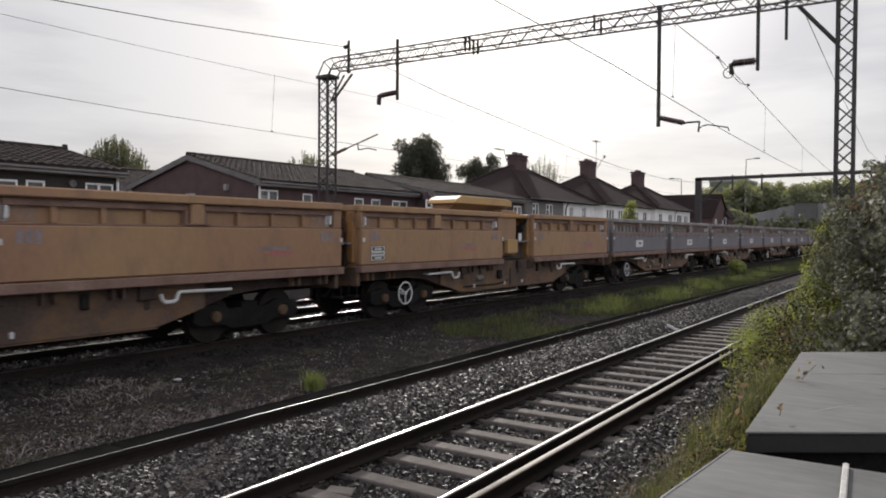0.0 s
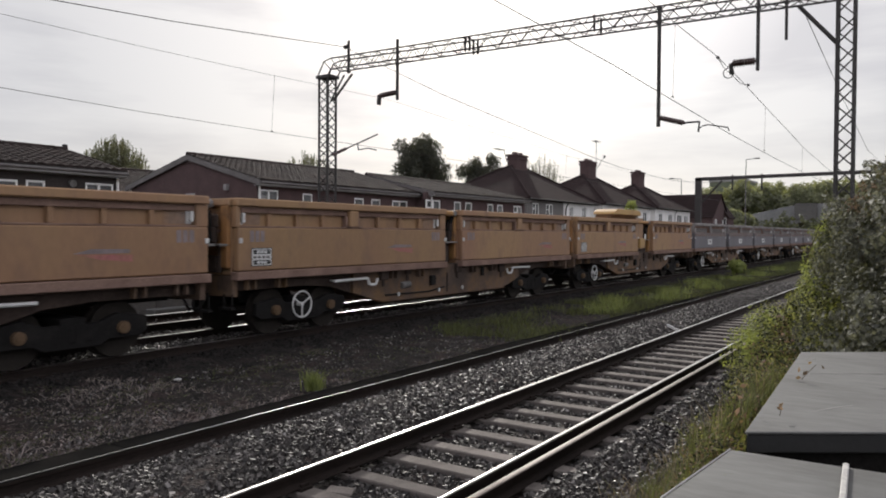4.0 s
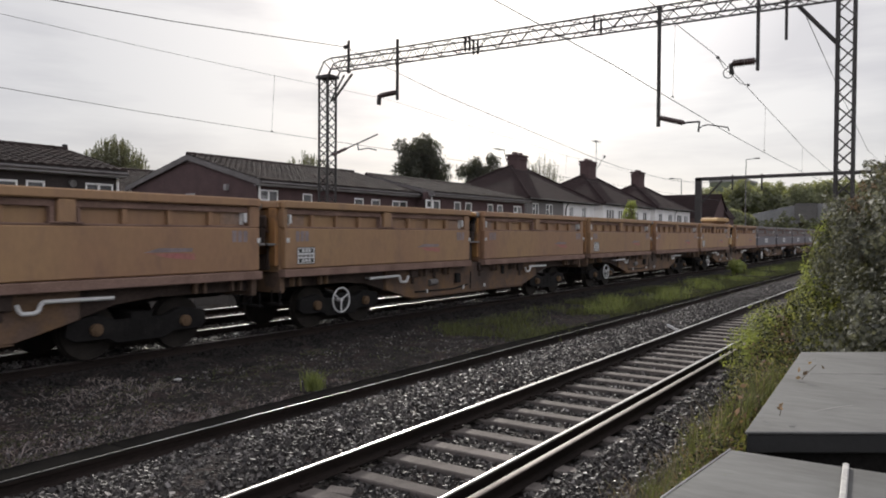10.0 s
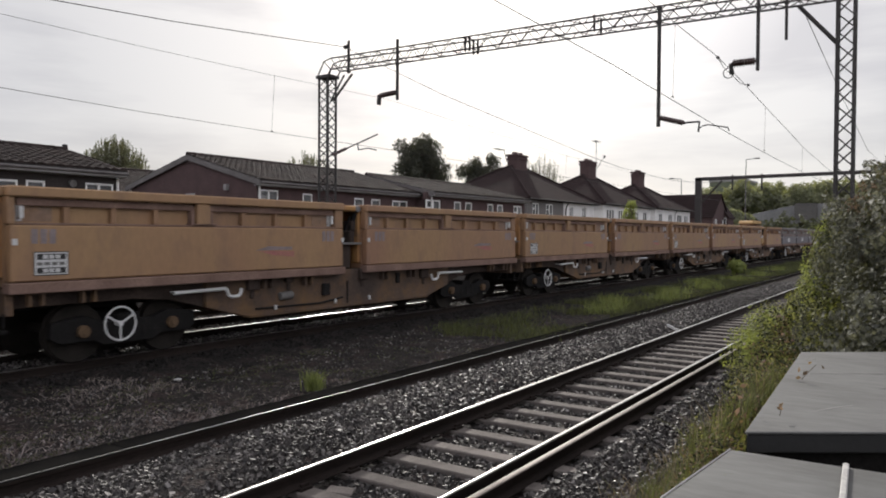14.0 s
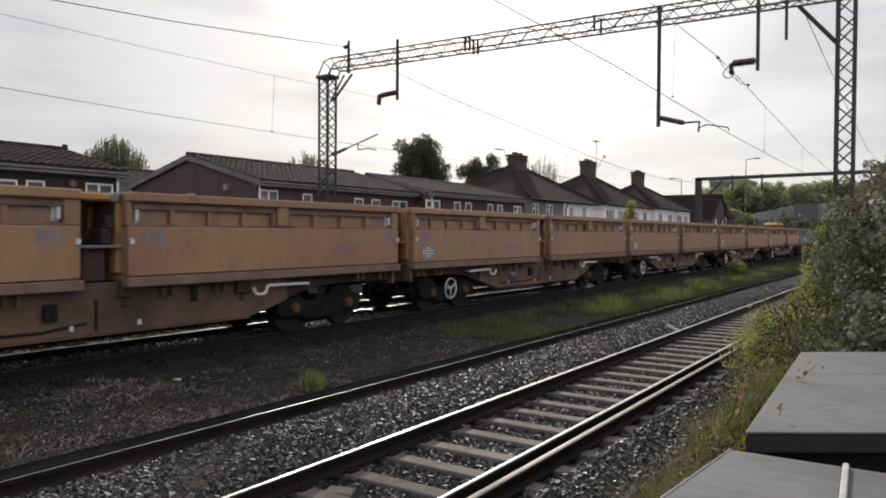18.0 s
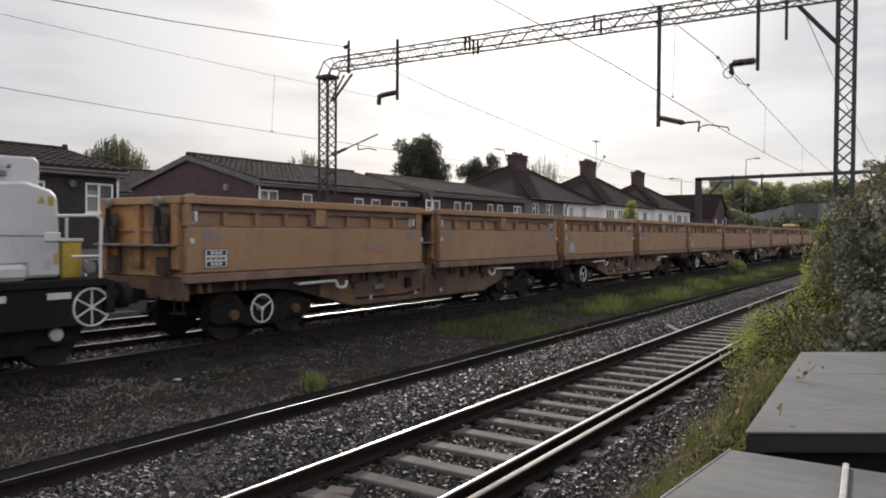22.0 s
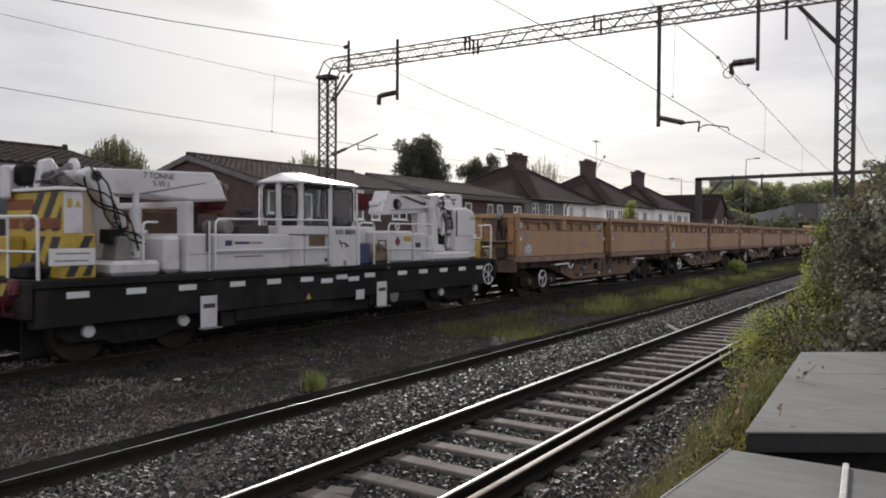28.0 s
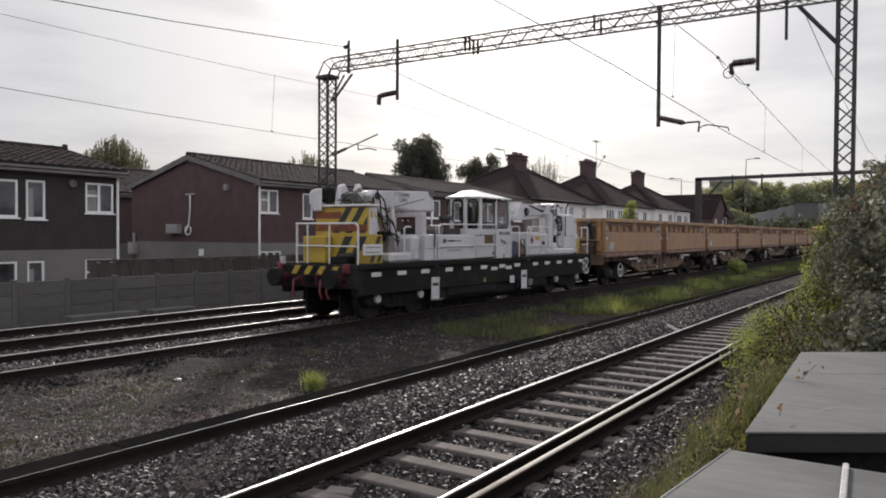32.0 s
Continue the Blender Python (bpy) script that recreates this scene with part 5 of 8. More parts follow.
    part("engine_top", Geo().box(-0.9, 0.9, -2.7, -1.95, 2.03, 2.2).tube((0.6, -2.3, 2.03), (0.6, -2.3, 2.52), 0.13, 12).tube((0.6, -2.3, 2.44), (0.6, -2.3, 2.54), 0.19, 12), DARK_STEEL, v, bevel=0.02)
    part("air_filter", Geo().tube((0.3, -3.0, 2.16), (0.95, -3.0, 2.16), 0.13, 14), GALV, v, bevel=0.015)
    part("tool_rack", Geo().box(-1.1, -0.4, -4.2, -3.0, 2.03, 2.45), BROWN_FRAME, v, bevel=0.02)
    # cab: a narrow many-sided glass house on the near half of the deck
    y1 = 0.34
    plan = [(1.2, -1.37), (1.2, y1), (0.05, y1), (0.05, -1.37), (0.36, -1.70), (0.88, -1.70)]
    n = len(plan)
    cab = part("cab_base", Geo().prism([(1.05, -1.30), (1.05, y1), (0.05, y1), (0.05, -1.37), (0.36, -1.68), (0.80, -1.68)], "z", 1.34, 2.20), CREAM, v, "white cab lower body", bevel=0.02)
    part("cab_waist", Geo().prism([(a + (0.02 if a > 0.5 else -0.02), b) for a, b in plan], "z", 2.02, 2.2), CREAM, cab, bevel=0.015)
    part("cab_rear_panel", Geo().prism([(1.02, -1.57), (1.21, -1.37), (1.21, -1.28), (1.0, -1.28)], "z", 1.37, 2.0), CREAM, cab, bevel=0.012)
    door = part("cab_door", Geo().box(1.02, 1.17, -1.22, -0.5, 1.37, 2.015), CREAM, cab, bevel=0.015)
    part("cab_end_panel", Geo().box(1.021, 1.23, -0.48, y1, 1.24, 2.19), CREAM, cab, bevel=0.015)
    c0 = (0.62, -0.6)
    eave = [(c0[0] + (a - c0[0]) * 1.08, c0[1] + (b - c0[1]) * 1.05) for a, b in plan]
    k0, k1, k2 = (1.24, -0.52), (0.6, -1.35), (0.62, -0.85)
    low = [eave[0], k0] + eave[1:]
    vs = [(a, b, 3.08) for a, b in low] + [(a, b, 3.12) for a, b in low] + [(*k1, 3.31), (*k2, 3.355)]
    fs = [tuple(range(7))[::-1]] + [(i, (i + 1) % 7, (i + 1) % 7 + 7, i + 7) for i in range(7)]
    fs += [(7, 8, 15, 14), (8, 9, 15), (9, 10, 15), (10, 11, 14, 15), (11, 12, 14), (12, 13, 14), (13, 7, 14)]
    cab_roof = part("cab_roof", Geo().add(vs, fs), CAB_ROOF, cab, "white cab roof with sloped facets", bevel=0.006)
    part("roof_lamp", Geo().tube((1.24, -1.22, 3.03), (1.32, -1.26, 3.03), 0.06, 10), BLACK_STEEL, cab_roof)
    part("roof_lamp", Geo().tube((1.24, -0.42, 3.06), (1.30, -0.44, 3.06), 0.04, 10), BLACK_STEEL, cab_roof)

    def pane(ax, ay, bx, by, z0, z1, label="clear cab window"):
        p, q = Vector((ax, ay, 0)), Vector((bx, by, 0))
        u = (q - p).normalized()
        w = Vector((-u.y, u.x, 0)) * 0.006
        c = 0.09
        ring = [p + u * c + Vector((0, 0, z0)), q - u * c + Vector((0, 0, z0)), q + Vector((0, 0, z0 + c)), q + Vector((0, 0, z1 - c)), q - u * c + Vector((0, 0, z1)), p + u * c + Vector((0, 0, z1)), p + Vector((0, 0, z1 - c)), p + Vector((0, 0, z0 + c))]
        m = len(ring)
        win = part("cab_window", Geo().add([t - w for t in ring] + [t + w for t in ring], [tuple(range(m))[::-1], tuple(range(m, 2 * m))] + [(i, (i + 1) % m, (i + 1) % m + m, i + m) for i in range(m)]), CAB_GLASS, cab, label)
        part("window_seal", Geo().pipe([tuple(t) for t in ring + ring[:1]], 0.017, 6), BLACK_STEEL, win)

    def post(x, y, r=0.05, z0=2.18):
        part("cab_pillar", Geo().box(x - r, x + r, y - r, y + r, z0, 3.10), CREAM, cab, bevel=0.015)

    for x, y, r in ((1.15, -1.33, 0.055), (1.15, -0.48, 0.06), (1.15, 0.30, 0.04), (0.10, 0.30, 0.045), (0.10, -1.33, 0.045), (0.40, -1.65, 0.045), (0.86, -1.65, 0.05)):
        post(x, y, r)
    part("door_header", Geo().box(1.10, 1.24, -1.28, -0.54, 3.0, 3.085), BLACK_STEEL, cab, bevel=0.01)
    pane(1.17, -1.25, 1.17, -0.55, 2.13, 2.99)
    pane(1.19, -0.41, 1.19, 0.25, 2.22, 3.04)
    pane(0.92, -1.62, 1.13, -1.41, 2.36, 3.04)
    pane(0.45, -1.69, 0.81, -1.69, 2.36, 3.04)
    pane(0.06, -1.25, 0.06, 0.24, 2.24, 3.04)
    pane(0.16, 0.33, 1.09, 0.33, 2.24, 3.04)
    pane(0.12, -1.45, 0.34, -1.66, 2.36, 3.04)
    part("cab_seat", Geo().box(0.4, 0.85, -1.25, -0.8, 2.2, 2.42).box(0.4, 0.85, -1.3, -1.2, 2.42, 2.85), DARK_STEEL, cab, bevel=0.04)
    part("control_desk", Geo().box(0.2, 1.0, -0.05, 0.2, 2.2, 2.42), DARK_STEEL, cab, bevel=0.03)
    part("vent_grille", Geo().box(1.171, 1.182, -1.1, -0.62, 1.78, 1.98), OCHRE_CAP, cab, "brown vent grille", bevel=0.004)
    part("vent_hood", Geo().box(1.171, 1.19, -1.12, -0.60, 1.985, 2.06), GALV, cab, bevel=0.004)
    for yy in (-0.34, -0.255, -0.17, -0.04, 0.03, 0.10, 0.17, 0.24):
        part("number_bar", Geo().box(1.231, 1.234, yy, yy + 0.05, 2.025, 2.125), DARK_STEEL, cab, "vehicle number shown as bars")
    lettering("end_letter", "B", 0.25, pose(1.233, -0.04, 1.36, 90, 0, 90), DARK_STEEL, cab)
    part("animal_emblem", Geo().pipe([(1.233, -0.22, 1.90), (1.233, -0.2, 1.83), (1.233, -0.06, 1.84), (1.233, 0.08, 1.76)], 0.016, 6).pipe([(1.233, -0.16, 1.83), (1.233, -0.16, 1.73)], 0.011, 5).pipe([(1.233, -0.02, 1.83), (1.233, -0.02, 1.73)], 0.011, 5), DARK_STEEL, cab, "small dark outline emblem")
    part("door_handle", Geo().box(1.171, 1.2, -0.62, -0.58, 1.44, 1.52), BLACK_STEEL, cab)
    part("cab_handrail", Geo().pipe([(1.24, y1 + 0.05, 1.35), (1.24, y1 + 0.05, 2.3)], 0.018, 8), WHITE_METAL, cab)
    # gap behind the cab: bins and drums
    part("bin", Geo().box(0.4, 1.12, 0.52, 0.98, 1.335, 1.84), NAVY, v, "dark blue plastic bin", bevel=0.04)
    sack = part("sacking", Geo().prism([(1.22, 1.335), (1.84, 1.335), (1.86, 1.50), (1.70, 1.74), (1.52, 1.84), (1.36, 1.78), (1.20, 1.56)], "x", 0.42, 1.02), CANVAS, v, "brown sacking heaped on the deck", bevel=0.08)
    part("sack_frame", Geo().pipe([(1.05, 1.35, 1.6), (1.05, 1.36, 1.88), (1.05, 1.62, 1.88), (1.05, 1.64, 1.6)], 0.014, 6), DARK_STEEL, sack)
    part("white_tank", Geo().box(-0.3, 0.30, 1.22, 2.2, 1.345, 2.22), CREAM, v, bevel=0.05)
    part("handrail", Geo().pipe([(1.17, 0.5, 1.335), (1.17, 0.5, 2.22), (1.17, 0.56, 2.29), (1.17, 0.98, 2.29), (1.17, 1.04, 2.22), (1.17, 1.04, 1.335)], 0.02, 8).pipe([(1.17, 0.42, 1.335), (1.17, 0.42, 2.95)], 0.02, 8), WHITE_METAL, v, "white tubular handrail")
    part("handrail", Geo().pipe([(1.17, 1.58, 1.335), (1.17, 1.58, 2.22), (1.17, 1.65, 2.29), (1.17, 3.36, 2.29), (1.17, 3.43, 2.2), (1.17, 3.43, 1.335)], 0.02, 8).pipe([(1.17, 1.58, 1.68), (1.17, 3.43, 1.66)], 0.015, 6), WHITE_METAL, v, "white tubular handrail")
    part("sign_plate", Geo().box(1.16, 1.18, 0.40, 0.67, 2.96, 3.03), WHITE_METAL, v, "narrow white plate", bevel=0.004)
    # tanks under the front boom
    tk = part("fuel_tank", Geo().box(-1.1, 1.12, 1.78, 2.64, 1.345, 2.12), CREAM, v, "white fuel tank", bevel=0.05)
    part("diamond_sign", Geo().prism([(1.88, 1.86), (2.0, 1.99), (2.12, 1.86), (2.0, 1.73)], "x", 1.121, 1.126), RED_PAINT, tk, "red diamond hazard sign")
    part("warning_sign", Geo().box(1.121, 1.126, 2.24, 2.56, 1.86, 1.98), WARN_YELLOW, tk)
    part("filler_cap", Geo().ring((1.0, 2.15, 2.22), (1, 0, 0), 0.07, 0.025, 16, 6), WHITE_METAL, tk)
    ck = part("control_cabinet", Geo().box(-1.1, 1.10, 2.70, 3.24, 1.345, 2.06), CREAM, v, "white control cabinet", bevel=0.03)
    part("cabinet_window", Geo().box(1.101, 1.106, 2.76, 2.98, 1.70, 1.82), DARK_STEEL, ck)
    front_crane(v)
    part("end_box", Geo().box(-0.6, 0.95, 5.90, 6.22, 1.335, 1.90), WARN_YELLOW, v, "yellow end box", bevel=0.02)
    part("end_box_lid", Geo().box(-0.62, 0.97, 5.88, 6.24, 1.90, 1.95), CREAM, v, bevel=0.008)
    part("end_rail", Geo().pipe([(-1.2, 6.38, 1.33), (-1.2, 6.38, 2.28), (-0.4, 6.38, 2.28), (-0.4, 6.38, 1.33)], 0.02, 8), WHITE_METAL, v, "white tubular end rail")
    er = part("end_rail", Geo().pipe([(1.2, 5.70, 2.29), (1.2, 6.32, 2.31), (1.2, 6.39, 2.25), (1.2, 6.37, 1.33)], 0.024, 8), WHITE_METAL, v, "white tubular end rail")
    part("rail_post", Geo().pipe([(1.2, 5.84, 2.29), (1.2, 5.84, 1.92)], 0.02, 8), WHITE_METAL, er)
    part("rail_bar", Geo().pipe([(1.2, 5.92, 1.68), (1.2, 6.38, 1.68)], 0.018, 8), WHITE_METAL, er)
    part("end_lamp", Geo().tube((1.1, 6.22, 1.50), (1.2, 6.22, 1.50), 0.10, 14), GALV, v, bevel=0.02)
    build_handwheel(v, 1.22, 6.22, 0.89, 0.29, 6)
    return v


def build_train():
    rake = []
    first = build_wagon("box_wagon", "orange low-sided box wagon, faded and dirty, rolling along the track", ORANGE, ORANGE)
    rake.append((first, 5.72))
    for k in range(1, 4):
        rake.append((copy_thing(first, place(0)), 5.72 + WAGON_LENGTH * k))
    lead = build_wagon("box_wagon", "orange box wagon with a raised pale yellow hood at its middle", ORANGE, ORANGE, hood=True)
    rake.append((lead, 5.72 + WAGON_LENGTH * 4))
    grey = build_wagon("box_wagon", "weathered grey box wagon with blue-grey panels and white notices", GREY_WAGON, BLUE_GREY, grey=True)
    rake.append((grey, 5.72 + WAGON_LENGTH * 5))
    for k in range(6, 11):
        rake.append((copy_thing(grey, place(0)), 5.72 + WAGON_LENGTH * k))
    rake.insert(0, (build_crane(), -9.60))
    for ob, off in rake:
        ob.matrix_basis = place(-47.467 + off)
    return rake


TRAIN = build_train()
# ---- houses, fence ----
def window(parent, x, y0, y1, z0, z1, style, facing="x", curtain=False):
    """A white framed window set in a front wall whose face is at x, or (facing y) in a gable wall whose face is at x."""
    def b(g, a0, a1, d0, d1, c0, c1):
        if facing == "x":
            return g.box(x + d0, x + d1, a0, a1, c0, c1)
        return g.box(a0, a1, x - d1, x - d0, c0, c1)
    w = part("window", b(b(b(b(Geo(), y0, y1, -0.05, 0.03, z0, z0 + 0.07), y0, y1, -0.05, 0.03, z1 - 0.07, z1), y0, y0 + 0.07, -0.05, 0.03, z0 + 0.07, z1 - 0.07), y1 - 0.07, y1, -0.05, 0.03, z0 + 0.07, z1 - 0.07), UPVC, parent, "white framed window", bevel=0.006)
    if style == "split":
        m = y0 + (y1 - y0) * 0.48
        part("mullion", b(b(Geo(), m - 0.045, m + 0.045, -0.045, 0.035, z0 + 0.07, z1 - 0.07), y0 + 0.07, m - 0.045, -0.045, 0.035, z1 - 0.47, z1 - 0.40), UPVC, w, bevel=0.004)
    elif style == "three":
        for k in (1, 2):
            m = y0 + (y1 - y0) * k / 3
            part("mullion", b(Geo(), m - 0.04, m + 0.04, -0.045, 0.035, z0 + 0.07, z1 - 0.07), UPVC, w, bevel=0.004)
    part("pane", b(Geo(), y0 + 0.06, y1 - 0.06, -0.03, -0.018, z0 + 0.06, z1 - 0.06), PANE, w, "dark glass with pale reflections in its colour")
    part("window_sill", b(Geo(), y0 - 0.05, y1 + 0.05, -0.02, 0.09, z0 - 0.05, z0), UPVC, w, bevel=0.006)
    if curtain:
        part("curtain", b(Geo(), y0 + 0.08, y0 + (y1 - y0) * 0.42, -0.016, -0.010, z0 + 0.08, z1 - 0.25), CURTAIN, w, "pale net curtain")
    return w


def wall_with_holes(parent, name, x0, x1, y0, y1, z0, z1, holes, material):
    """A front wall between x0 and x1 thick with rectangular holes (ya, yb, za, zb) right through it."""
    ys = sorted(set([y0, y1] + [v for h in holes for v in h[:2]]))
    zs = sorted(set([z0, z1] + [v for h in holes for v in h[2:]]))
    g = Geo()
    for a, b in zip(ys, ys[1:]):
        run_start = None
        for c, d in zip(zs, zs[1:]):
            m = ((a + b) / 2, (c + d) / 2)
            if not any(h[0] < m[0] < h[1] and h[2] < m[1] < h[3] for h in holes):
                g.box(x0, x1, a, b, c, d)
    return part(name, g, material, parent)


def tiled_slope(parent, y0, y1, xa, za, xb, zb, material, tile_w=0.30, tile_l=0.34):
    """A tiled roof slope from the eave (xa, za) up to the ridge (xb, zb): lapped tiles with rolls, over a board."""
    L = math.hypot(xb - xa, zb - za)
    ux, uz = (xb - xa) / L, (zb - za) / L
    nx, nz = (-uz, ux) if ux * 1 > 0 else (uz, -ux)
    if nz < 0:
        nx, nz = -nx, -nz
    g = Geo()
    rows, cols = int(L / tile_l), int((y1 - y0) / tile_w)
    tl, tw = L / rows, (y1 - y0) / cols
    for i in range(rows):
        for j in range(cols):
            a, b = i * tl - 0.02, (i + 1) * tl + 0.03
            ya, yb = y0 + j * tw, y0 + (j + 1) * tw - 0.012
            h0, h1 = 0.045 + random.uniform(-0.004, 0.006), 0.02
            vs = []
            for d, h in ((a, h0), (b, h1)):
                for yy, k in ((ya, 0.0), (ya + 0.09, 0.03), (ya + 0.13, 0.03), (yb, 0.0)):
                    vs.append((xa + ux * d + nx * (h + k), yy, za + uz * d + nz * (h + k)))
            vs += [(xa + ux * a, ya, za + uz * a), (xa + ux * a, yb, za + uz * a)]
            g.add(vs, [(0, 1, 5, 4), (1, 2, 6, 5), (2, 3, 7, 6), (0, 8, 9, 3, 2, 1)])
    board = Geo().add([(xa, y0, za), (xb, y0, zb), (xb, y1, zb), (xa, y1, za), (xa, y0, za - 0.12), (xb, y0, zb - 0.12), (xb, y1, zb - 0.12), (xa, y1, za - 0.12)],
                      [(0, 1, 2, 3), (4, 7, 6, 5), (0, 4, 5, 1), (1, 5, 6, 2), (2, 6, 7, 3), (3, 7, 4, 0)])
    rf = part("roof_slope", board, DARK_STEEL, parent)
    ob = new("tiling", raw_mesh("tiling", g.v, g.f, material))
    ob.parent = rf
    tagged(ob, kind="stuff")
    return rf


GROUND_H = -0.72


def build_terrace(label, y0, y1, xf, depth, eave, ridge, split_z, windows, pipes, overhang=0.35, verge=True, verge_out=0.3, brick=BRICK_MAT):
    """A two-storey gabled terrace, brick above and pale blocks below, its front towards the railway."""
    t = thing("terrace_house", pose(0, 0, 0), label, "house", "houses behind the railway fence")
    xb = xf - depth
    xm = (xf + xb) / 2
    up = [w[:4] for w in windows if w[2] > split_z]
    low = [w[:4] for w in windows if w[2] <= split_z]
    low = [(a, b, c, min(d, split_z - 0.02)) for a, b, c, d in low]
    wall_with_holes(t, "brick_wall", xf - 0.25, xf, y0, y1, split_z, eave, up, brick)
    wall_with_holes(t, "block_wall", xf - 0.25, xf + 0.02, y0 - 0.02, y1 + 0.02, GROUND_H - 0.2, split_z, low, RENDER_GREY)
    rise = (ridge - eave)
    for y, e in ((y0, 1), (y1, -1)):
        lo, hi = sorted((y, y + e * 0.25))
        g = Geo().prism([(xf - 0.25, split_z), (xf - 0.25, eave), (xm, ridge - 0.05), (xb + 0.25, eave), (xb + 0.25, split_z)], "y", lo, hi)
        part("gable_wall", g, brick, t, "dark brick gable")
        part("gable_base", Geo().box(xb + 0.25, xf - 0.25, lo - (0.02 if e > 0 else 0), hi + (0.02 if e < 0 else 0), GROUND_H - 0.2, split_z), RENDER_GREY, t)
    part("back_wall", Geo().box(xb, xb + 0.25, y0, y1, GROUND_H - 0.2, eave), brick, t)
    for a, b, c, d, style, cur in windows:
        window(t, xf - 0.03, a, b, c, min(d, split_z - 0.02) if c <= split_z else d, style, curtain=cur)
    k = rise / (depth / 2)
    part_y0, part_y1 = y0 - verge_out, y1 + verge_out
    tiled_slope(t, part_y0, part_y1, xf + overhang, eave - k * overhang + 0.1, xm, ridge + 0.1, ROOF_TILE)
    tiled_slope(t, part_y0, part_y1, xb - overhang, eave - k * overhang + 0.1, xm, ridge + 0.1, ROOF_TILE, 0.6, 0.6)
    g = Geo()
    yy = part_y0
    while yy < part_y1 - 0.2:
        g.tube((xm, yy, ridge + 0.12), (xm, min(yy + 0.44, part_y1), ridge + 0.13), 0.12, 8)
        yy += 0.45
    part("ridge_capping", g, ROOF_TILE, t)["kind"] = "stuff"
    fz = eave - k * overhang
    part("fascia", Geo().box(xf + overhang - 0.02, xf + overhang + 0.02, part_y0, part_y1, fz - 0.12, fz + 0.01), FASCIA, t, "pale fascia board", bevel=0.004)
    part("gutter", Geo().tube((xf + overhang + 0.07, part_y0, fz - 0.01), (xf + overhang + 0.07, part_y1, fz - 0.01), 0.05, 8), VERGE, t)
    part("soffit", Geo().box(xf, xf + overhang - 0.02, part_y0, part_y1, fz - 0.14, fz - 0.11), FASCIA, t)
    if verge:
        for y in (part_y0 - 0.03, part_y1):
            for s, xe in ((1, xf + overhang), (-1, xb - overhang)):
                g = Geo().add([(xe, y, fz + 0.10), (xm, y, ridge + 0.10), (xm, y, ridge - 0.14), (xe, y, fz - 0.14), (xe, y + 0.03, fz + 0.10), (xm, y + 0.03, ridge + 0.10), (xm, y + 0.03, ridge - 0.14), (xe, y + 0.03, fz - 0.14)],
                              [(0, 1, 2, 3), (4, 7, 6, 5), (0, 4, 5, 1), (3, 2, 6, 7), (0, 3, 7, 4), (1, 5, 6, 2)])
                part("bargeboard", g, VERGE, t, "weathered grey bargeboard")
    for y in pipes:
        part("downpipe", Geo().pipe([(xf + 0.06, y, fz - 0.15), (xf + 0.06, y, GROUND_H)], 0.045, 8), UPVC, t, "white plastic downpipe")
    return t


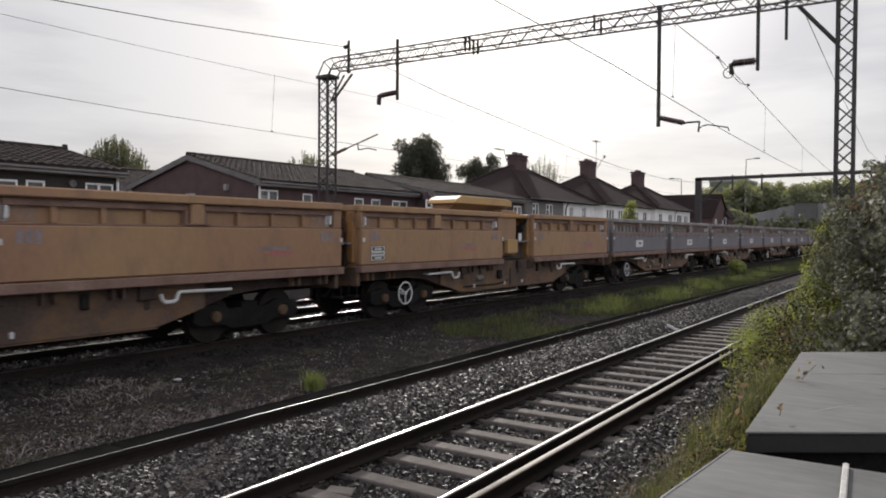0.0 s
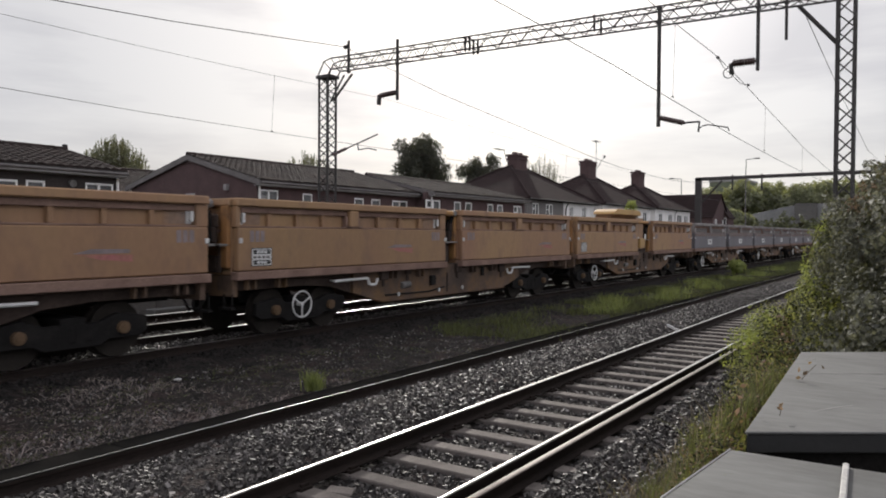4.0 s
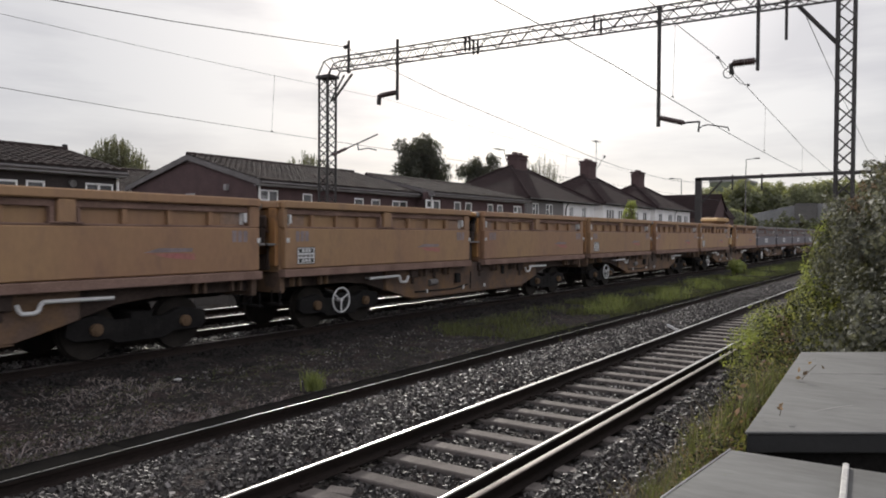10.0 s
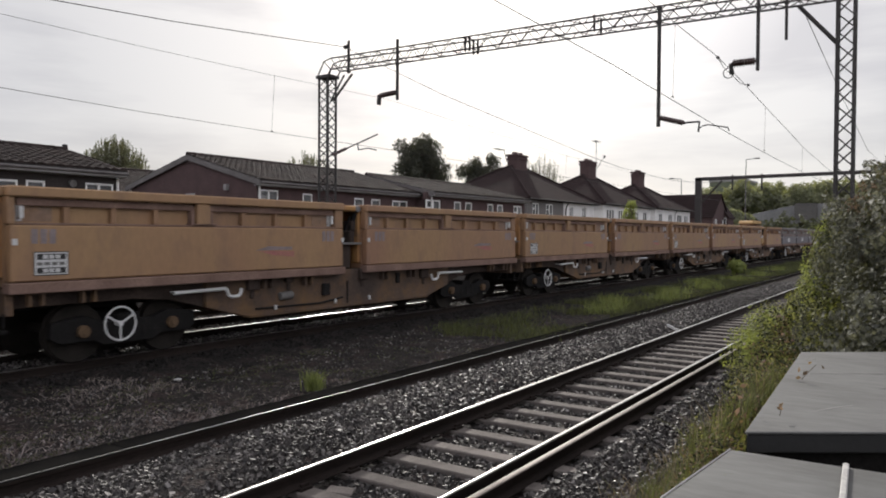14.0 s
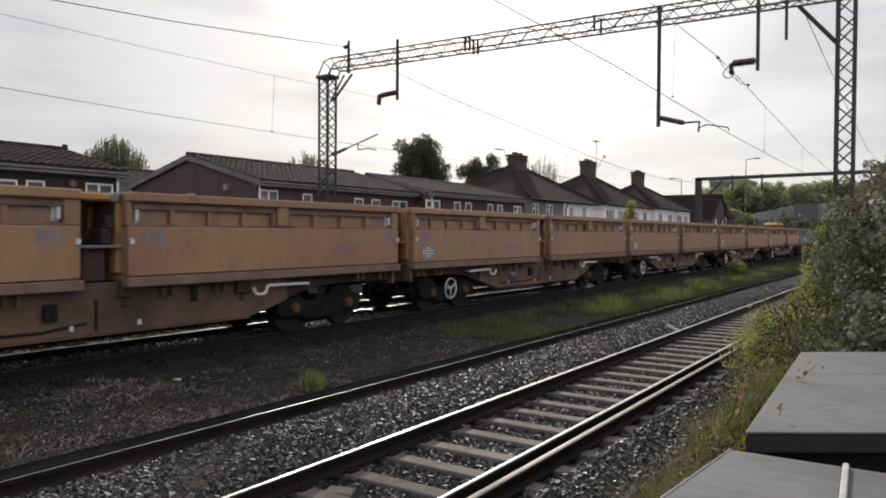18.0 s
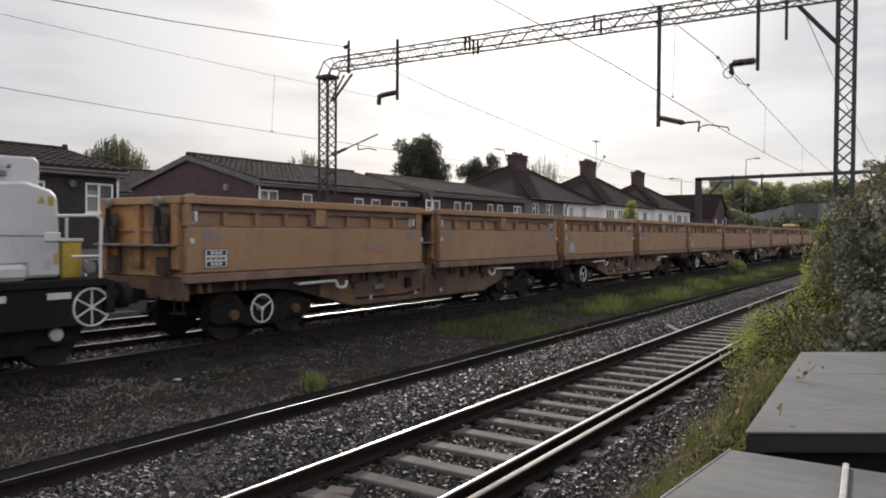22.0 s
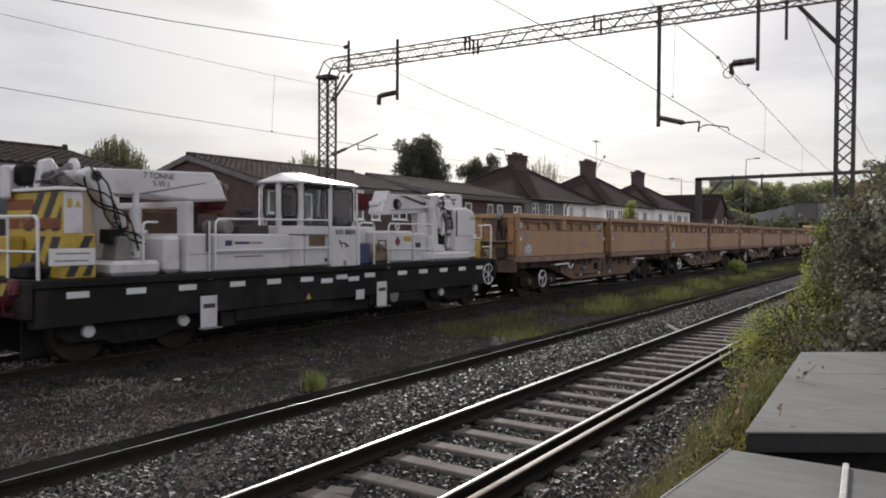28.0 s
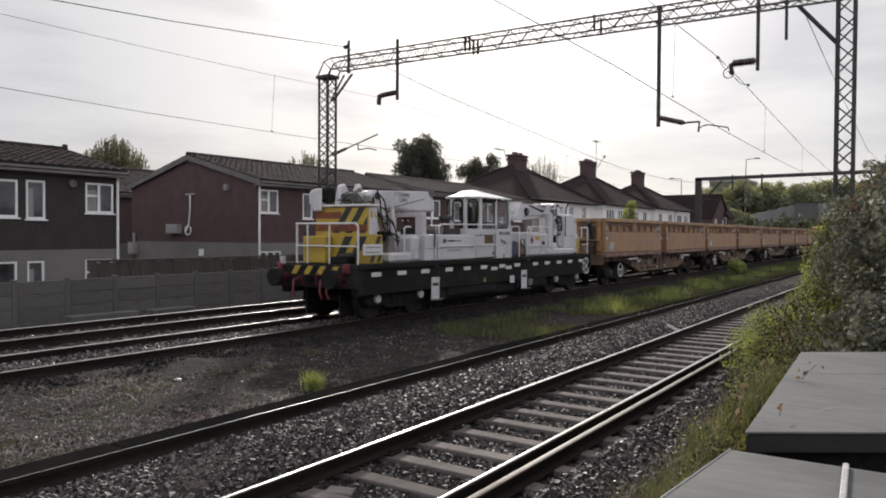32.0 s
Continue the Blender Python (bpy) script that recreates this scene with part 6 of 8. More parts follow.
def build_semi(label, yc, xf, width, depth, eave, ridge, wall_mat, chim, group_windows, r=1.3):
    """A rendered semi-detached pair under a hipped roof with a stack on its ridge."""
    t = thing("semi_detached_house", pose(0, yc, 0), label, "house", "houses behind the railway fence")
    y0, y1 = -width / 2, width / 2
    xb = xf - depth
    xm = (xf + xb) / 2
    holes = [w[:4] for w in group_windows]
    wall_with_holes(t, "front_wall", xf - 0.25, xf, y0, 0.0, GROUND_H, eave, [h for h in holes if h[1] <= 0], wall_mat[0])
    wall_with_holes(t, "front_wall", xf - 0.25, xf + 0.02, 0.0, y1, GROUND_H, eave, [h for h in holes if h[0] >= 0], wall_mat[1])
    part("end_wall", Geo().box(xb, xf - 0.25, y0, y0 + 0.25, GROUND_H, eave), wall_mat[0], t)
    part("end_wall", Geo().box(xb, xf - 0.25, y1 - 0.25, y1, GROUND_H, eave), wall_mat[1], t)
    part("back_wall", Geo().box(xb, xb + 0.25, y0 + 0.25, y1 - 0.25, GROUND_H, eave), wall_mat[0], t)
    for a, b, c, d, style in group_windows:
        window(t, xf - 0.03, a, b, c, d, style)
    o = 0.4
    for s in (1,):
        vs = [(xf + o, y0 - o, eave), (xf + o, y1 + o, eave), (xb - o, y1 + o, eave), (xb - o, y0 - o, eave), (xm, -max(r, 0.4), ridge), (xm, max(r, 0.4), ridge)]
        vs += [(x, y, z - 0.14) for x, y, z in vs[:4]]
        g = Geo().add(vs, [(0, 1, 5, 4), (1, 2, 5), (2, 3, 4, 5), (3, 0, 4), (0, 6, 7, 1), (1, 7, 8, 2), (2, 8, 9, 3), (3, 9, 6, 0), (6, 9, 8, 7)])
        rf = part("hipped_roof", g, ROOF_BROWN, t, "brown tiled hipped roof")
        # lapped courses on the slopes towards the line
        g = Geo()
        n = 22
        for i in range(n):
            f0, f1 = i / n, (i + 1) / n
            def at(f, lift, yy0, yy1, xa):
                return xa + (xm - xa) * f, yy0 + (-max(r, 0.4) - yy0) * f, yy1 + (max(r, 0.4) - yy1) * f, eave + (ridge - eave) * f + lift
            xa, a, b, z = at(f0, 0.04, y0 - o, y1 + o, xf + o)
            xc, c, d, z2 = at(f1, 0.015, y0 - o, y1 + o, xf + o)
            g.add([(xa, a, z), (xa, b, z), (xc, d, z2), (xc, c, z2), (xa, a, z - 0.05), (xa, b, z - 0.05)], [(0, 1, 2, 3), (0, 4, 5, 1)])
            ya, yb = (y0 - o) + (-max(r, 0.4) - (y0 - o)) * f0, (y0 - o) + (-max(r, 0.4) - (y0 - o)) * f1
            x1, x2 = (xf + o) + (xm - xf - o) * f0, (xf + o) + (xm - xf - o) * f1
            x3, x4 = (xb - o) + (xm - xb + o) * f0, (xb - o) + (xm - xb + o) * f1
            g.add([(x1, ya, z), (x3, ya, z), (x4, yb, z2), (x2, yb, z2), (x1, ya, z - 0.05), (x3, ya, z - 0.05)], [(0, 1, 2, 3), (0, 4, 5, 1)])
        ob = new("tile_coursing", raw_mesh("tile_coursing", g.v, g.f, ROOF_BROWN))
        ob.parent = rf
        tagged(ob, kind="stuff")
        g = Geo()
        for xe in (xf + o, xb - o):
            g.tube((xe, y0 - o, eave + 0.05), (xm, -max(r, 0.4), ridge + 0.07), 0.1, 6).tube((xe, y1 + o, eave + 0.05), (xm, max(r, 0.4), ridge + 0.07), 0.1, 6)
        g.tube((xm, -max(r, 0.4), ridge + 0.05), (xm, max(r, 0.4), ridge + 0.05), 0.11, 6)
        part("hip_capping", g, ROOF_BROWN, rf)
        part("gutter", Geo().tube((xf + o + 0.05, y0 - o, eave - 0.06), (xf + o + 0.05, y1 + o, eave - 0.06), 0.06, 8), DARK_STEEL, rf)
    cw, cd, ch = chim
    g = Geo().box(xm - cd / 2, xm + cd / 2, -cw / 2, cw / 2, ridge - 0.9, ridge + ch)
    st = part("chimney", g, BRICK_MAT, t, "dark brick chimney stack", bevel=0.02)
    part("chimney_band", Geo().box(xm - cd / 2 - 0.08, xm + cd / 2 + 0.08, -cw / 2 - 0.08, cw / 2 + 0.08, ridge + ch - 0.45, ridge + ch - 0.30), BRICK_MAT, st, bevel=0.01)
    part("chimney_cap", Geo().box(xm - cd / 2 - 0.1, xm + cd / 2 + 0.1, -cw / 2 - 0.1, cw / 2 + 0.1, ridge + ch - 0.16, ridge + ch + 0.01), BRICK_MAT, st, bevel=0.02)
    for k in range(4):
        yy = -cw / 2 + cw * (k + 0.5) / 4
        part("chimney_pot", Geo().tube((xm, yy, ridge + ch), (xm, yy, ridge + ch + 0.22 + 0.05 * (k % 2)), 0.13, 10, 0.1), BRICK_MAT, st)
    part("downpipe", Geo().pipe([(xf + 0.35, 0.3, eave - 0.1), (xf + 0.1, 0.3, eave - 0.6), (xf + 0.08, 0.3, GROUND_H)], 0.05, 8), DARK_STEEL, t, "dark downpipe")
    return t


def build_houses():
    XF = -23.5
    # end house nearest the camera
    ws = [(10.25, 11.46, 2.66, 3.82, "split", True), (11.70, 12.30, 2.62, 3.84, "one", True), (13.62, 14.62, 2.86, 3.87, "split", True),
          (10.25, 11.43, 0.0, 1.31, "split", True), (11.72, 12.26, 0.1, 1.31, "one", True), (13.59, 14.6, 0.3, 1.31, "split", False), (5.0, 6.4, 2.62, 3.86, "split", True), (5.0, 6.4, 0.0, 1.3, "split", True)]
    h = build_terrace("dark grey-brown brick terrace house with white windows and pale block base", 0.0, 14.83, XF, 6.4, 4.31, 5.12, 1.65, ws, [14.74], verge_out=0.08, brick=BRICK_GREY)
    part("round_vent", Geo().tube((XF, 13.15, 3.80), (XF + 0.12, 13.15, 3.80), 0.13, 14), GALV, h, "round wall vent", bevel=0.02)
    part("vent_pipe", Geo().tube((XF - 3.2, 14.7, 5.0), (XF - 3.2, 14.7, 5.44), 0.09, 10), DARK_STEEL, h)
    part("gable_vent", Geo().box(XF - 0.9, XF - 0.7, 14.83, 14.90, 3.3, 3.75), FASCIA, h)
    # second row
    ws = [(21.2, 22.24, 3.06, 4.05, "split", True), (23.7, 24.31, 2.86, 4.0, "one", False), (27.2, 27.9, 2.9, 3.95, "one", False), (28.5, 29.2, 2.9, 3.95, "one", False), (30.2, 31.5, 2.95, 3.95, "split", False),
          (21.2, 22.4, 0.2, 1.45, "three", False), (27.2, 29.2, 0.1, 1.45, "three", False)]
    h = build_terrace("dark brick gabled terrace row with white windows", 21.0, 32.2, XF, 8.7, 4.42, 5.60, 1.80, ws, [21.12], verge_out=0.12)
    part("wall_box", Geo().box(-29.2, -28.4, 20.72, 21.0, 2.18, 2.60), FASCIA, h, "pale metal box on the gable", bevel=0.01)
    part("cable", Geo().pipe([(-27.76, 20.96, 3.92), (-27.76, 20.96, 3.2), (-27.85, 20.96, 2.6), (-28.05, 20.95, 2.3)], 0.035, 6).ring((-27.9, 20.95, 2.32), (0, 1, 0), 0.2, 0.03, 18, 6), UPVC, h, "white cable with a coil")
    part("cable_bracket", Geo().box(-28.05, -27.45, 20.93, 21.0, 3.90, 3.97), FASCIA, h)
    part("small_window", Geo().box(-27.15, -26.85, 20.95, 21.0, 1.2, 1.5), UPVC, h, "small white vent window")
    part("security_lamp", Geo().box(-25.38, -25.2, 20.85, 21.0, 4.05, 4.3), FASCIA, h)
    part("camera_post", Geo().pipe([(-31.9, 20.9, 1.2), (-31.9, 20.9, 2.2)], 0.06, 8).box(-32.1, -31.7, 20.7, 21.0, 1.2, 1.75), FASCIA, h)
    # third row, standing a little forward
    XG = -22.6
    ws = [(32.0, 33.3, 3.05, 4.05, "split", False), (34.7, 35.4, 2.95, 4.05, "one", False), (35.9, 36.6, 2.95, 4.05, "one", False), (38.4, 39.1, 2.95, 4.05, "one", False), (39.6, 40.3, 2.95, 4.05, "one", False), (41.7, 42.8, 3.05, 4.05, "split", False)]
    build_terrace("dark brick terrace row standing forward of its neighbours", 31.8 + 0.5, 43.2, XG, 8.7, 4.45, 5.45, 1.85, ws, [32.4], verge_out=0.1)
    # a row further back, seen between the gables
    build_terrace("dark brick terrace row standing further back", 6.0, 46.0, -37.0, 8.0, 4.4, 5.9, 1.6, [(22.0, 23.2, 2.7, 3.8, "split", False), (27.0, 28.2, 2.7, 3.8, "split", False)], [21.0])
    # houses with rendered fronts, in pairs about their chimneys
    W = lambda y, n=1.3: (y - n / 2, y + n / 2, 2.95, 4.6, "split" if n < 1.5 else "three")
    build_semi("semi-detached pair, half grey and half white, under a hipped roof", 55.6, -25.5, 12.8, 8.6, 4.95, 7.9, (RENDER_GREY, RENDER_WHITE), (1.9, 0.9, 1.05), [W(-5.0, 1.0), W(-2.6, 1.2), W(1.6, 0.8), W(4.3, 0.9)])
    build_semi("white rendered semi-detached pair with a brown hipped roof", 70.9, -25.5, 13.4, 8.6, 5.1, 8.2, (RENDER_WHITE, RENDER_WHITE), (2.0, 0.95, 1.5), [W(-4.8, 2.0), W(-1.8, 1.9), W(2.6, 0.9), W(5.0, 1.2)])
    build_semi("white rendered semi-detached pair with a dark hipped roof", 86.0, -25.5, 13.4, 8.6, 5.2, 8.1, (RENDER_WHITE, RENDER_WHITE), (2.0, 0.95, 1.6), [W(-4.8, 1.2), W(-1.2, 1.6), W(2.4, 2.0), W(5.2, 1.7)])
    t = thing("brick_house", pose(0, 98.0, 0), "long dark brick house with a plain brown tiled roof", "house", "houses behind the railway fence")
    wall_with_holes(t, "front_wall", -24.25, -24.0, 0.0, 8.0, GROUND_H, 4.75, [(1.0, 2.2, 3.0, 4.3), (5.0, 6.2, 3.0, 4.3)], BRICK_MAT)
    for a in (1.0, 5.0):
        window(t, -24.03, a, a + 1.2, 3.0, 4.3, "split")
    for yy in (0.0, 7.75):
        part("side_wall", Geo().box(-36.0, -24.25, yy, yy + 0.25, GROUND_H, 4.75), BRICK_MAT, t)
    part("gable", Geo().prism([(0.0, 4.75), (8.0, 4.75), (4.0, 7.5)], "x", -24.25, -24.0), BRICK_MAT, t, "dark brick gable")
    part("back_wall", Geo().box(-36.0, -35.75, 0.25, 7.75, GROUND_H, 7.0), BRICK_MAT, t)
    for lo, hi in ((-0.4, 4.0), (8.4, 4.0)):
        rf = part("roof_slope", Geo().prism([(lo, 4.60), (hi, 7.62), (hi, 7.50), (lo, 4.48)], "x", -36.3, -23.8), ROOF_BROWN, t, "brown tiled slope")
        for k in range(12):
            f = (k + 0.5) / 12
            part("tile_course", Geo().box(-36.3, -23.8, *sorted((lo + (hi - lo) * f, lo + (hi - lo) * (f + 0.03))), 4.6 + 3.02 * f, 4.66 + 3.02 * (f + 0.03)), ROOF_BROWN, rf)
    part("ridge_capping", Geo().tube((-36.3, 4.0, 7.62), (-23.8, 4.0, 7.62), 0.12, 8), ROOF_BROWN, t)
    for base, tip, side in (((-29.36, 71.95, 9.3), (-29.36, 71.95, 11.84), 0.0), ((-30.25, 54.6, 8.3), (-30.25, 54.05, 9.25), -0.8), ((-29.4, 72.2, 9.0), (-29.0, 73.2, 10.35), 0.0)):
        t = thing("tv_aerial", pose(*base), "thin metal rooftop television aerial", "aerial", "rooftop aerials")
        top = Vector(tip) - Vector(base)
        part("mast", Geo().tube((0, 0, 0), top, 0.03, 6), DARK_STEEL, t)
        if base[1] > 72:
            part("dish", Geo().tube(top, top + Vector((0.12, 0.06, 0.06)), 0.22, 12, 0.05), DARK_STEEL, t)
            continue
        part("boom", Geo().tube(top + Vector((0, side - 0.8, 0)), top + Vector((0, side + 0.8, 0)), 0.02, 6), DARK_STEEL, t)
        for k in range(8):
            yy = side - 0.75 + k * 0.21
            part("element", Geo().tube(top + Vector((-0.3, yy, 0)), top + Vector((0.3, yy, 0)), 0.012, 5), DARK_STEEL, t)
    # gabled bay on the brick house
    t = thing("gabled_bay", pose(0, 104, 0), "small brick bay with a tiled gable and white windows", "house bay")
    part("wall", Geo().prism([(-25.4, -0.75), (-23.5, -0.75), (-23.5, 4.7), (-24.45, 6.1), (-25.4, 4.7)], "y", 0.0, 3.4), BRICK_MAT, t)
    for s in (-1, 1):
        part("roof", Geo().prism([(-24.45, 6.24), (-24.45, 6.12), (-24.45 + s * 1.15, 4.45), (-24.45 + s * 1.2, 4.53)], "y", -0.2, 3.5), ROOF_BROWN, t)
    for x in (-25.15, -24.3):
        f = part("window_frame", Geo().box(x, x + 0.62, -0.05, -0.001, 3.3, 4.6), UPVC, t, "white window frame")
        part("pane", Geo().box(x + 0.07, x + 0.55, -0.06, -0.051, 3.4, 4.5), PANE, f)


def build_fence():
    t = thing("concrete_fence", pose(-17.5, 0, 0), "low grey concrete post and panel fence beside the railway", "fence", kind="structure")
    post = panel = None
    step = 1.24
    y = 8.43 - 12 * step
    k = 0
    while y < 84:
        m = pose(0, y, 0)
        if post is None:
            post = part("post", Geo().prism([(-0.06, -0.06), (0.06, -0.06), (0.06, 0.06), (-0.06, 0.06)], "z", -0.3, 1.12), FENCE_CONC, t, bevel=0.012, at=m)
            panel = part("panel", Geo().box(-0.025, 0.025, 0.05, step - 0.05, 0, 0.312), FENCE_CONC, t, bevel=0.012, at=pose(0, y, -0.2))
        else:
            again(post, m, t)
        for r in range(4):
            if k or r:
                again(panel, pose(random.uniform(-0.006, 0.006), y, -0.2 + r * 0.318, 0, 0, 0), t)
        y += step
        k += 1
    t = thing("garden_fence", pose(-18.2, 0, 0), "dark weathered timber garden fence behind the concrete one", "fence", kind="structure")
    board = rail = None
    y = 10.65
    while y < 60:
        z = 1.42 + random.uniform(-0.01, 0.02)
        if board is None:
            board = part("board", Geo().box(-0.012, 0.012, 0.0, 0.145, -0.65, 0.0), TIMBER, t, at=pose(0, y, z))
        else:
            again(board, pose(random.uniform(-0.006, 0.006), y, z, 0, 0, 0), t)
        y += 0.15
    part("capping", Geo().box(-0.05, 0.05, 10.6, 60, 1.44, 1.50), TIMBER, t, bevel=0.008)
    s = thing("concrete_slab", pose(-17.0, 10.15, 0.06), "pale concrete slab lying by the fence", "slab")
    part("slab", Geo().box(-0.2, 0.2, -0.75, 1.0, 0.0, 0.17), CONCRETE, s, bevel=0.015)
    s = thing("concrete_slab", pose(-17.0, 12.0, 0.06), "pale concrete slab lying by the fence", "slab")
    part("slab", Geo().box(-0.2, 0.2, -0.4, 0.9, 0.0, 0.15), CONCRETE, s, bevel=0.015)


TIMBER = mat("weathered_timber", (0.085, 0.072, 0.066), (0.055, 0.047, 0.043), 2, 30, 0.9, bump=0.4, rand=0.15, stretch=(6, 6, 1))
build_houses()
build_fence()
# ---- overhead line ----
def lattice(g, a, b, w, d, bays, r=0.022):
    """Four corner angles and zigzag lacing between a and b; w and d across."""
    a, b = Vector(a), Vector(b)
    ax = (b - a).normalized()
    u = Vector((0, 1, 0))
    v = ax.cross(u).normalized()
    cs = [u * (d / 2) * i + v * (w / 2) * j for i, j in ((-1, -1), (1, -1), (1, 1), (-1, 1))]
    for c in cs:
        g.tube(a + c, b + c, r * 1.5, 4)
    for k in range(bays):
        p, q = a + (b - a) * (k / bays), a + (b - a) * ((k + 1) / bays)
        for i in range(4):
            c1, c2 = cs[i], cs[(i + 1) % 4]
            if k % 2:
                c1, c2 = c2, c1
            g.tube(p + c1, q + c2, r * 0.75, 4)
    return g


def insulator(parent, a, b, n=8, r=0.10):
    a, b = Vector(a), Vector(b)
    g = Geo().tube(a, b, r * 0.74, 10).tube(a - (b - a) * 0.09, b + (b - a) * 0.09, 0.028, 8)
    for k in range(n):
        p = a + (b - a) * ((k + 0.5) / n)
        q = p + (b - a).normalized() * 0.025
        g.tube(p, q, r, 12, r * 0.5)
    return part("insulator", g, PORCELAIN, parent, "dark ribbed insulator")


def build_gantry():
    GY = 18.5
    t = thing("overhead_line_gantry", pose(0.06, GY, -0.06), "lattice steel portal carrying the overhead wires", "gantry", kind="")
    part("mast", lattice(Geo(), (-17.25, 0, -0.3), (-17.25, 0, 7.55), 0.395, 0.395, 26, 0.026), DARK_STEEL, t, "lattice steel mast")
    part("mast", lattice(Geo(), (-1.785, 0, -0.2), (-1.785, 0, 7.85), 0.335, 0.36, 24, 0.026), DARK_STEEL, t, "lattice steel mast")
    part("mast_cap", Geo().box(-17.55, -16.95, -0.25, 0.25, 7.5, 7.6), DARK_STEEL, t)
    part("beam", lattice(Geo(), (-16.9, 0, 7.93), (-1.3, 0, 7.76), 0.36, 0.46, 46, 0.018), DARK_STEEL, t, "lattice steel cross beam")
    g = Geo()
    for yy in (-0.23, 0.23):
        g.pipe([(-16.9, yy, 8.11), (-17.2, yy, 8.04), (-17.48, yy, 7.58)], 0.022, 4).pipe([(-16.9, yy, 7.75), (-17.0, yy, 7.60)], 0.022, 4)
        g.tube((-17.2, yy, 8.04), (-16.9, yy, 7.75), 0.016, 4)
    part("beam_end", g, DARK_STEEL, t)
    for x in (-11.6, -11.45, -7.6):
        for yy in (-0.23, 0.23):
            part("beam_splice", Geo().box(x - 0.02, x + 0.02, yy - 0.03, yy + 0.03, 7.62, 8.06), DARK_STEEL, t)
    part("knee_brace", Geo().tube((-16.98, 0, 6.75), (-16.15, 0, 7.55), 0.04, 6), DARK_STEEL, t)
    part("knee_brace", Geo().tube((-17.1, 0, 6.75), (-16.5, 0, 7.55), 0.03, 6), DARK_STEEL, t)
    part("knee_brace", Geo().tube((-1.95, 0, 6.55), (-2.75, 0, 7.52), 0.05, 6), DARK_STEEL, t)
    def drop(x, z0, z1, r):
        return part("drop_post", Geo().box(x - r - 0.02, x + r + 0.02, -0.345, -0.245, 7.53, 7.60).box(x - r - 0.02, x + r + 0.02, -0.345, -0.245, 7.88, 7.94).box(x - r, x + r, -0.325, -0.265, z0, z1), DARK_STEEL, t, bevel=0.008)
    d = drop(-16.05, 7.5, 8.56, 0.04)
    part("wire_clip", Geo().tube((-16.22, -0.3, 8.36), (-16.08, -0.3, 8.38), 0.07, 8), DARK_STEEL, d)
    d = drop(-14.05, 6.44, 8.32, 0.045)
    insulator(d, (-14.1, -0.3, 6.68), (-14.72, -0.3, 6.64), 8, 0.085)
    part("wire_clamp", Geo().tube((-14.76, -0.3, 6.66), (-14.78, -0.3, 6.36), 0.07, 8), DARK_STEEL, d)
    d = drop(-5.86, 4.98, 7.98, 0.043)
    insulator(d, (-5.82, -0.3, 5.20), (-5.24, -0.3, 5.03), 9, 0.075)
    part("registration_arm", Geo().pipe([(-5.24, -0.3, 5.03), (-4.86, -0.3, 5.03), (-4.88, -0.3, 4.78)], 0.022, 6).pipe([(-4.9, -0.3, 4.84), (-4.78, -0.3, 4.92), (-4.66, -0.3, 4.94), (-4.2, -0.3, 4.84), (-4.17, -0.3, 4.76)], 0.014, 6), DARK_STEEL, d, "thin curved registration arm")
    d = drop(-3.56, 6.1, 7.95, 0.037)
    insulator(d, (-3.62, -0.3, 6.33), (-4.1, -0.3, 6.33), 8)
    part("wire_clamp", Geo().tube((-4.15, -0.3, 6.33), (-4.13, -0.3, 6.08), 0.05, 8).ring((-4.2, -0.3, 6.12), (0, 1, 0), 0.12, 0.012, 14, 5), DARK_STEEL, d)
    part("jumper", Geo().pipe([(-4.05, -1.95, 6.13), (-4.1, -1.2, 6.06), (-4.14, -0.3, 6.08), (-4.08, 0.4, 5.98), (-4.0, 0.9, 6.02)], 0.008, 5).tube((-4.05, -2.0, 6.13), (-4.05, -1.9, 6.13), 0.03, 6).tube((-4.0, 0.85, 6.02), (-4.0, 0.95, 6.02), 0.03, 6), DARK_STEEL, d, "thin jumper cable with clamps")
    drop(-2.96, 6.72, 7.95, 0.03)
    # cantilever on the far mast
    c = part("cantilever", Geo().tube((-16.9, -0.2, 4.88), (-14.9, -0.2, 5.45), 0.022, 6).pipe([(-15.75, -0.2, 5.2), (-15.7, -0.2, 5.0), (-15.3, -0.2, 5.03), (-14.95, -0.2, 4.95)], 0.018, 6), DARK_STEEL, t, "slanted cantilever arm")
    insulator(c, (-16.8, -0.2, 4.91), (-16.25, -0.2, 5.07), 6, 0.06)
    # next portal along the line
    t = thing("overhead_line_gantry", pose(0, 65, 0), "plain steel box portal further along the line", "gantry")
    part("mast", Geo().box(-17.4, -16.9, -0.2, 0.2, -0.3, 7.15), DARK_STEEL, t, bevel=0.01)
    part("mast", Geo().box(-1.6, -1.2, -0.2, 0.2, -0.3, 7.4), DARK_STEEL, t, bevel=0.01)
    part("beam", Geo().prism([(-17.3, 6.90), (-1.3, 7.04), (-1.3, 7.30), (-17.4, 7.18)], "y", -0.2, 0.2), DARK_STEEL, t, bevel=0.01)
    part("knee_brace", Geo().tube((-16.9, 0, 5.0), (-15.2, 0, 6.85), 0.09, 6), DARK_STEEL, t)
    for x in (-14.3, -12.0, -4.2):
        part("drop_post", Geo().box(x - 0.06, x + 0.06, -0.3, -0.2, 6.0, 7.3), DARK_STEEL, t)


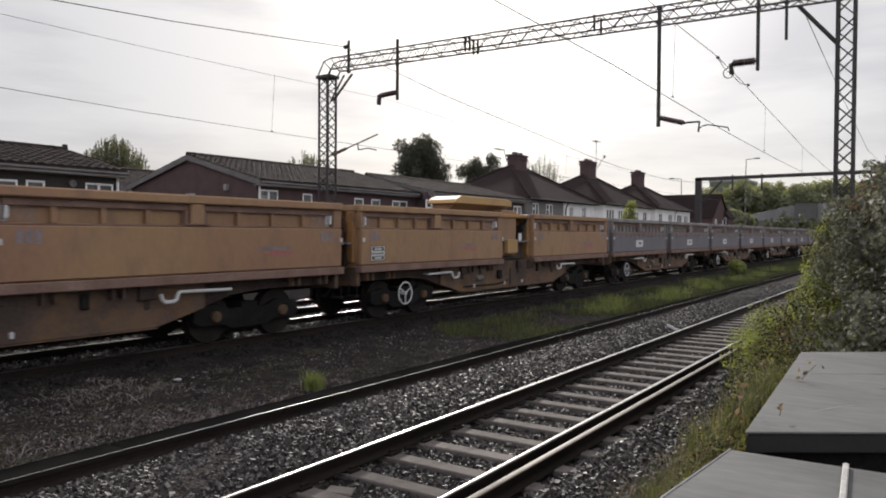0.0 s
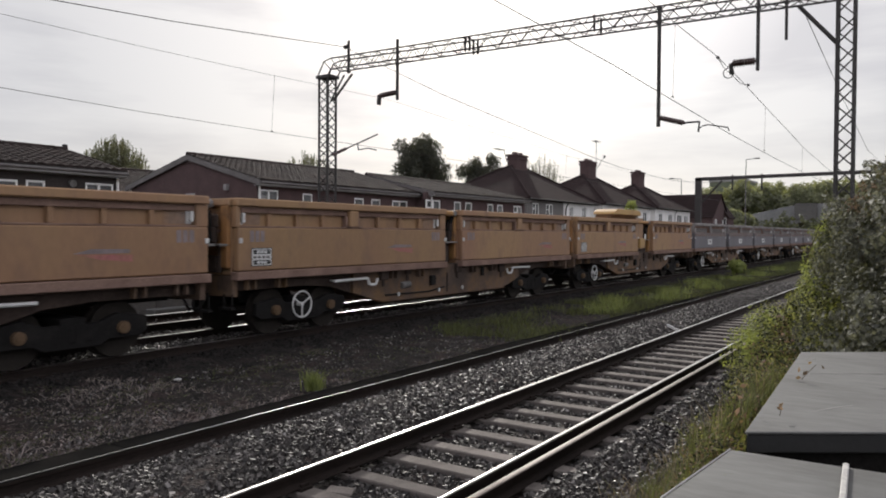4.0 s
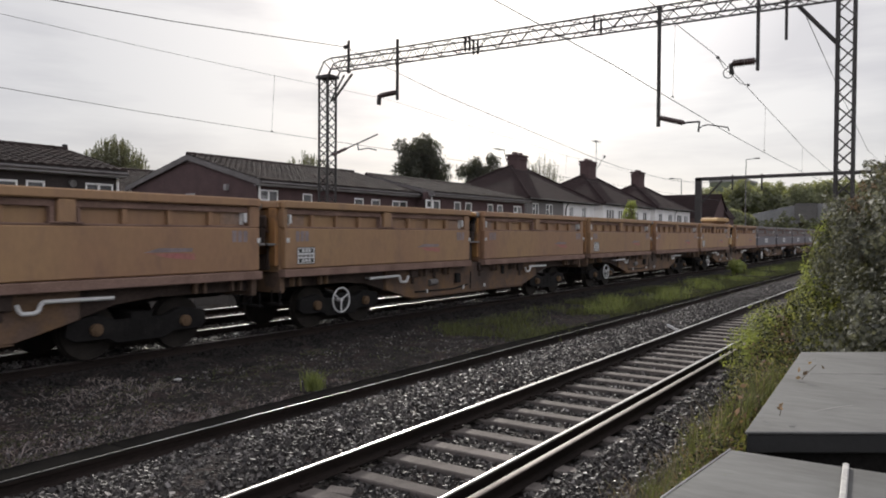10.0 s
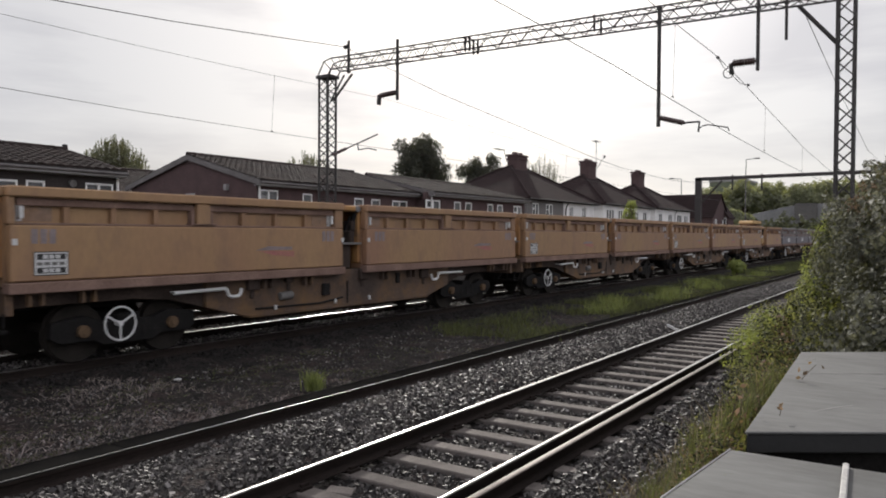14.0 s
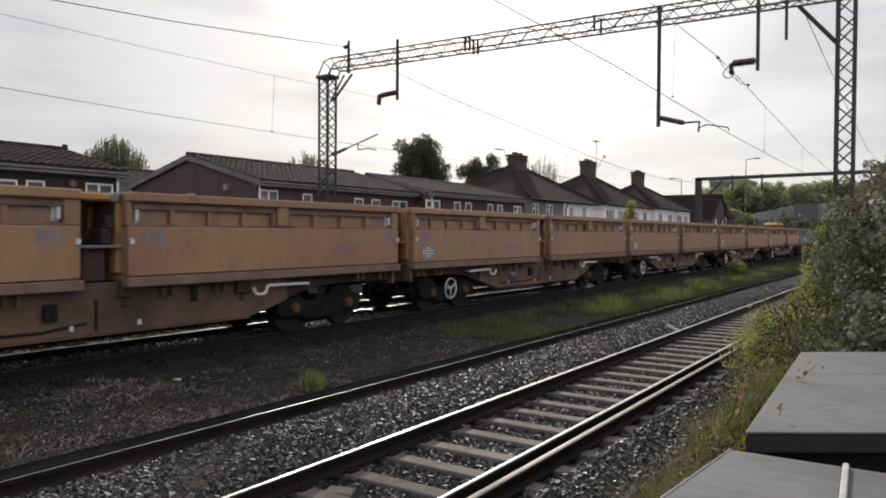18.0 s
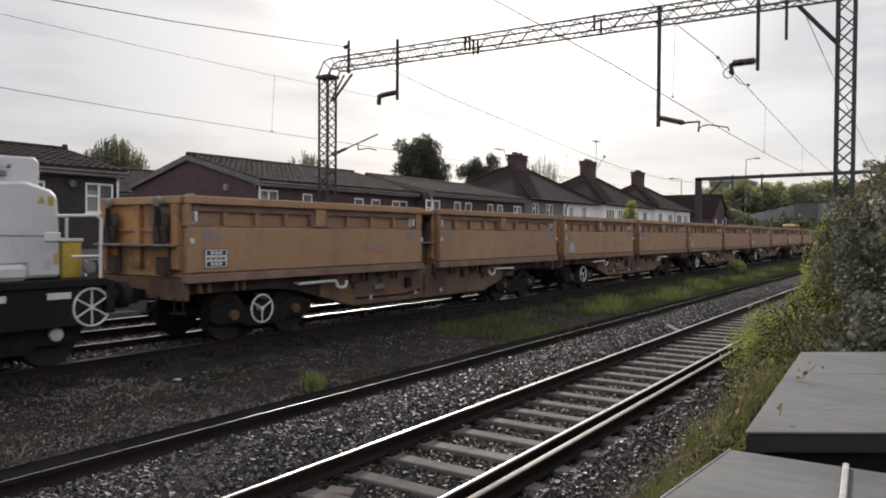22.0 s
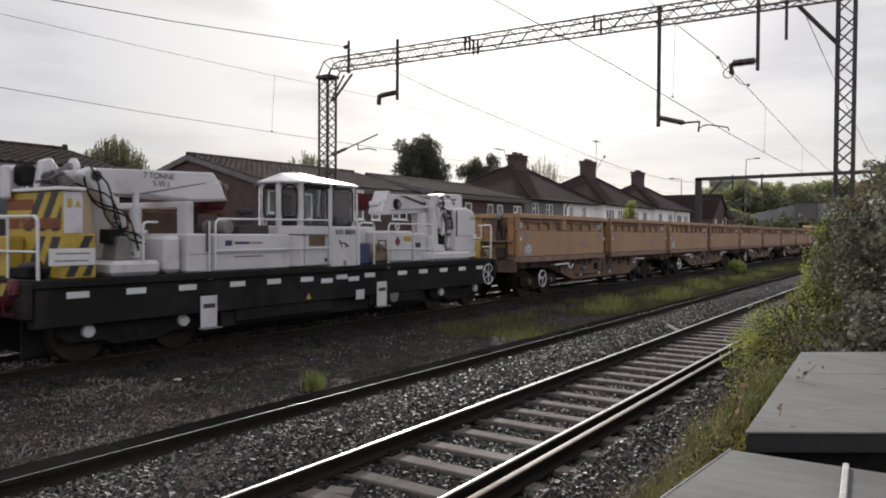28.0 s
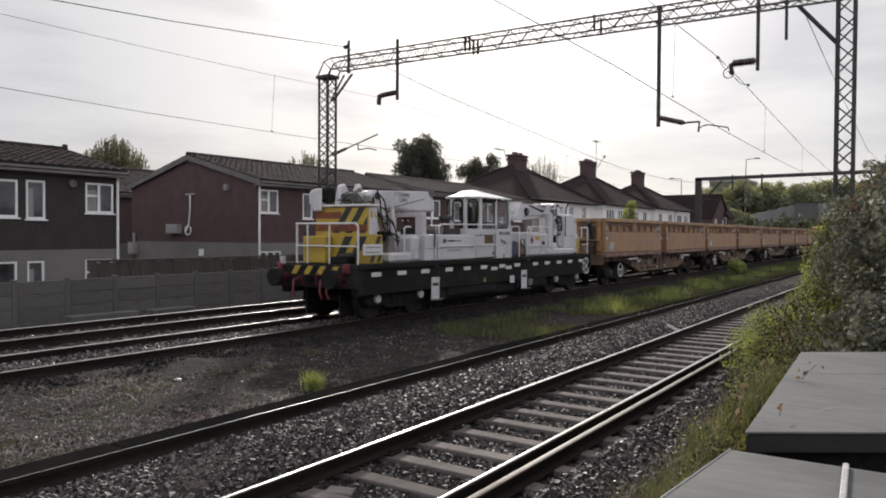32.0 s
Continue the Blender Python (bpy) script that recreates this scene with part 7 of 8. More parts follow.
def wire(name, pts, r, droppers=None):
    t = thing(name, pose(0, 0, 0), "thin dark overhead line wire", "wire", "overhead wires", kind="structure")
    part("wire", Geo().pipe(pts, r, 5), WIRE, t)
    if droppers:
        for x, y, z0, z1 in droppers:
            d = part("dropper", Geo().tube((x, y - 0.10, z0), (x, y, z1), 0.004, 4), WIRE, t)
            part("dropper_clip", Geo().tube((x, y - 0.13, z0), (x, y - 0.07, z0), 0.016, 6).tube((x, y - 0.02, z1), (x, y + 0.02, z1), 0.013, 6), DARK_STEEL, d)


def build_wires():
    wire("earth_wire", [(-16.15, y, z) for y, z in ((-12, 5.5), (-2, 6.25), (8.56, 7.3), (11.62, 7.57), (14.41, 7.88), (18.2, 8.32), (20.5, 8.06), (23.9, 7.68), (30.3, 7.22), (39.0, 6.58), (43.5, 6.33), (54, 6.2), (65, 6.7), (120, 6.2))], 0.0115)
    wire("catenary_wire", [(-14.3, y, z) for y, z in ((-20, 6.6), (-8, 6.3), (2, 6.2), (6.7, 6.22), (9.6, 6.235), (13.5, 6.30), (18.2, 6.42), (22.1, 6.23), (24.1, 6.17), (31.3, 5.88), (41, 5.7), (53, 5.9), (65, 6.4), (120, 6.2))], 0.0045, [(-14.3, y, 4.85, z) for y, z in ((13.4, 6.30), (5.0, 6.22), (23, 6.2), (31.5, 5.87))])
    wire("contact_wire", [(-14.3, y, z) for y, z in ((-20, 4.95), (6.7, 4.87), (9.55, 4.83), (13.3, 4.83), (18.2, 4.86), (40, 4.9), (65, 4.95), (120, 4.95))], 0.0062)
    wire("contact_wire", [(-4.2, y, z) for y, z in ((-14, 5.1), (7.26, 4.88), (9.17, 4.87), (10.93, 4.86), (13.94, 4.79), (18.35, 4.69), (22.91, 4.64), (28.93, 4.60), (65, 4.7), (120, 4.9))], 0.0072)
    wire("catenary_wire", [(-4.05, y, z) for y, z in ((-14, 6.5), (4, 6.2), (13.81, 6.12), (16.47, 6.14), (18.1, 6.09), (22.13, 5.85), (29.4, 5.42), (37.11, 5.16), (50, 5.4), (65, 6.2), (120, 6.0))], 0.0075, [(-4.1, 13.8, 4.79, 6.12), (-4.1, 22.5, 4.64, 5.83), (-4.1, 29.5, 4.60, 5.41)])
    wire("feeder_wire", [(-2.9, y, z) for y, z in ((18.5, 8.1), (20.96, 7.93), (27.42, 7.42), (31.92, 7.10), (41.69, 6.48), (65, 6.9))], 0.010)


build_gantry()
build_wires()


def build_far_things():
    """Street lamps, the road bridge and the flat-roofed block at the far end."""
    for x, y, z in ((-22.5, 110, 12.9), (-31.5, 110, 10.5)):
        t = thing("street_lamp", pose(x, y, -0.75), "tall thin street lamp beyond the houses", "street lamp")
        part("pole", Geo().tube((0, 0, 0), (0, 0, z + 0.75), 0.09, 8, 0.06), GALV, t)
        part("arm", Geo().tube((0, 0, z + 0.75), (1.3 if x > -25 else -1.3, 0, z + 0.85), 0.05, 6), GALV, t)
        part("lantern", Geo().box(*((1.1, 1.8) if x > -25 else (-1.8, -1.1)), -0.15, 0.15, z + 0.78, z + 0.95), GALV, t, bevel=0.03)
    t = thing("road_bridge", pose(0, 150, 0), "pale concrete road bridge across the railway", "bridge", kind="structure")
    part("deck", Geo().box(-30, 3, 0, 9, 4.6, 5.6), BRIDGE, t, bevel=0.03)
    part("parapet", Geo().prism([(-30, 5.6), (3, 5.6), (3, 7.8), (-17, 8.2), (-21, 8.1), (-25, 7.3), (-28, 6.6), (-30, 6.2)], "y", 0.0, 0.35), BRIDGE, t, bevel=0.02)
    part("abutment", Geo().box(-32, -21.5, 0, 9, -0.8, 4.6), BRIDGE, t)
    part("bridge_block", Geo().box(-22.0, -18.2, -0.6, -0.02, 5.2, 8.2), FENCE_CONC, t, "dark concrete panel of the bridge")
    part("pier", Geo().box(-9.2, -8.2, 0.5, 8.5, -0.8, 4.6), BRIDGE, t)
    part("abutment", Geo().box(-2.4, 4, 0, 9, -0.8, 4.6), BRIDGE, t)
    t = thing("flat_roofed_block", pose(-43, 190, -0.75), "plain green-grey flat-roofed block far behind the trees", "building")
    part("wall", Geo().box(-4.4, 4.4, 0, 12, 0, 16.2), MOSSY, t)
    part("roof_edge", Geo().box(-4.6, 4.6, -0.2, 12.2, 16.2, 16.7), FASCIA, t, bevel=0.02)


build_far_things()


def build_cabinets():
    """Two low equipment cabinets beside the camera; their flat lids are seen from above."""
    def lid(label, corners, z, skirt, base):
        t = thing("equipment_cabinet", pose(0, 0, 0), label, "cabinet", "cabinets beside the line")
        c = (sum(p[0] for p in corners) / len(corners), sum(p[1] for p in corners) / len(corners))
        inset = lambda k: [(c[0] + (x - c[0]) * k, c[1] + (y - c[1]) * k) for x, y in corners]
        part("lid", Geo().prism(corners, "z", z - 0.012, z), CONCRETE, t, "flat weathered grey lid", bevel=0.005)
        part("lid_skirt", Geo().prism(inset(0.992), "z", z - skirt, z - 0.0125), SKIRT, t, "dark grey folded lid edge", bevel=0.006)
        part("body", Geo().prism(inset(0.95), "z", base, z - skirt - 0.001), TARRED, t, bevel=0.01)
        return t
    t = lid("long cabinet with a flat weathered grey lid", [(-0.84, 6.11), (-0.70, 3.47), (0.55, 4.33), (0.30, 6.95)], 1.35, 0.10, 0.0)
    for k, (x, y, w2, turn) in enumerate(((-0.30, 5.4, 0.42, 33), (-0.05, 5.05, 0.25, 36), (-0.42, 4.2, 0.16, 60))):
        part("scratch", Geo().prism([(-w2, 0.0), (0.0, 0.006), (w2, 0.002), (w2, 0.010), (0.0, 0.016), (-w2, 0.006)], "z", 0.0, 0.0012), LID_STREAK if k < 2 else LID_PALE, t, "faint stain line" if k < 2 else "pale scrape", at=pose(x, y, 1.3502, 0, 0, turn))
    t = lid("low cabinet with a flat weathered grey lid and upright strip", [(-0.69, 3.15), (-0.75, 2.44), (-0.6, 1.3), (0.6, 1.4), (0.6, 3.20)], 1.35, 0.10, 0.0)
    part("edge_trim", Geo().pipe([(-0.691, 3.15, 1.351), (-0.751, 2.44, 1.351), (-0.601, 1.3, 1.351)], 0.004, 6), FASCIA, t, "pale worn lid edge")
    part("strip", Geo().prism([(-0.283, 3.16), (-0.205, 2.0), (-0.183, 2.0), (-0.261, 3.16)], "z", 1.352, 1.368), STRIP_WORN, t, "pale worn upright edging strip", bevel=0.004)


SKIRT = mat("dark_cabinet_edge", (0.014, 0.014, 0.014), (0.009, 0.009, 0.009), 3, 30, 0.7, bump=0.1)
LID_STREAK = mat("lid_stain", (0.085, 0.085, 0.083), None, 4, 30, 0.8, bump=0.0)
LID_PALE = mat("lid_scrape", (0.18, 0.18, 0.175), None, 4, 30, 0.7, bump=0.0)
STRIP_WORN = mat("worn_white_strip", (0.42, 0.41, 0.39), (0.22, 0.21, 0.20), 9, 40, 0.7, bump=0.2)
build_cabinets()
# ---- plants ----
def leaves_mesh(name, pts, normals, size, material, rng, aspect=1.5, vary=0.5):
    """One small folded leaf at each point."""
    n = len(pts)
    nv = normals / np.maximum(np.linalg.norm(normals, axis=1, keepdims=True), 1e-6) + rng.normal(0, 0.55, (n, 3))
    nv /= np.maximum(np.linalg.norm(nv, axis=1, keepdims=True), 1e-6)
    t = np.cross(nv, rng.normal(0, 1, (n, 3)))
    t /= np.maximum(np.linalg.norm(t, axis=1, keepdims=True), 1e-6)
    b = np.cross(nv, t)
    s = (size * rng.uniform(1 - vary, 1 + vary, n))[:, None]
    p = pts
    v = np.stack([p - t * s * aspect * 0.5, p + b * s * 0.42 + nv * s * 0.1, p + t * s * aspect * 0.5, p - b * s * 0.42 + nv * s * 0.1], 1).reshape(-1, 3)
    k = np.arange(n) * 4
    f = np.stack([k, k + 1, k + 2, k + 3], 1)
    return raw_mesh(name, v.tolist(), f.tolist(), material)


def clump_points(rng, blobs, n):
    """Points near the skins of lumpy blobs (centre, radii), thinned into uneven clumps."""
    vol = np.array([b[1][0] * b[1][1] + b[1][1] * b[1][2] + b[1][0] * b[1][2] for b in blobs], float)
    pick = rng.choice(len(blobs), n, p=vol / vol.sum())
    d = rng.normal(0, 1, (n, 3))
    d /= np.linalg.norm(d, axis=1, keepdims=True)
    lump = 1 + 0.26 * np.sin(d[:, 0] * 7 + pick * 2.1) * np.sin(d[:, 1] * 6 + pick) + 0.18 * np.sin(d[:, 2] * 9 + pick * 1.3 + d[:, 0] * 5)
    rad = lump * (1 - 0.45 * rng.random(n) ** 2.2)
    rad *= np.where(rng.random(n) < 0.06, rng.uniform(1.0, 1.16, n), 1)
    c = np.array([b[0] for b in blobs], float)[pick]
    r = np.array([b[1] for b in blobs], float)[pick]
    return c + d * r * rad[:, None], d / r * r.mean()


def branch(g, a, b, r0, r1, rng, n=4, bend=0.08):
    a, b = np.array(a, float), np.array(b, float)
    L = np.linalg.norm(b - a)
    pts = [a + (b - a) * k / n + (rng.normal(0, bend * L, 3) * (0 < k < n)) for k in range(n + 1)]
    for k in range(n):
        g.tube(pts[k], pts[k + 1], r0 + (r1 - r0) * k / n, 6, r0 + (r1 - r0) * (k + 1) / n, caps=False)
    return pts


def build_tree(label, base, height, crown, blobs_n, leaf_n, leaf, material, seed, trunk_r=0.25, upright=False, name="tree", lump=(0.2, 0.48), spread=(0.35, 0.85)):
    """Tapered trunk, limbs into each clump and a crown of many leaves. crown: radii x, y, z of the whole crown, its centre at height."""
    rng = np.random.default_rng(seed)
    x, y, z = base
    t = thing(name, pose(x, y, z), label, "tree")
    blobs = []
    for k in range(blobs_n):
        d = rng.normal(0, 1, 3)
        d /= np.linalg.norm(d)
        q = rng.uniform(*spread)
        c = np.array([d[0] * crown[0] * q, d[1] * crown[1] * q, height + d[2] * crown[2] * q])
        s = rng.uniform(*lump)
        r = np.array(crown) * s
        if upright:
            r = np.array([crown[0] * 0.16, crown[1] * 0.16, crown[2] * 0.55])
        blobs.append((c, r))
    g = Geo()
    top = (0, 0, height - crown[2] * 0.3)
    branch(g, (0, 0, 0), top, trunk_r, trunk_r * 0.5, rng, 5, 0.02)
    for c, r in blobs:
        branch(g, (0, 0, height - crown[2] * rng.uniform(0.4, 0.95)), c, trunk_r * 0.35, 0.03, rng, 4, 0.06)
        for _ in range(3):
            branch(g, c, c + rng.normal(0, 0.6, 3) * r, 0.03, 0.012, rng, 2, 0.05)
    part("trunk", g, BARK, t)
    p, nrm = clump_points(rng, blobs, leaf_n)
    ob = new("crown", leaves_mesh("crown", p, nrm, leaf, material, rng))
    ob.parent = t
    return t


def build_plume_tree(label, base, height, half, plumes, leaf_n, leaf, material, seed, trunk_r=0.2, fork=0.42):
    """A spring tree of many upright boughs, fanned out from a low fork, each a ragged plume of small leaves."""
    rng = np.random.default_rng(seed)
    t = thing("tree", pose(*base), label, "tree")
    g = Geo()
    branch(g, (0, 0, 0), (0, 0, height * fork), trunk_r, trunk_r * 0.7, rng, 3, 0.02)
    pts, dirs = [], []
    each = max(1, leaf_n // plumes)
    for k in range(plumes):
        a, q = rng.uniform(0, 6.283), rng.random() ** 0.6
        foot = np.array((0, 0, height * (fork + rng.uniform(-0.08, 0.06))))
        mid = np.array((math.cos(a) * half * q * 0.85, math.sin(a) * half * q * 0.85, height * (0.62 + 0.06 * (1 - q))))
        tip = np.array((math.cos(a) * half * q, math.sin(a) * half * q, height * (1.0 - 0.20 * q ** 2.2) - rng.uniform(0, 0.08) * height))
        branch(g, foot, mid, trunk_r * 0.3, 0.035, rng, 3, 0.03)
        branch(g, mid, tip, 0.035, 0.008, rng, 3, 0.02)
        f = rng.random(each)[:, None]
        wide = 0.34 * (1 - f ** 1.6) + 0.05
        d = rng.normal(0, 1, (each, 3)) * (1, 1, 0.6)
        pts.append(mid + (tip - mid) * (f * 1.25 - 0.2) + d * wide * 0.55)
        dirs.append(d)
    part("trunk", g, BARK, t)
    ob = new("crown", leaves_mesh("crown", np.concatenate(pts), np.concatenate(dirs), leaf, material, rng))
    ob.parent = t
    return t


def build_grass(name, label, spots, blade_h, n_per, material, seed, spread=0.12, wide=0.012, lean=0.35):
    """Tufts of tapering blades at the given spots."""
    rng = np.random.default_rng(seed)
    sp = np.array(spots, float)
    n = len(sp) * n_per
    base = np.repeat(sp, n_per, 0) + np.concatenate([rng.normal(0, spread, (n, 2)), np.zeros((n, 1))], 1)
    h = blade_h * rng.uniform(0.4, 1.25, n)[:, None]
    a = rng.uniform(0, 6.283, n)
    side = np.stack([np.cos(a), np.sin(a), np.zeros(n)], 1) * wide
    bow = np.concatenate([rng.normal(0, lean, (n, 2)), np.zeros((n, 1))], 1) * h
    up = np.array([0, 0, 1.0])
    mid = base + up * h * 0.55 + bow * 0.35
    tip = base + up * h + bow
    v = np.stack([base - side, base + side, mid + side * 0.7, mid - side * 0.7, tip], 1).reshape(-1, 3)
    k = np.arange(n) * 5
    f = [(int(i), int(i) + 1, int(i) + 2, int(i) + 3) for i in k] + [(int(i) + 3, int(i) + 2, int(i) + 4) for i in k]
    tagged(new(name, raw_mesh(name, v.tolist(), f, material)), label, "grass", kind="stuff")


def build_plants():
    rng = np.random.default_rng(7)
    # bramble thicket and ivy beside the camera
    t = thing("bramble_thicket", pose(0, 0, 0), "dense green bramble thicket with dry leaves and leaves coloured as sunlit", "bush")
    low = [((-1.75, 10.2, 0.5), (0.45, 1.5, 0.65)), ((-1.27, 11.8, 0.82), (0.58, 2.0, 0.78)), ((-0.95, 9.0, 0.7), (0.5, 1.6, 0.75)), ((-2.0, 14.0, 0.35), (0.6, 2.4, 0.75)), ((-1.35, 8.0, 0.35), (0.4, 1.0, 0.5)), ((-1.15, 12.0, 1.55), (0.5, 1.6, 0.6)), ((-1.7, 17.0, 0.7), (0.6, 2.2, 0.85)), ((-1.25, 12.2, 2.05), (0.32, 1.0, 0.45)), ((-1.46, 13.4, 1.2), (0.46, 1.6, 0.5))]
    low = [((x + (0.11 if y > 9.5 else 0.0), y, z), r) for (x, y, z), r in low]
    p, nrm = clump_points(rng, low, 170000)
    ob = new("leaves", leaves_mesh("leaves", p, nrm, 0.026, LEAF_BUSH, rng))
    ob.parent = t
    # Yellow-green leaves where sun catches the thicket edge; the light is in their colour.
    fresh = [((-1.95, 10.4, 0.8), (0.3, 1.2, 0.4)), ((-1.40, 12.2, 1.5), (0.33, 1.2, 0.45)), ((-1.38, 12.6, 2.15), (0.25, 0.8, 0.4)), ((-1.75, 13.6, 0.85), (0.38, 1.5, 0.36)), ((-1.36, 12.2, 1.85), (0.26, 0.9, 0.42)), ((-1.18, 11.4, 1.3), (0.36, 0.9, 0.5))]
    fresh = [((x + 0.08, y, z), r) for (x, y, z), r in fresh]
    p, nrm = clump_points(rng, fresh, 30000)
    ob = new("sunlit_leaves", leaves_mesh("sunlit_leaves", p, nrm, 0.024, LEAF_YELLOW, rng))
    ob.parent = t
    edge = [((-0.92, 3.75, 0.95), (0.12, 0.4, 0.30)), ((-0.97, 4.6, 0.9), (0.13, 0.55, 0.36)), ((-0.80, 3.40, 1.22), (0.10, 0.16, 0.12)), ((-1.0, 5.6, 0.85), (0.16, 0.6, 0.4)), ((-1.1, 6.8, 0.7), (0.2, 0.7, 0.4)), ((-0.85, 3.0, 0.95), (0.1, 0.3, 0.25)), ((-0.9, 2.4, 0.9), (0.1, 0.4, 0.25))]
    p, nrm = clump_points(rng, edge, 22000)
    ob = new("small_leaves", leaves_mesh("small_leaves", p[:16000], nrm[:16000], 0.014, LEAF_BUSH, rng))
    ob.parent = t
    ob = new("withered_leaves", leaves_mesh("withered_leaves", p[16000:], nrm[16000:], 0.013, LEAF_RED, rng))
    ob.parent = t
    top = [((-0.5, 10.8, 2.65), (0.35, 1.0, 0.35)), ((-0.68, 11.5, 2.3), (0.4, 1.2, 0.45)), ((-1.4, 10.0, 0.75), (0.4, 1.2, 0.4))]
    p, nrm = clump_points(rng, top, 14000)
    ob = new("dry_leaves", leaves_mesh("dry_leaves", p, nrm, 0.026, LEAF_RED, rng))
    ob.parent = t
    g = Geo()
    for k in range(70):
        c, r = low[k % len(low)]
        a = np.array(c) + np.clip(rng.normal(0, 0.4, 3), -0.6, 0.6) * np.array(r)
        a[2] = ground_z(a[0])
        b = np.array(c) + np.clip(rng.normal(0, 0.6, 3), -0.85, 0.85) * np.array(r)
        branch(g, a, b, 0.012, 0.006, rng, 4, 0.04)
    part("stem_tangle", g, BARK, t)
    t = thing("ivy_bush", pose(0, 0, 0), "tall dark ivy-clad bush above the cabinets", "bush")
    high = [((-0.52, 10.6, 1.95), (0.60, 2.0, 0.86)), ((0.0, 9.2, 2.05), (0.6, 1.6, 0.95)), ((0.42, 10.5, 2.4), (0.8, 2.0, 1.0)), ((-0.86, 12.5, 1.9), (0.58, 1.9, 0.90)), ((-0.2, 8.2, 1.2), (0.7, 1.3, 0.8)), ((-0.30, 12.0, 2.45), (0.55, 1.4, 0.60)), ((0.6, 8.6, 1.6), (0.9, 1.6, 1.1)), ((-0.05, 11.2, 2.75), (0.30, 0.8, 0.40)), ((-0.66, 11.4, 2.62), (0.24, 0.7, 0.36)), ((-0.50, 11.2, 2.92), (0.22, 0.6, 0.30))]
    p, nrm = clump_points(rng, high, 165000)
    ob = new("leaves", leaves_mesh("leaves", p, nrm, 0.036, LEAF_DARK, rng))
    ob.parent = t
    g = Geo()
    for k in range(60):
        c, r = high[k % len(high)]
        a = np.array((c[0] * 0.8, c[1], ground_z(c[0])))
        branch(g, a, np.array(c) + np.clip(rng.normal(0, 0.5, 3), -0.8, 0.8) * np.array(r), 0.03, 0.006, rng, 5, 0.06)
    part("stem_tangle", g, BARK, t)
    t = thing("dry_twigs", pose(0, 0, 0), "thin dry twigs with withered leaves hanging over the lid", "twigs")
    g = Geo()
    tips = []
    for k in range(6):
        y0 = rng.uniform(4.0, 5.4)
        a0 = np.array((-0.98, y0, 0.75))
        b0 = np.array((-0.80 + rng.uniform(-0.05, 0.22), y0 - rng.uniform(0.1, 0.5), 1.38 + rng.uniform(0.0, 0.1)))
        tips += branch(g, a0, b0, 0.003, 0.0016, rng, 6, 0.03)[2:]
    part("stem_tangle", g, BARK, t)
    tips = np.repeat(np.array(tips), 3, 0) + rng.normal(0, 0.03, (len(tips) * 3, 3))
    ob = new("leaves", leaves_mesh("leaves", tips, rng.normal(0, 1, tips.shape), 0.02, LEAF_RED, rng))
    ob.parent = t
    # grass and dry stems that spill over the edges of the lids
    side = [(-0.90 + rng.uniform(-0.06, 0.05), y, 1.16) for y in rng.uniform(3.55, 5.9, 46)] + [(-0.83 + rng.uniform(-0.05, 0.04), y, 1.14) for y in rng.uniform(2.5, 3.5, 14)]
    build_grass("lid_edge_grass", "green grass and weeds spilling over the cabinet lids", side, 0.19, 9, GRASS, 19, 0.03, 0.003, 0.45)
    build_grass("lid_edge_stems", "thin dry stems leaning over the cabinet lids", side[::2], 0.26, 4, DRY_GRASS, 20, 0.03, 0.002, 0.5)
    # slope plants between ballast and cabinets
    spots = [(x, y, ground_z(x)) for x, y in zip(-0.95 - 1.3 * rng.random(560) ** 1.5, rng.uniform(3.0, 11.5, 560))]
    build_grass("bank_grass", "green and dry grass on the bank beside the ballast", spots, 0.15, 26, GRASS, 11, 0.09, 0.005)
    spots = [(x, y, ground_z(x)) for x, y in zip(-0.95 - 1.5 * rng.random(560) ** 1.4, rng.uniform(3.2, 11.5, 560))]
    build_grass("dry_bank_grass", "dry brown stems on the bank", spots, 0.18, 16, DRY_GRASS, 12, 0.1, 0.0035, 0.7)
    # low weeds with small leaves along the foot of the bank
    weeds = [((x, y, ground_z(x) + 0.05), (rng.uniform(0.1, 0.28), rng.uniform(0.15, 0.4), rng.uniform(0.06, 0.18))) for x, y in zip(rng.uniform(-2.2, -1.0, 80), rng.uniform(3.4, 11, 80))]
    t = thing("bank_weeds", pose(0, 0, 0), "low green and brown weeds on the bank", "weeds", kind="stuff")
    p, nrm = clump_points(rng, weeds, 26000)
    ob = new("leaves", leaves_mesh("leaves", p[:15000], nrm[:15000], 0.019, LEAF_BUSH, rng))
    ob.parent = t
    ob = new("dry_leaves", leaves_mesh("dry_leaves", p[15000:], nrm[15000:], 0.018, LEAF_RED, rng))
    ob.parent = t
    # grass strip before the train
    spots = []
    while len(spots) < 1500:
        x, y = rng.uniform(-10.2, -7.25), 13 + 80 * rng.random() ** 1.2
        if noise.noise((x * 0.5, y * 0.35, 9)) > (0.12 if y < 20 else -0.15):
            spots.append((x, y, ground_z(x) - 0.02))
    build_grass("verge_grass", "bright green grass strip between the tracks", spots, 0.18, 22, GRASS, 13, 0.22, 0.009)
    spots = []
    for cx, cy in ((-8.3, 21.5), (-9.0, 24.0), (-8.1, 26.5), (-8.8, 29.5), (-8.4, 33.0), (-9.2, 36.0), (-8.5, 40.0), (-8.6, 46.0), (-9.0, 53.0)):
        spots += [(cx + rng.normal(0, 0.3), cy + rng.normal(0, 0.6), ground_z(-8.5)) for _ in range(16)]
    build_grass("grass_clumps", "lush yellow-green grass clumps between the tracks", spots, 0.30, 24, LEAF_YELLOW, 18, 0.14, 0.009)
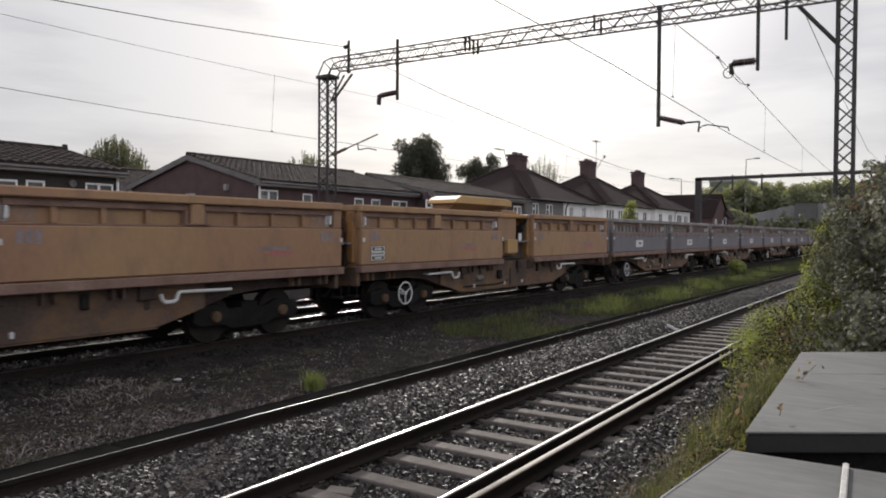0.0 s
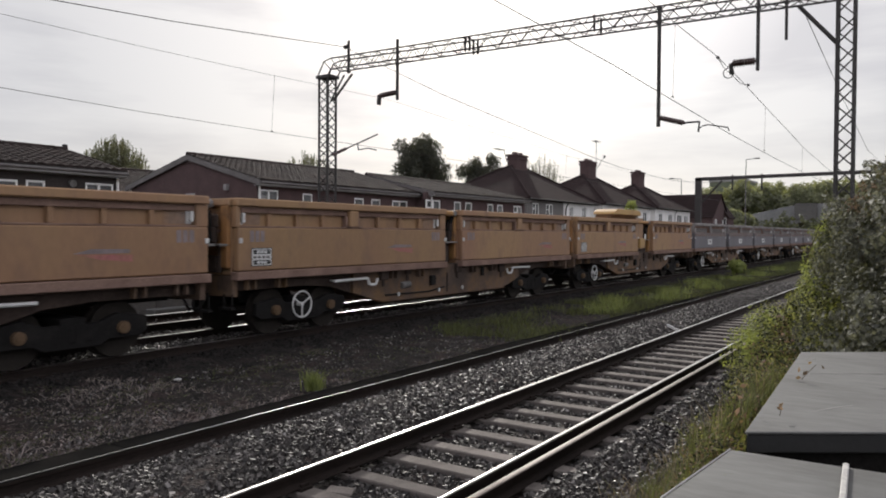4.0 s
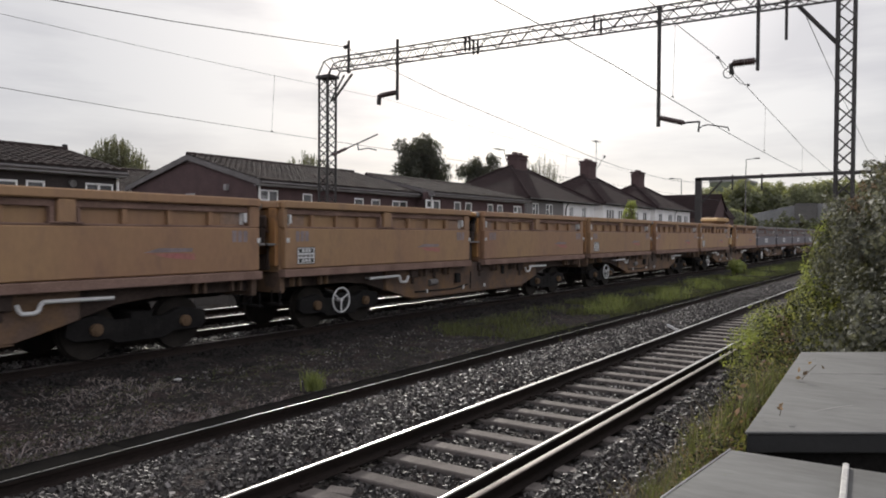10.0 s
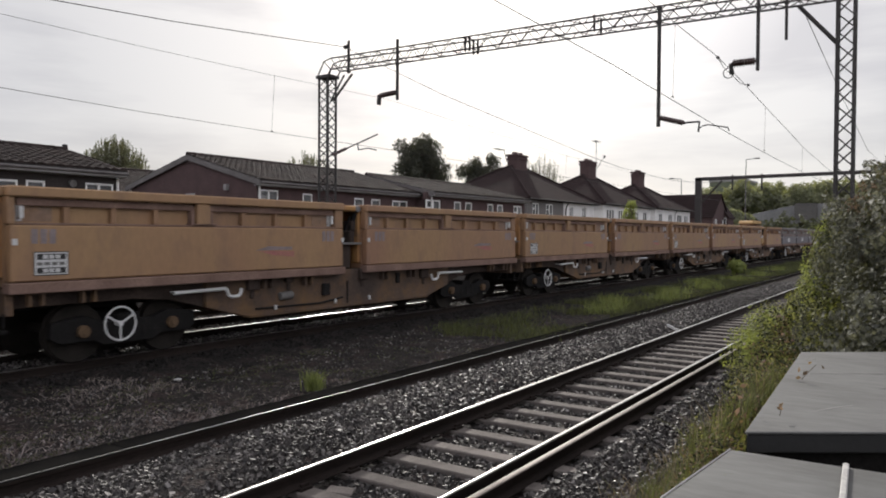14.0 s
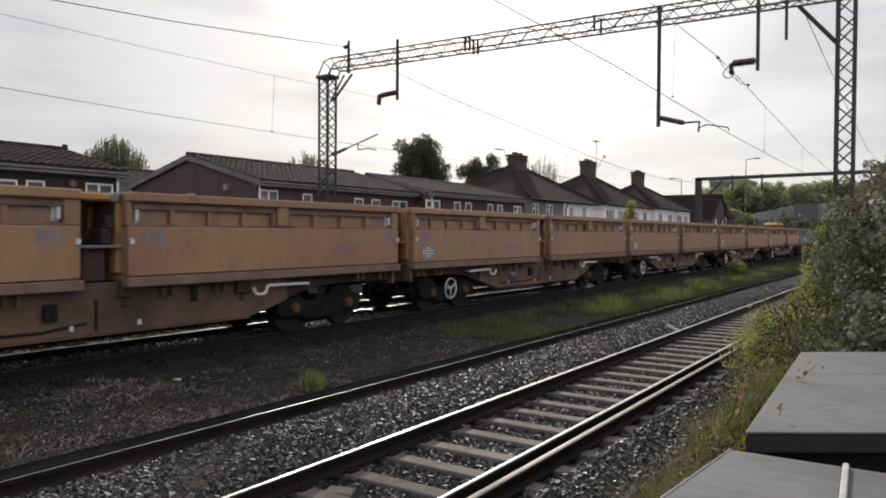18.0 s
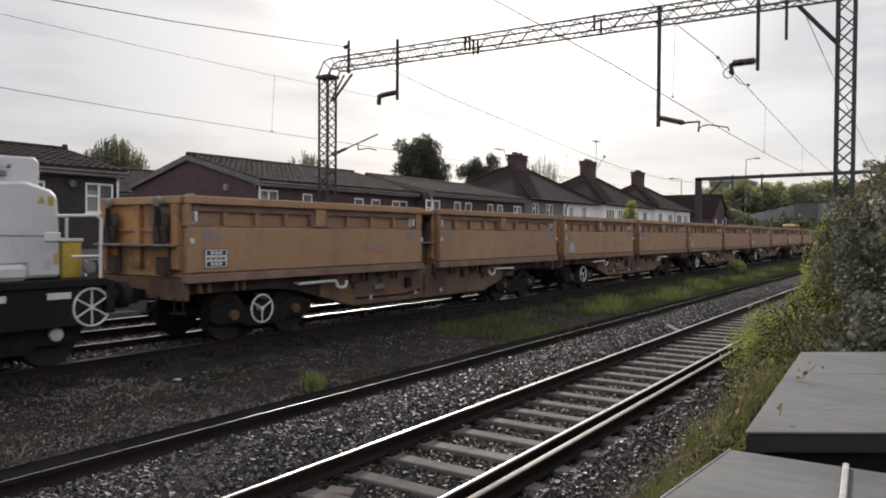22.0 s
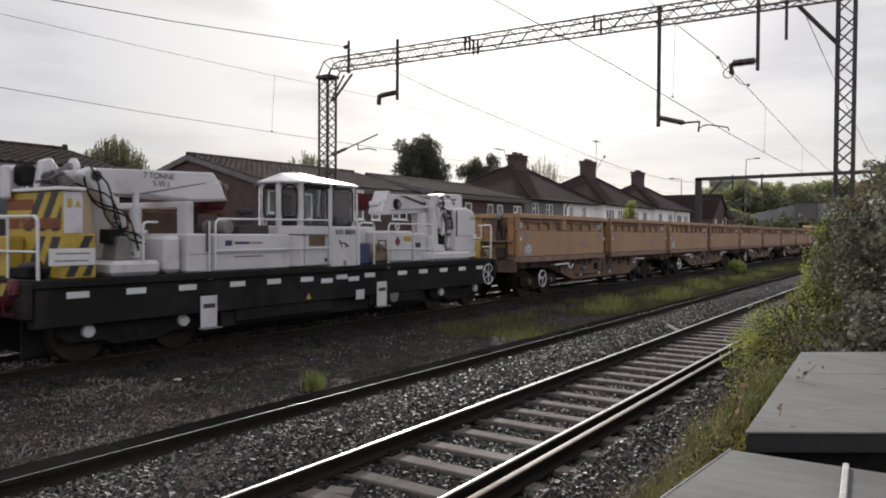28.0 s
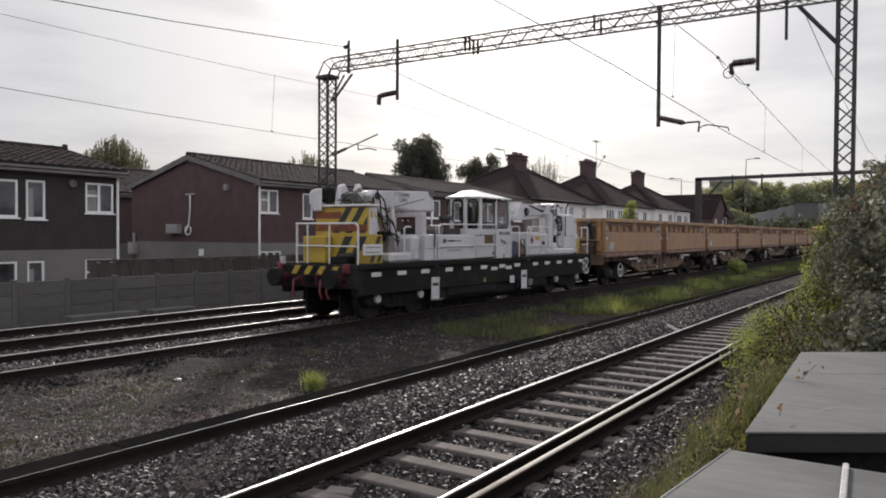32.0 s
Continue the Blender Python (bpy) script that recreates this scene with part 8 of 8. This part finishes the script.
    spots = [(-7.78 + rng.normal(0, 0.05), 8.02 + rng.normal(0, 0.05), ground_z(-7.7)) for _ in range(7)]
    build_grass("grass_tuft", "small green grass tuft in the dirt", spots, 0.26, 40, LEAF_YELLOW, 14, 0.05, 0.007)
    spots = [(x, y, ground_z(x)) for x, y in zip(rng.uniform(-10.4, -7.2, 1300), rng.uniform(1.0, 13.5, 1300)) if noise.noise((x * 0.7, y * 0.5, 4)) > -0.12 + 0.10 * max(0, y - 5)]
    build_grass("dry_weeds", "low dry pale weeds scattered on the dirt", spots, 0.028, 9, PALE_STALK, 15, 0.15, 0.006, 2.2)
    spots = [(x, y, ground_z(x)) for x, y in zip(rng.uniform(-10.2, -7.2, 700), rng.uniform(1.0, 20, 700)) if noise.noise((x * 0.6, y * 0.4, 14)) > 0.05]
    build_grass("low_green_weeds", "low faded green weeds scattered on the dirt", spots, 0.03, 8, GRASS, 16, 0.12, 0.006, 1.0)
    spots = [(x, y, ground_z(x)) for x, y in zip(rng.uniform(-10.6, -7.4, 420), rng.uniform(2.0, 7.2, 420)) if noise.noise((x * 0.9, y * 0.9, 4)) > 0.05]
    build_grass("dry_stalks", "pale dry stalks lying in the dirt", spots, 0.075, 6, PALE_STALK, 17, 0.06, 0.006, 1.6)
    patch = [((x, y, ground_z(x)), (rng.uniform(0.08, 0.25), rng.uniform(0.1, 0.3), 0.035)) for x, y in zip(rng.uniform(-10.6, -7.3, 110), 1.5 + 9.5 * rng.random(110) ** 1.8)]
    t = thing("dirt_weeds", pose(0, 0, 0), "flat reddish and green weeds on the dirt", "weeds", kind="stuff")
    p, nrm = clump_points(rng, patch, 20000)
    ob = new("leaves", leaves_mesh("leaves", p[:9000], nrm[:9000], 0.022, LEAF_LITTER, rng))
    ob.parent = t
    ob = new("green_leaves", leaves_mesh("green_leaves", p[9000:], nrm[9000:], 0.022, LEAF_HEDGE, rng))
    ob.parent = t
    # sapling by the fence, bush between the tracks
    build_tree("small yellow-green sapling by the fence", (-16.5, 46.0, 0.05), 3.6, (0.6, 0.7, 1.15), 12, 1500, 0.085, LEAF_YELLOW, 21, 0.05, name="sapling")
    t = thing("verge_bush", pose(-9.3, 43.5, -0.1), "small bright green bush between the tracks", "bush")
    p, nrm = clump_points(rng, [((0, 0, 0.55), (0.4, 0.9, 0.35)), ((0.1, -0.9, 0.75), (0.3, 0.5, 0.22))], 1500)
    ob = new("leaves", leaves_mesh("leaves", p, nrm, 0.08, LEAF_YELLOW, rng))
    ob.parent = t
    part("stem_tangle", Geo().tube((0, 0, 0), (0, 0.1, 0.6), 0.03, 6).tube((0, 0, 0), (0.1, -0.8, 0.5), 0.02, 6), BARK, t)
    # trees behind the houses
    build_plume_tree("pale spring tree with upright boughs behind the terrace roofs", (-72.0, 45, -0.75), 13.1, 3.45, 170, 36000, 0.09, LEAF_PALE, 31, 0.3)
    build_plume_tree("pale spring tree with upright boughs behind the terrace roofs", (-44.0, 45, -0.75), 9.9, 2.4, 90, 15000, 0.075, LEAF_PALE, 32, 0.25)
    build_tree("dark leafy tree behind the roofs", (-42.8, 60, -0.75), 9.6, (3.1, 3.1, 3.1), 90, 42000, 0.115, LEAF_TREE, 33, 0.35, lump=(0.14, 0.29), spread=(0.15, 0.98))
    build_tree("dark leafy tree behind the roofs", (-36.2, 60, -0.75), 8.3, (2.2, 2.2, 2.3), 50, 18000, 0.11, LEAF_TREE, 34, 0.3, lump=(0.15, 0.32), spread=(0.15, 0.95))
    build_plume_tree("thin pale tree behind the chimneys", (-41.5, 84, -0.75), 13.2, 2.9, 60, 2600, 0.11, LEAF_PALE, 35, 0.3)
    # hedges before the far bridge, and one added behind it to darken its opening
    for label, blobs, n, mt in (("rough dark hedge before the far bridge", [((-34 + 2.3 * k, 138 + (k % 3) * 2, 1.2 + 0.9 * (k % 2)), (2.2, 2.0, 2.4 + 0.6 * (k % 3))) for k in range(8)], 9000, LEAF_HEDGE),
                                ("dark hedge added behind the far bridge to fill its opening", [((-32 + 3.5 * k, 200, 2.5), (3.0, 2.0, 3.8)) for k in range(11)], 9000, LEAF_HEDGE)):
        t = thing("hedge", pose(0, 0, 0), label, "hedge", kind="stuff")
        p, nrm = clump_points(rng, blobs, n)
        ob = new("leaves", leaves_mesh("leaves", p, nrm, 0.42, mt, rng))
        ob.parent = t
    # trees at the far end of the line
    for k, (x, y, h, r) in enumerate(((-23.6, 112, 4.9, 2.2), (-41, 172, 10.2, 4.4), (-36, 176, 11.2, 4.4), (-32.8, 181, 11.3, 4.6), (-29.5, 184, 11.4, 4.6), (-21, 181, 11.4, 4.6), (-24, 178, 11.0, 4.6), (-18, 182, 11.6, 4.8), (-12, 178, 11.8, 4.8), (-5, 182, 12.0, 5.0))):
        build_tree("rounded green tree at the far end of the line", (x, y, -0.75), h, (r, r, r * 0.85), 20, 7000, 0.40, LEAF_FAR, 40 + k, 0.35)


build_plants()

# ---- ballast stones, last ----
BALLAST = [(26000, -6.75, -5.0, 2.5, 40, 0.036, 0.002), (17000, -4.85, -3.52, 3.5, 34, 0.032, 0.002), (15000, -3.15, -2.0, 2.5, 22, 0.036, 0.0)]
scatter_stones("ballast_stones", "grey-brown broken ballast stones round the near track", STONE, [BALLAST[0], (6000, *BALLAST[1][1:]), BALLAST[2]], 3)
scatter_stones("dark_ballast_stones", "dark dusty ballast stones round the near track", GREYSTONE, BALLAST, 5)
scatter_stones("pale_ballast_stones", "pale fresh-broken stones strewn in the ballast", PALE_STONE, [(n // 11, x0, x1, y0, y1, s * 0.85, lift + 0.012) for n, x0, x1, y0, y1, s, lift in BALLAST], 6)
scatter_stones("pale_far_ballast", "pale stones in the ballast between the further tracks", PALE_STONE, [(3500, -13.0, -11.6, 2.5, 34, 0.034, 0.01), (3500, -15.6, -13.1, 2, 34, 0.034, 0.01)], 9)
scatter_stones("dirt_stones", "small stones and chippings coloured dark for the train shade", SHADED_STONE, [(14000, -11.9, -10.5, 2.0, 30, 0.03, 0.0)], 4)
scatter_stones("dirt_chippings", "mixed chippings in the trackside dirt", PALE_STONE, [(1600, -10.2, -7.2, 1.5, 14, 0.024, 0.0)], 10)
scatter_stones("dark_chippings", "dark chippings in the trackside dirt", STONE, [(6000, -10.4, -7.15, 1.5, 20, 0.026, 0.0)], 11)
scatter_stones("far_ballast", "grey ballast between the further tracks", STONE, [(17000, -13.0, -11.4, 2.5, 34, 0.036, 0.0), (17000, -15.6, -13.1, 2, 34, 0.036, 0.0)], 8)


def litter(name, label, category, m, g, material, bevel=0.004):
    t = thing(name, m, label, category)
    part("piece", g, material, t, bevel=bevel)


litter("litter_scrap", "small crumpled white scrap lying on the dirt", "litter", pose(-9.75, 7.13, ground_z(-9.75) + 0.015, 0, 0, 30), Geo().prism([(-0.06, 0.0), (0.05, 0.0), (0.06, 0.018), (0.0, 0.03), (-0.06, 0.015)], "y", -0.025, 0.025), WHITE_METAL)
litter("stone_slab", "flat pale stone lying between the rails", "stone", pose(-4.62, 5.15, -0.225, 2, 3, 25), Geo().box(-0.13, 0.13, -0.09, 0.09, 0.0, 0.045), SLEEPER, 0.012)
litter("broken_stake", "short pale broken stake leaning on the rail", "stake", pose(-5.27, 17.8, -0.12, 0, 0, 20), Geo().prism([(0.17, 0.0), (-0.14, 0.14), (-0.12, 0.19), (0.19, 0.05)], "y", -0.03, 0.03), WHITE_METAL)
# ---- movement: the train rolls away along its track, slowly losing speed ----
def run(t):
    late = min(1.0, max(0.0, (t - 24.0) / 7.0))
    return -47.467 + 3.06688 * t - 0.0207348 * t * t - 0.0000208 * t ** 3 + 0.25 * late * late * (3 - 2 * late)


def motions():
    rows = [k for k in range(0, 33, 2)]
    for ob, off in TRAIN:
        walk(ob, [(t, place(run(t) + off)) for t in rows])
    for ob, off in TRAIN[:6]:
        for ws in [c for c in ob.children if c.name.split(".")[0] == "wheelset"]:
            at = ws.location.copy()
            spin = []
            for k in range(0, 161):
                t = k * 0.2
                spin.append((t, Matrix.Translation(at) @ Matrix.Rotation(-(run(t) - run(0)) / 0.46, 4, "X")))
            walk(ws, spin)


motions()
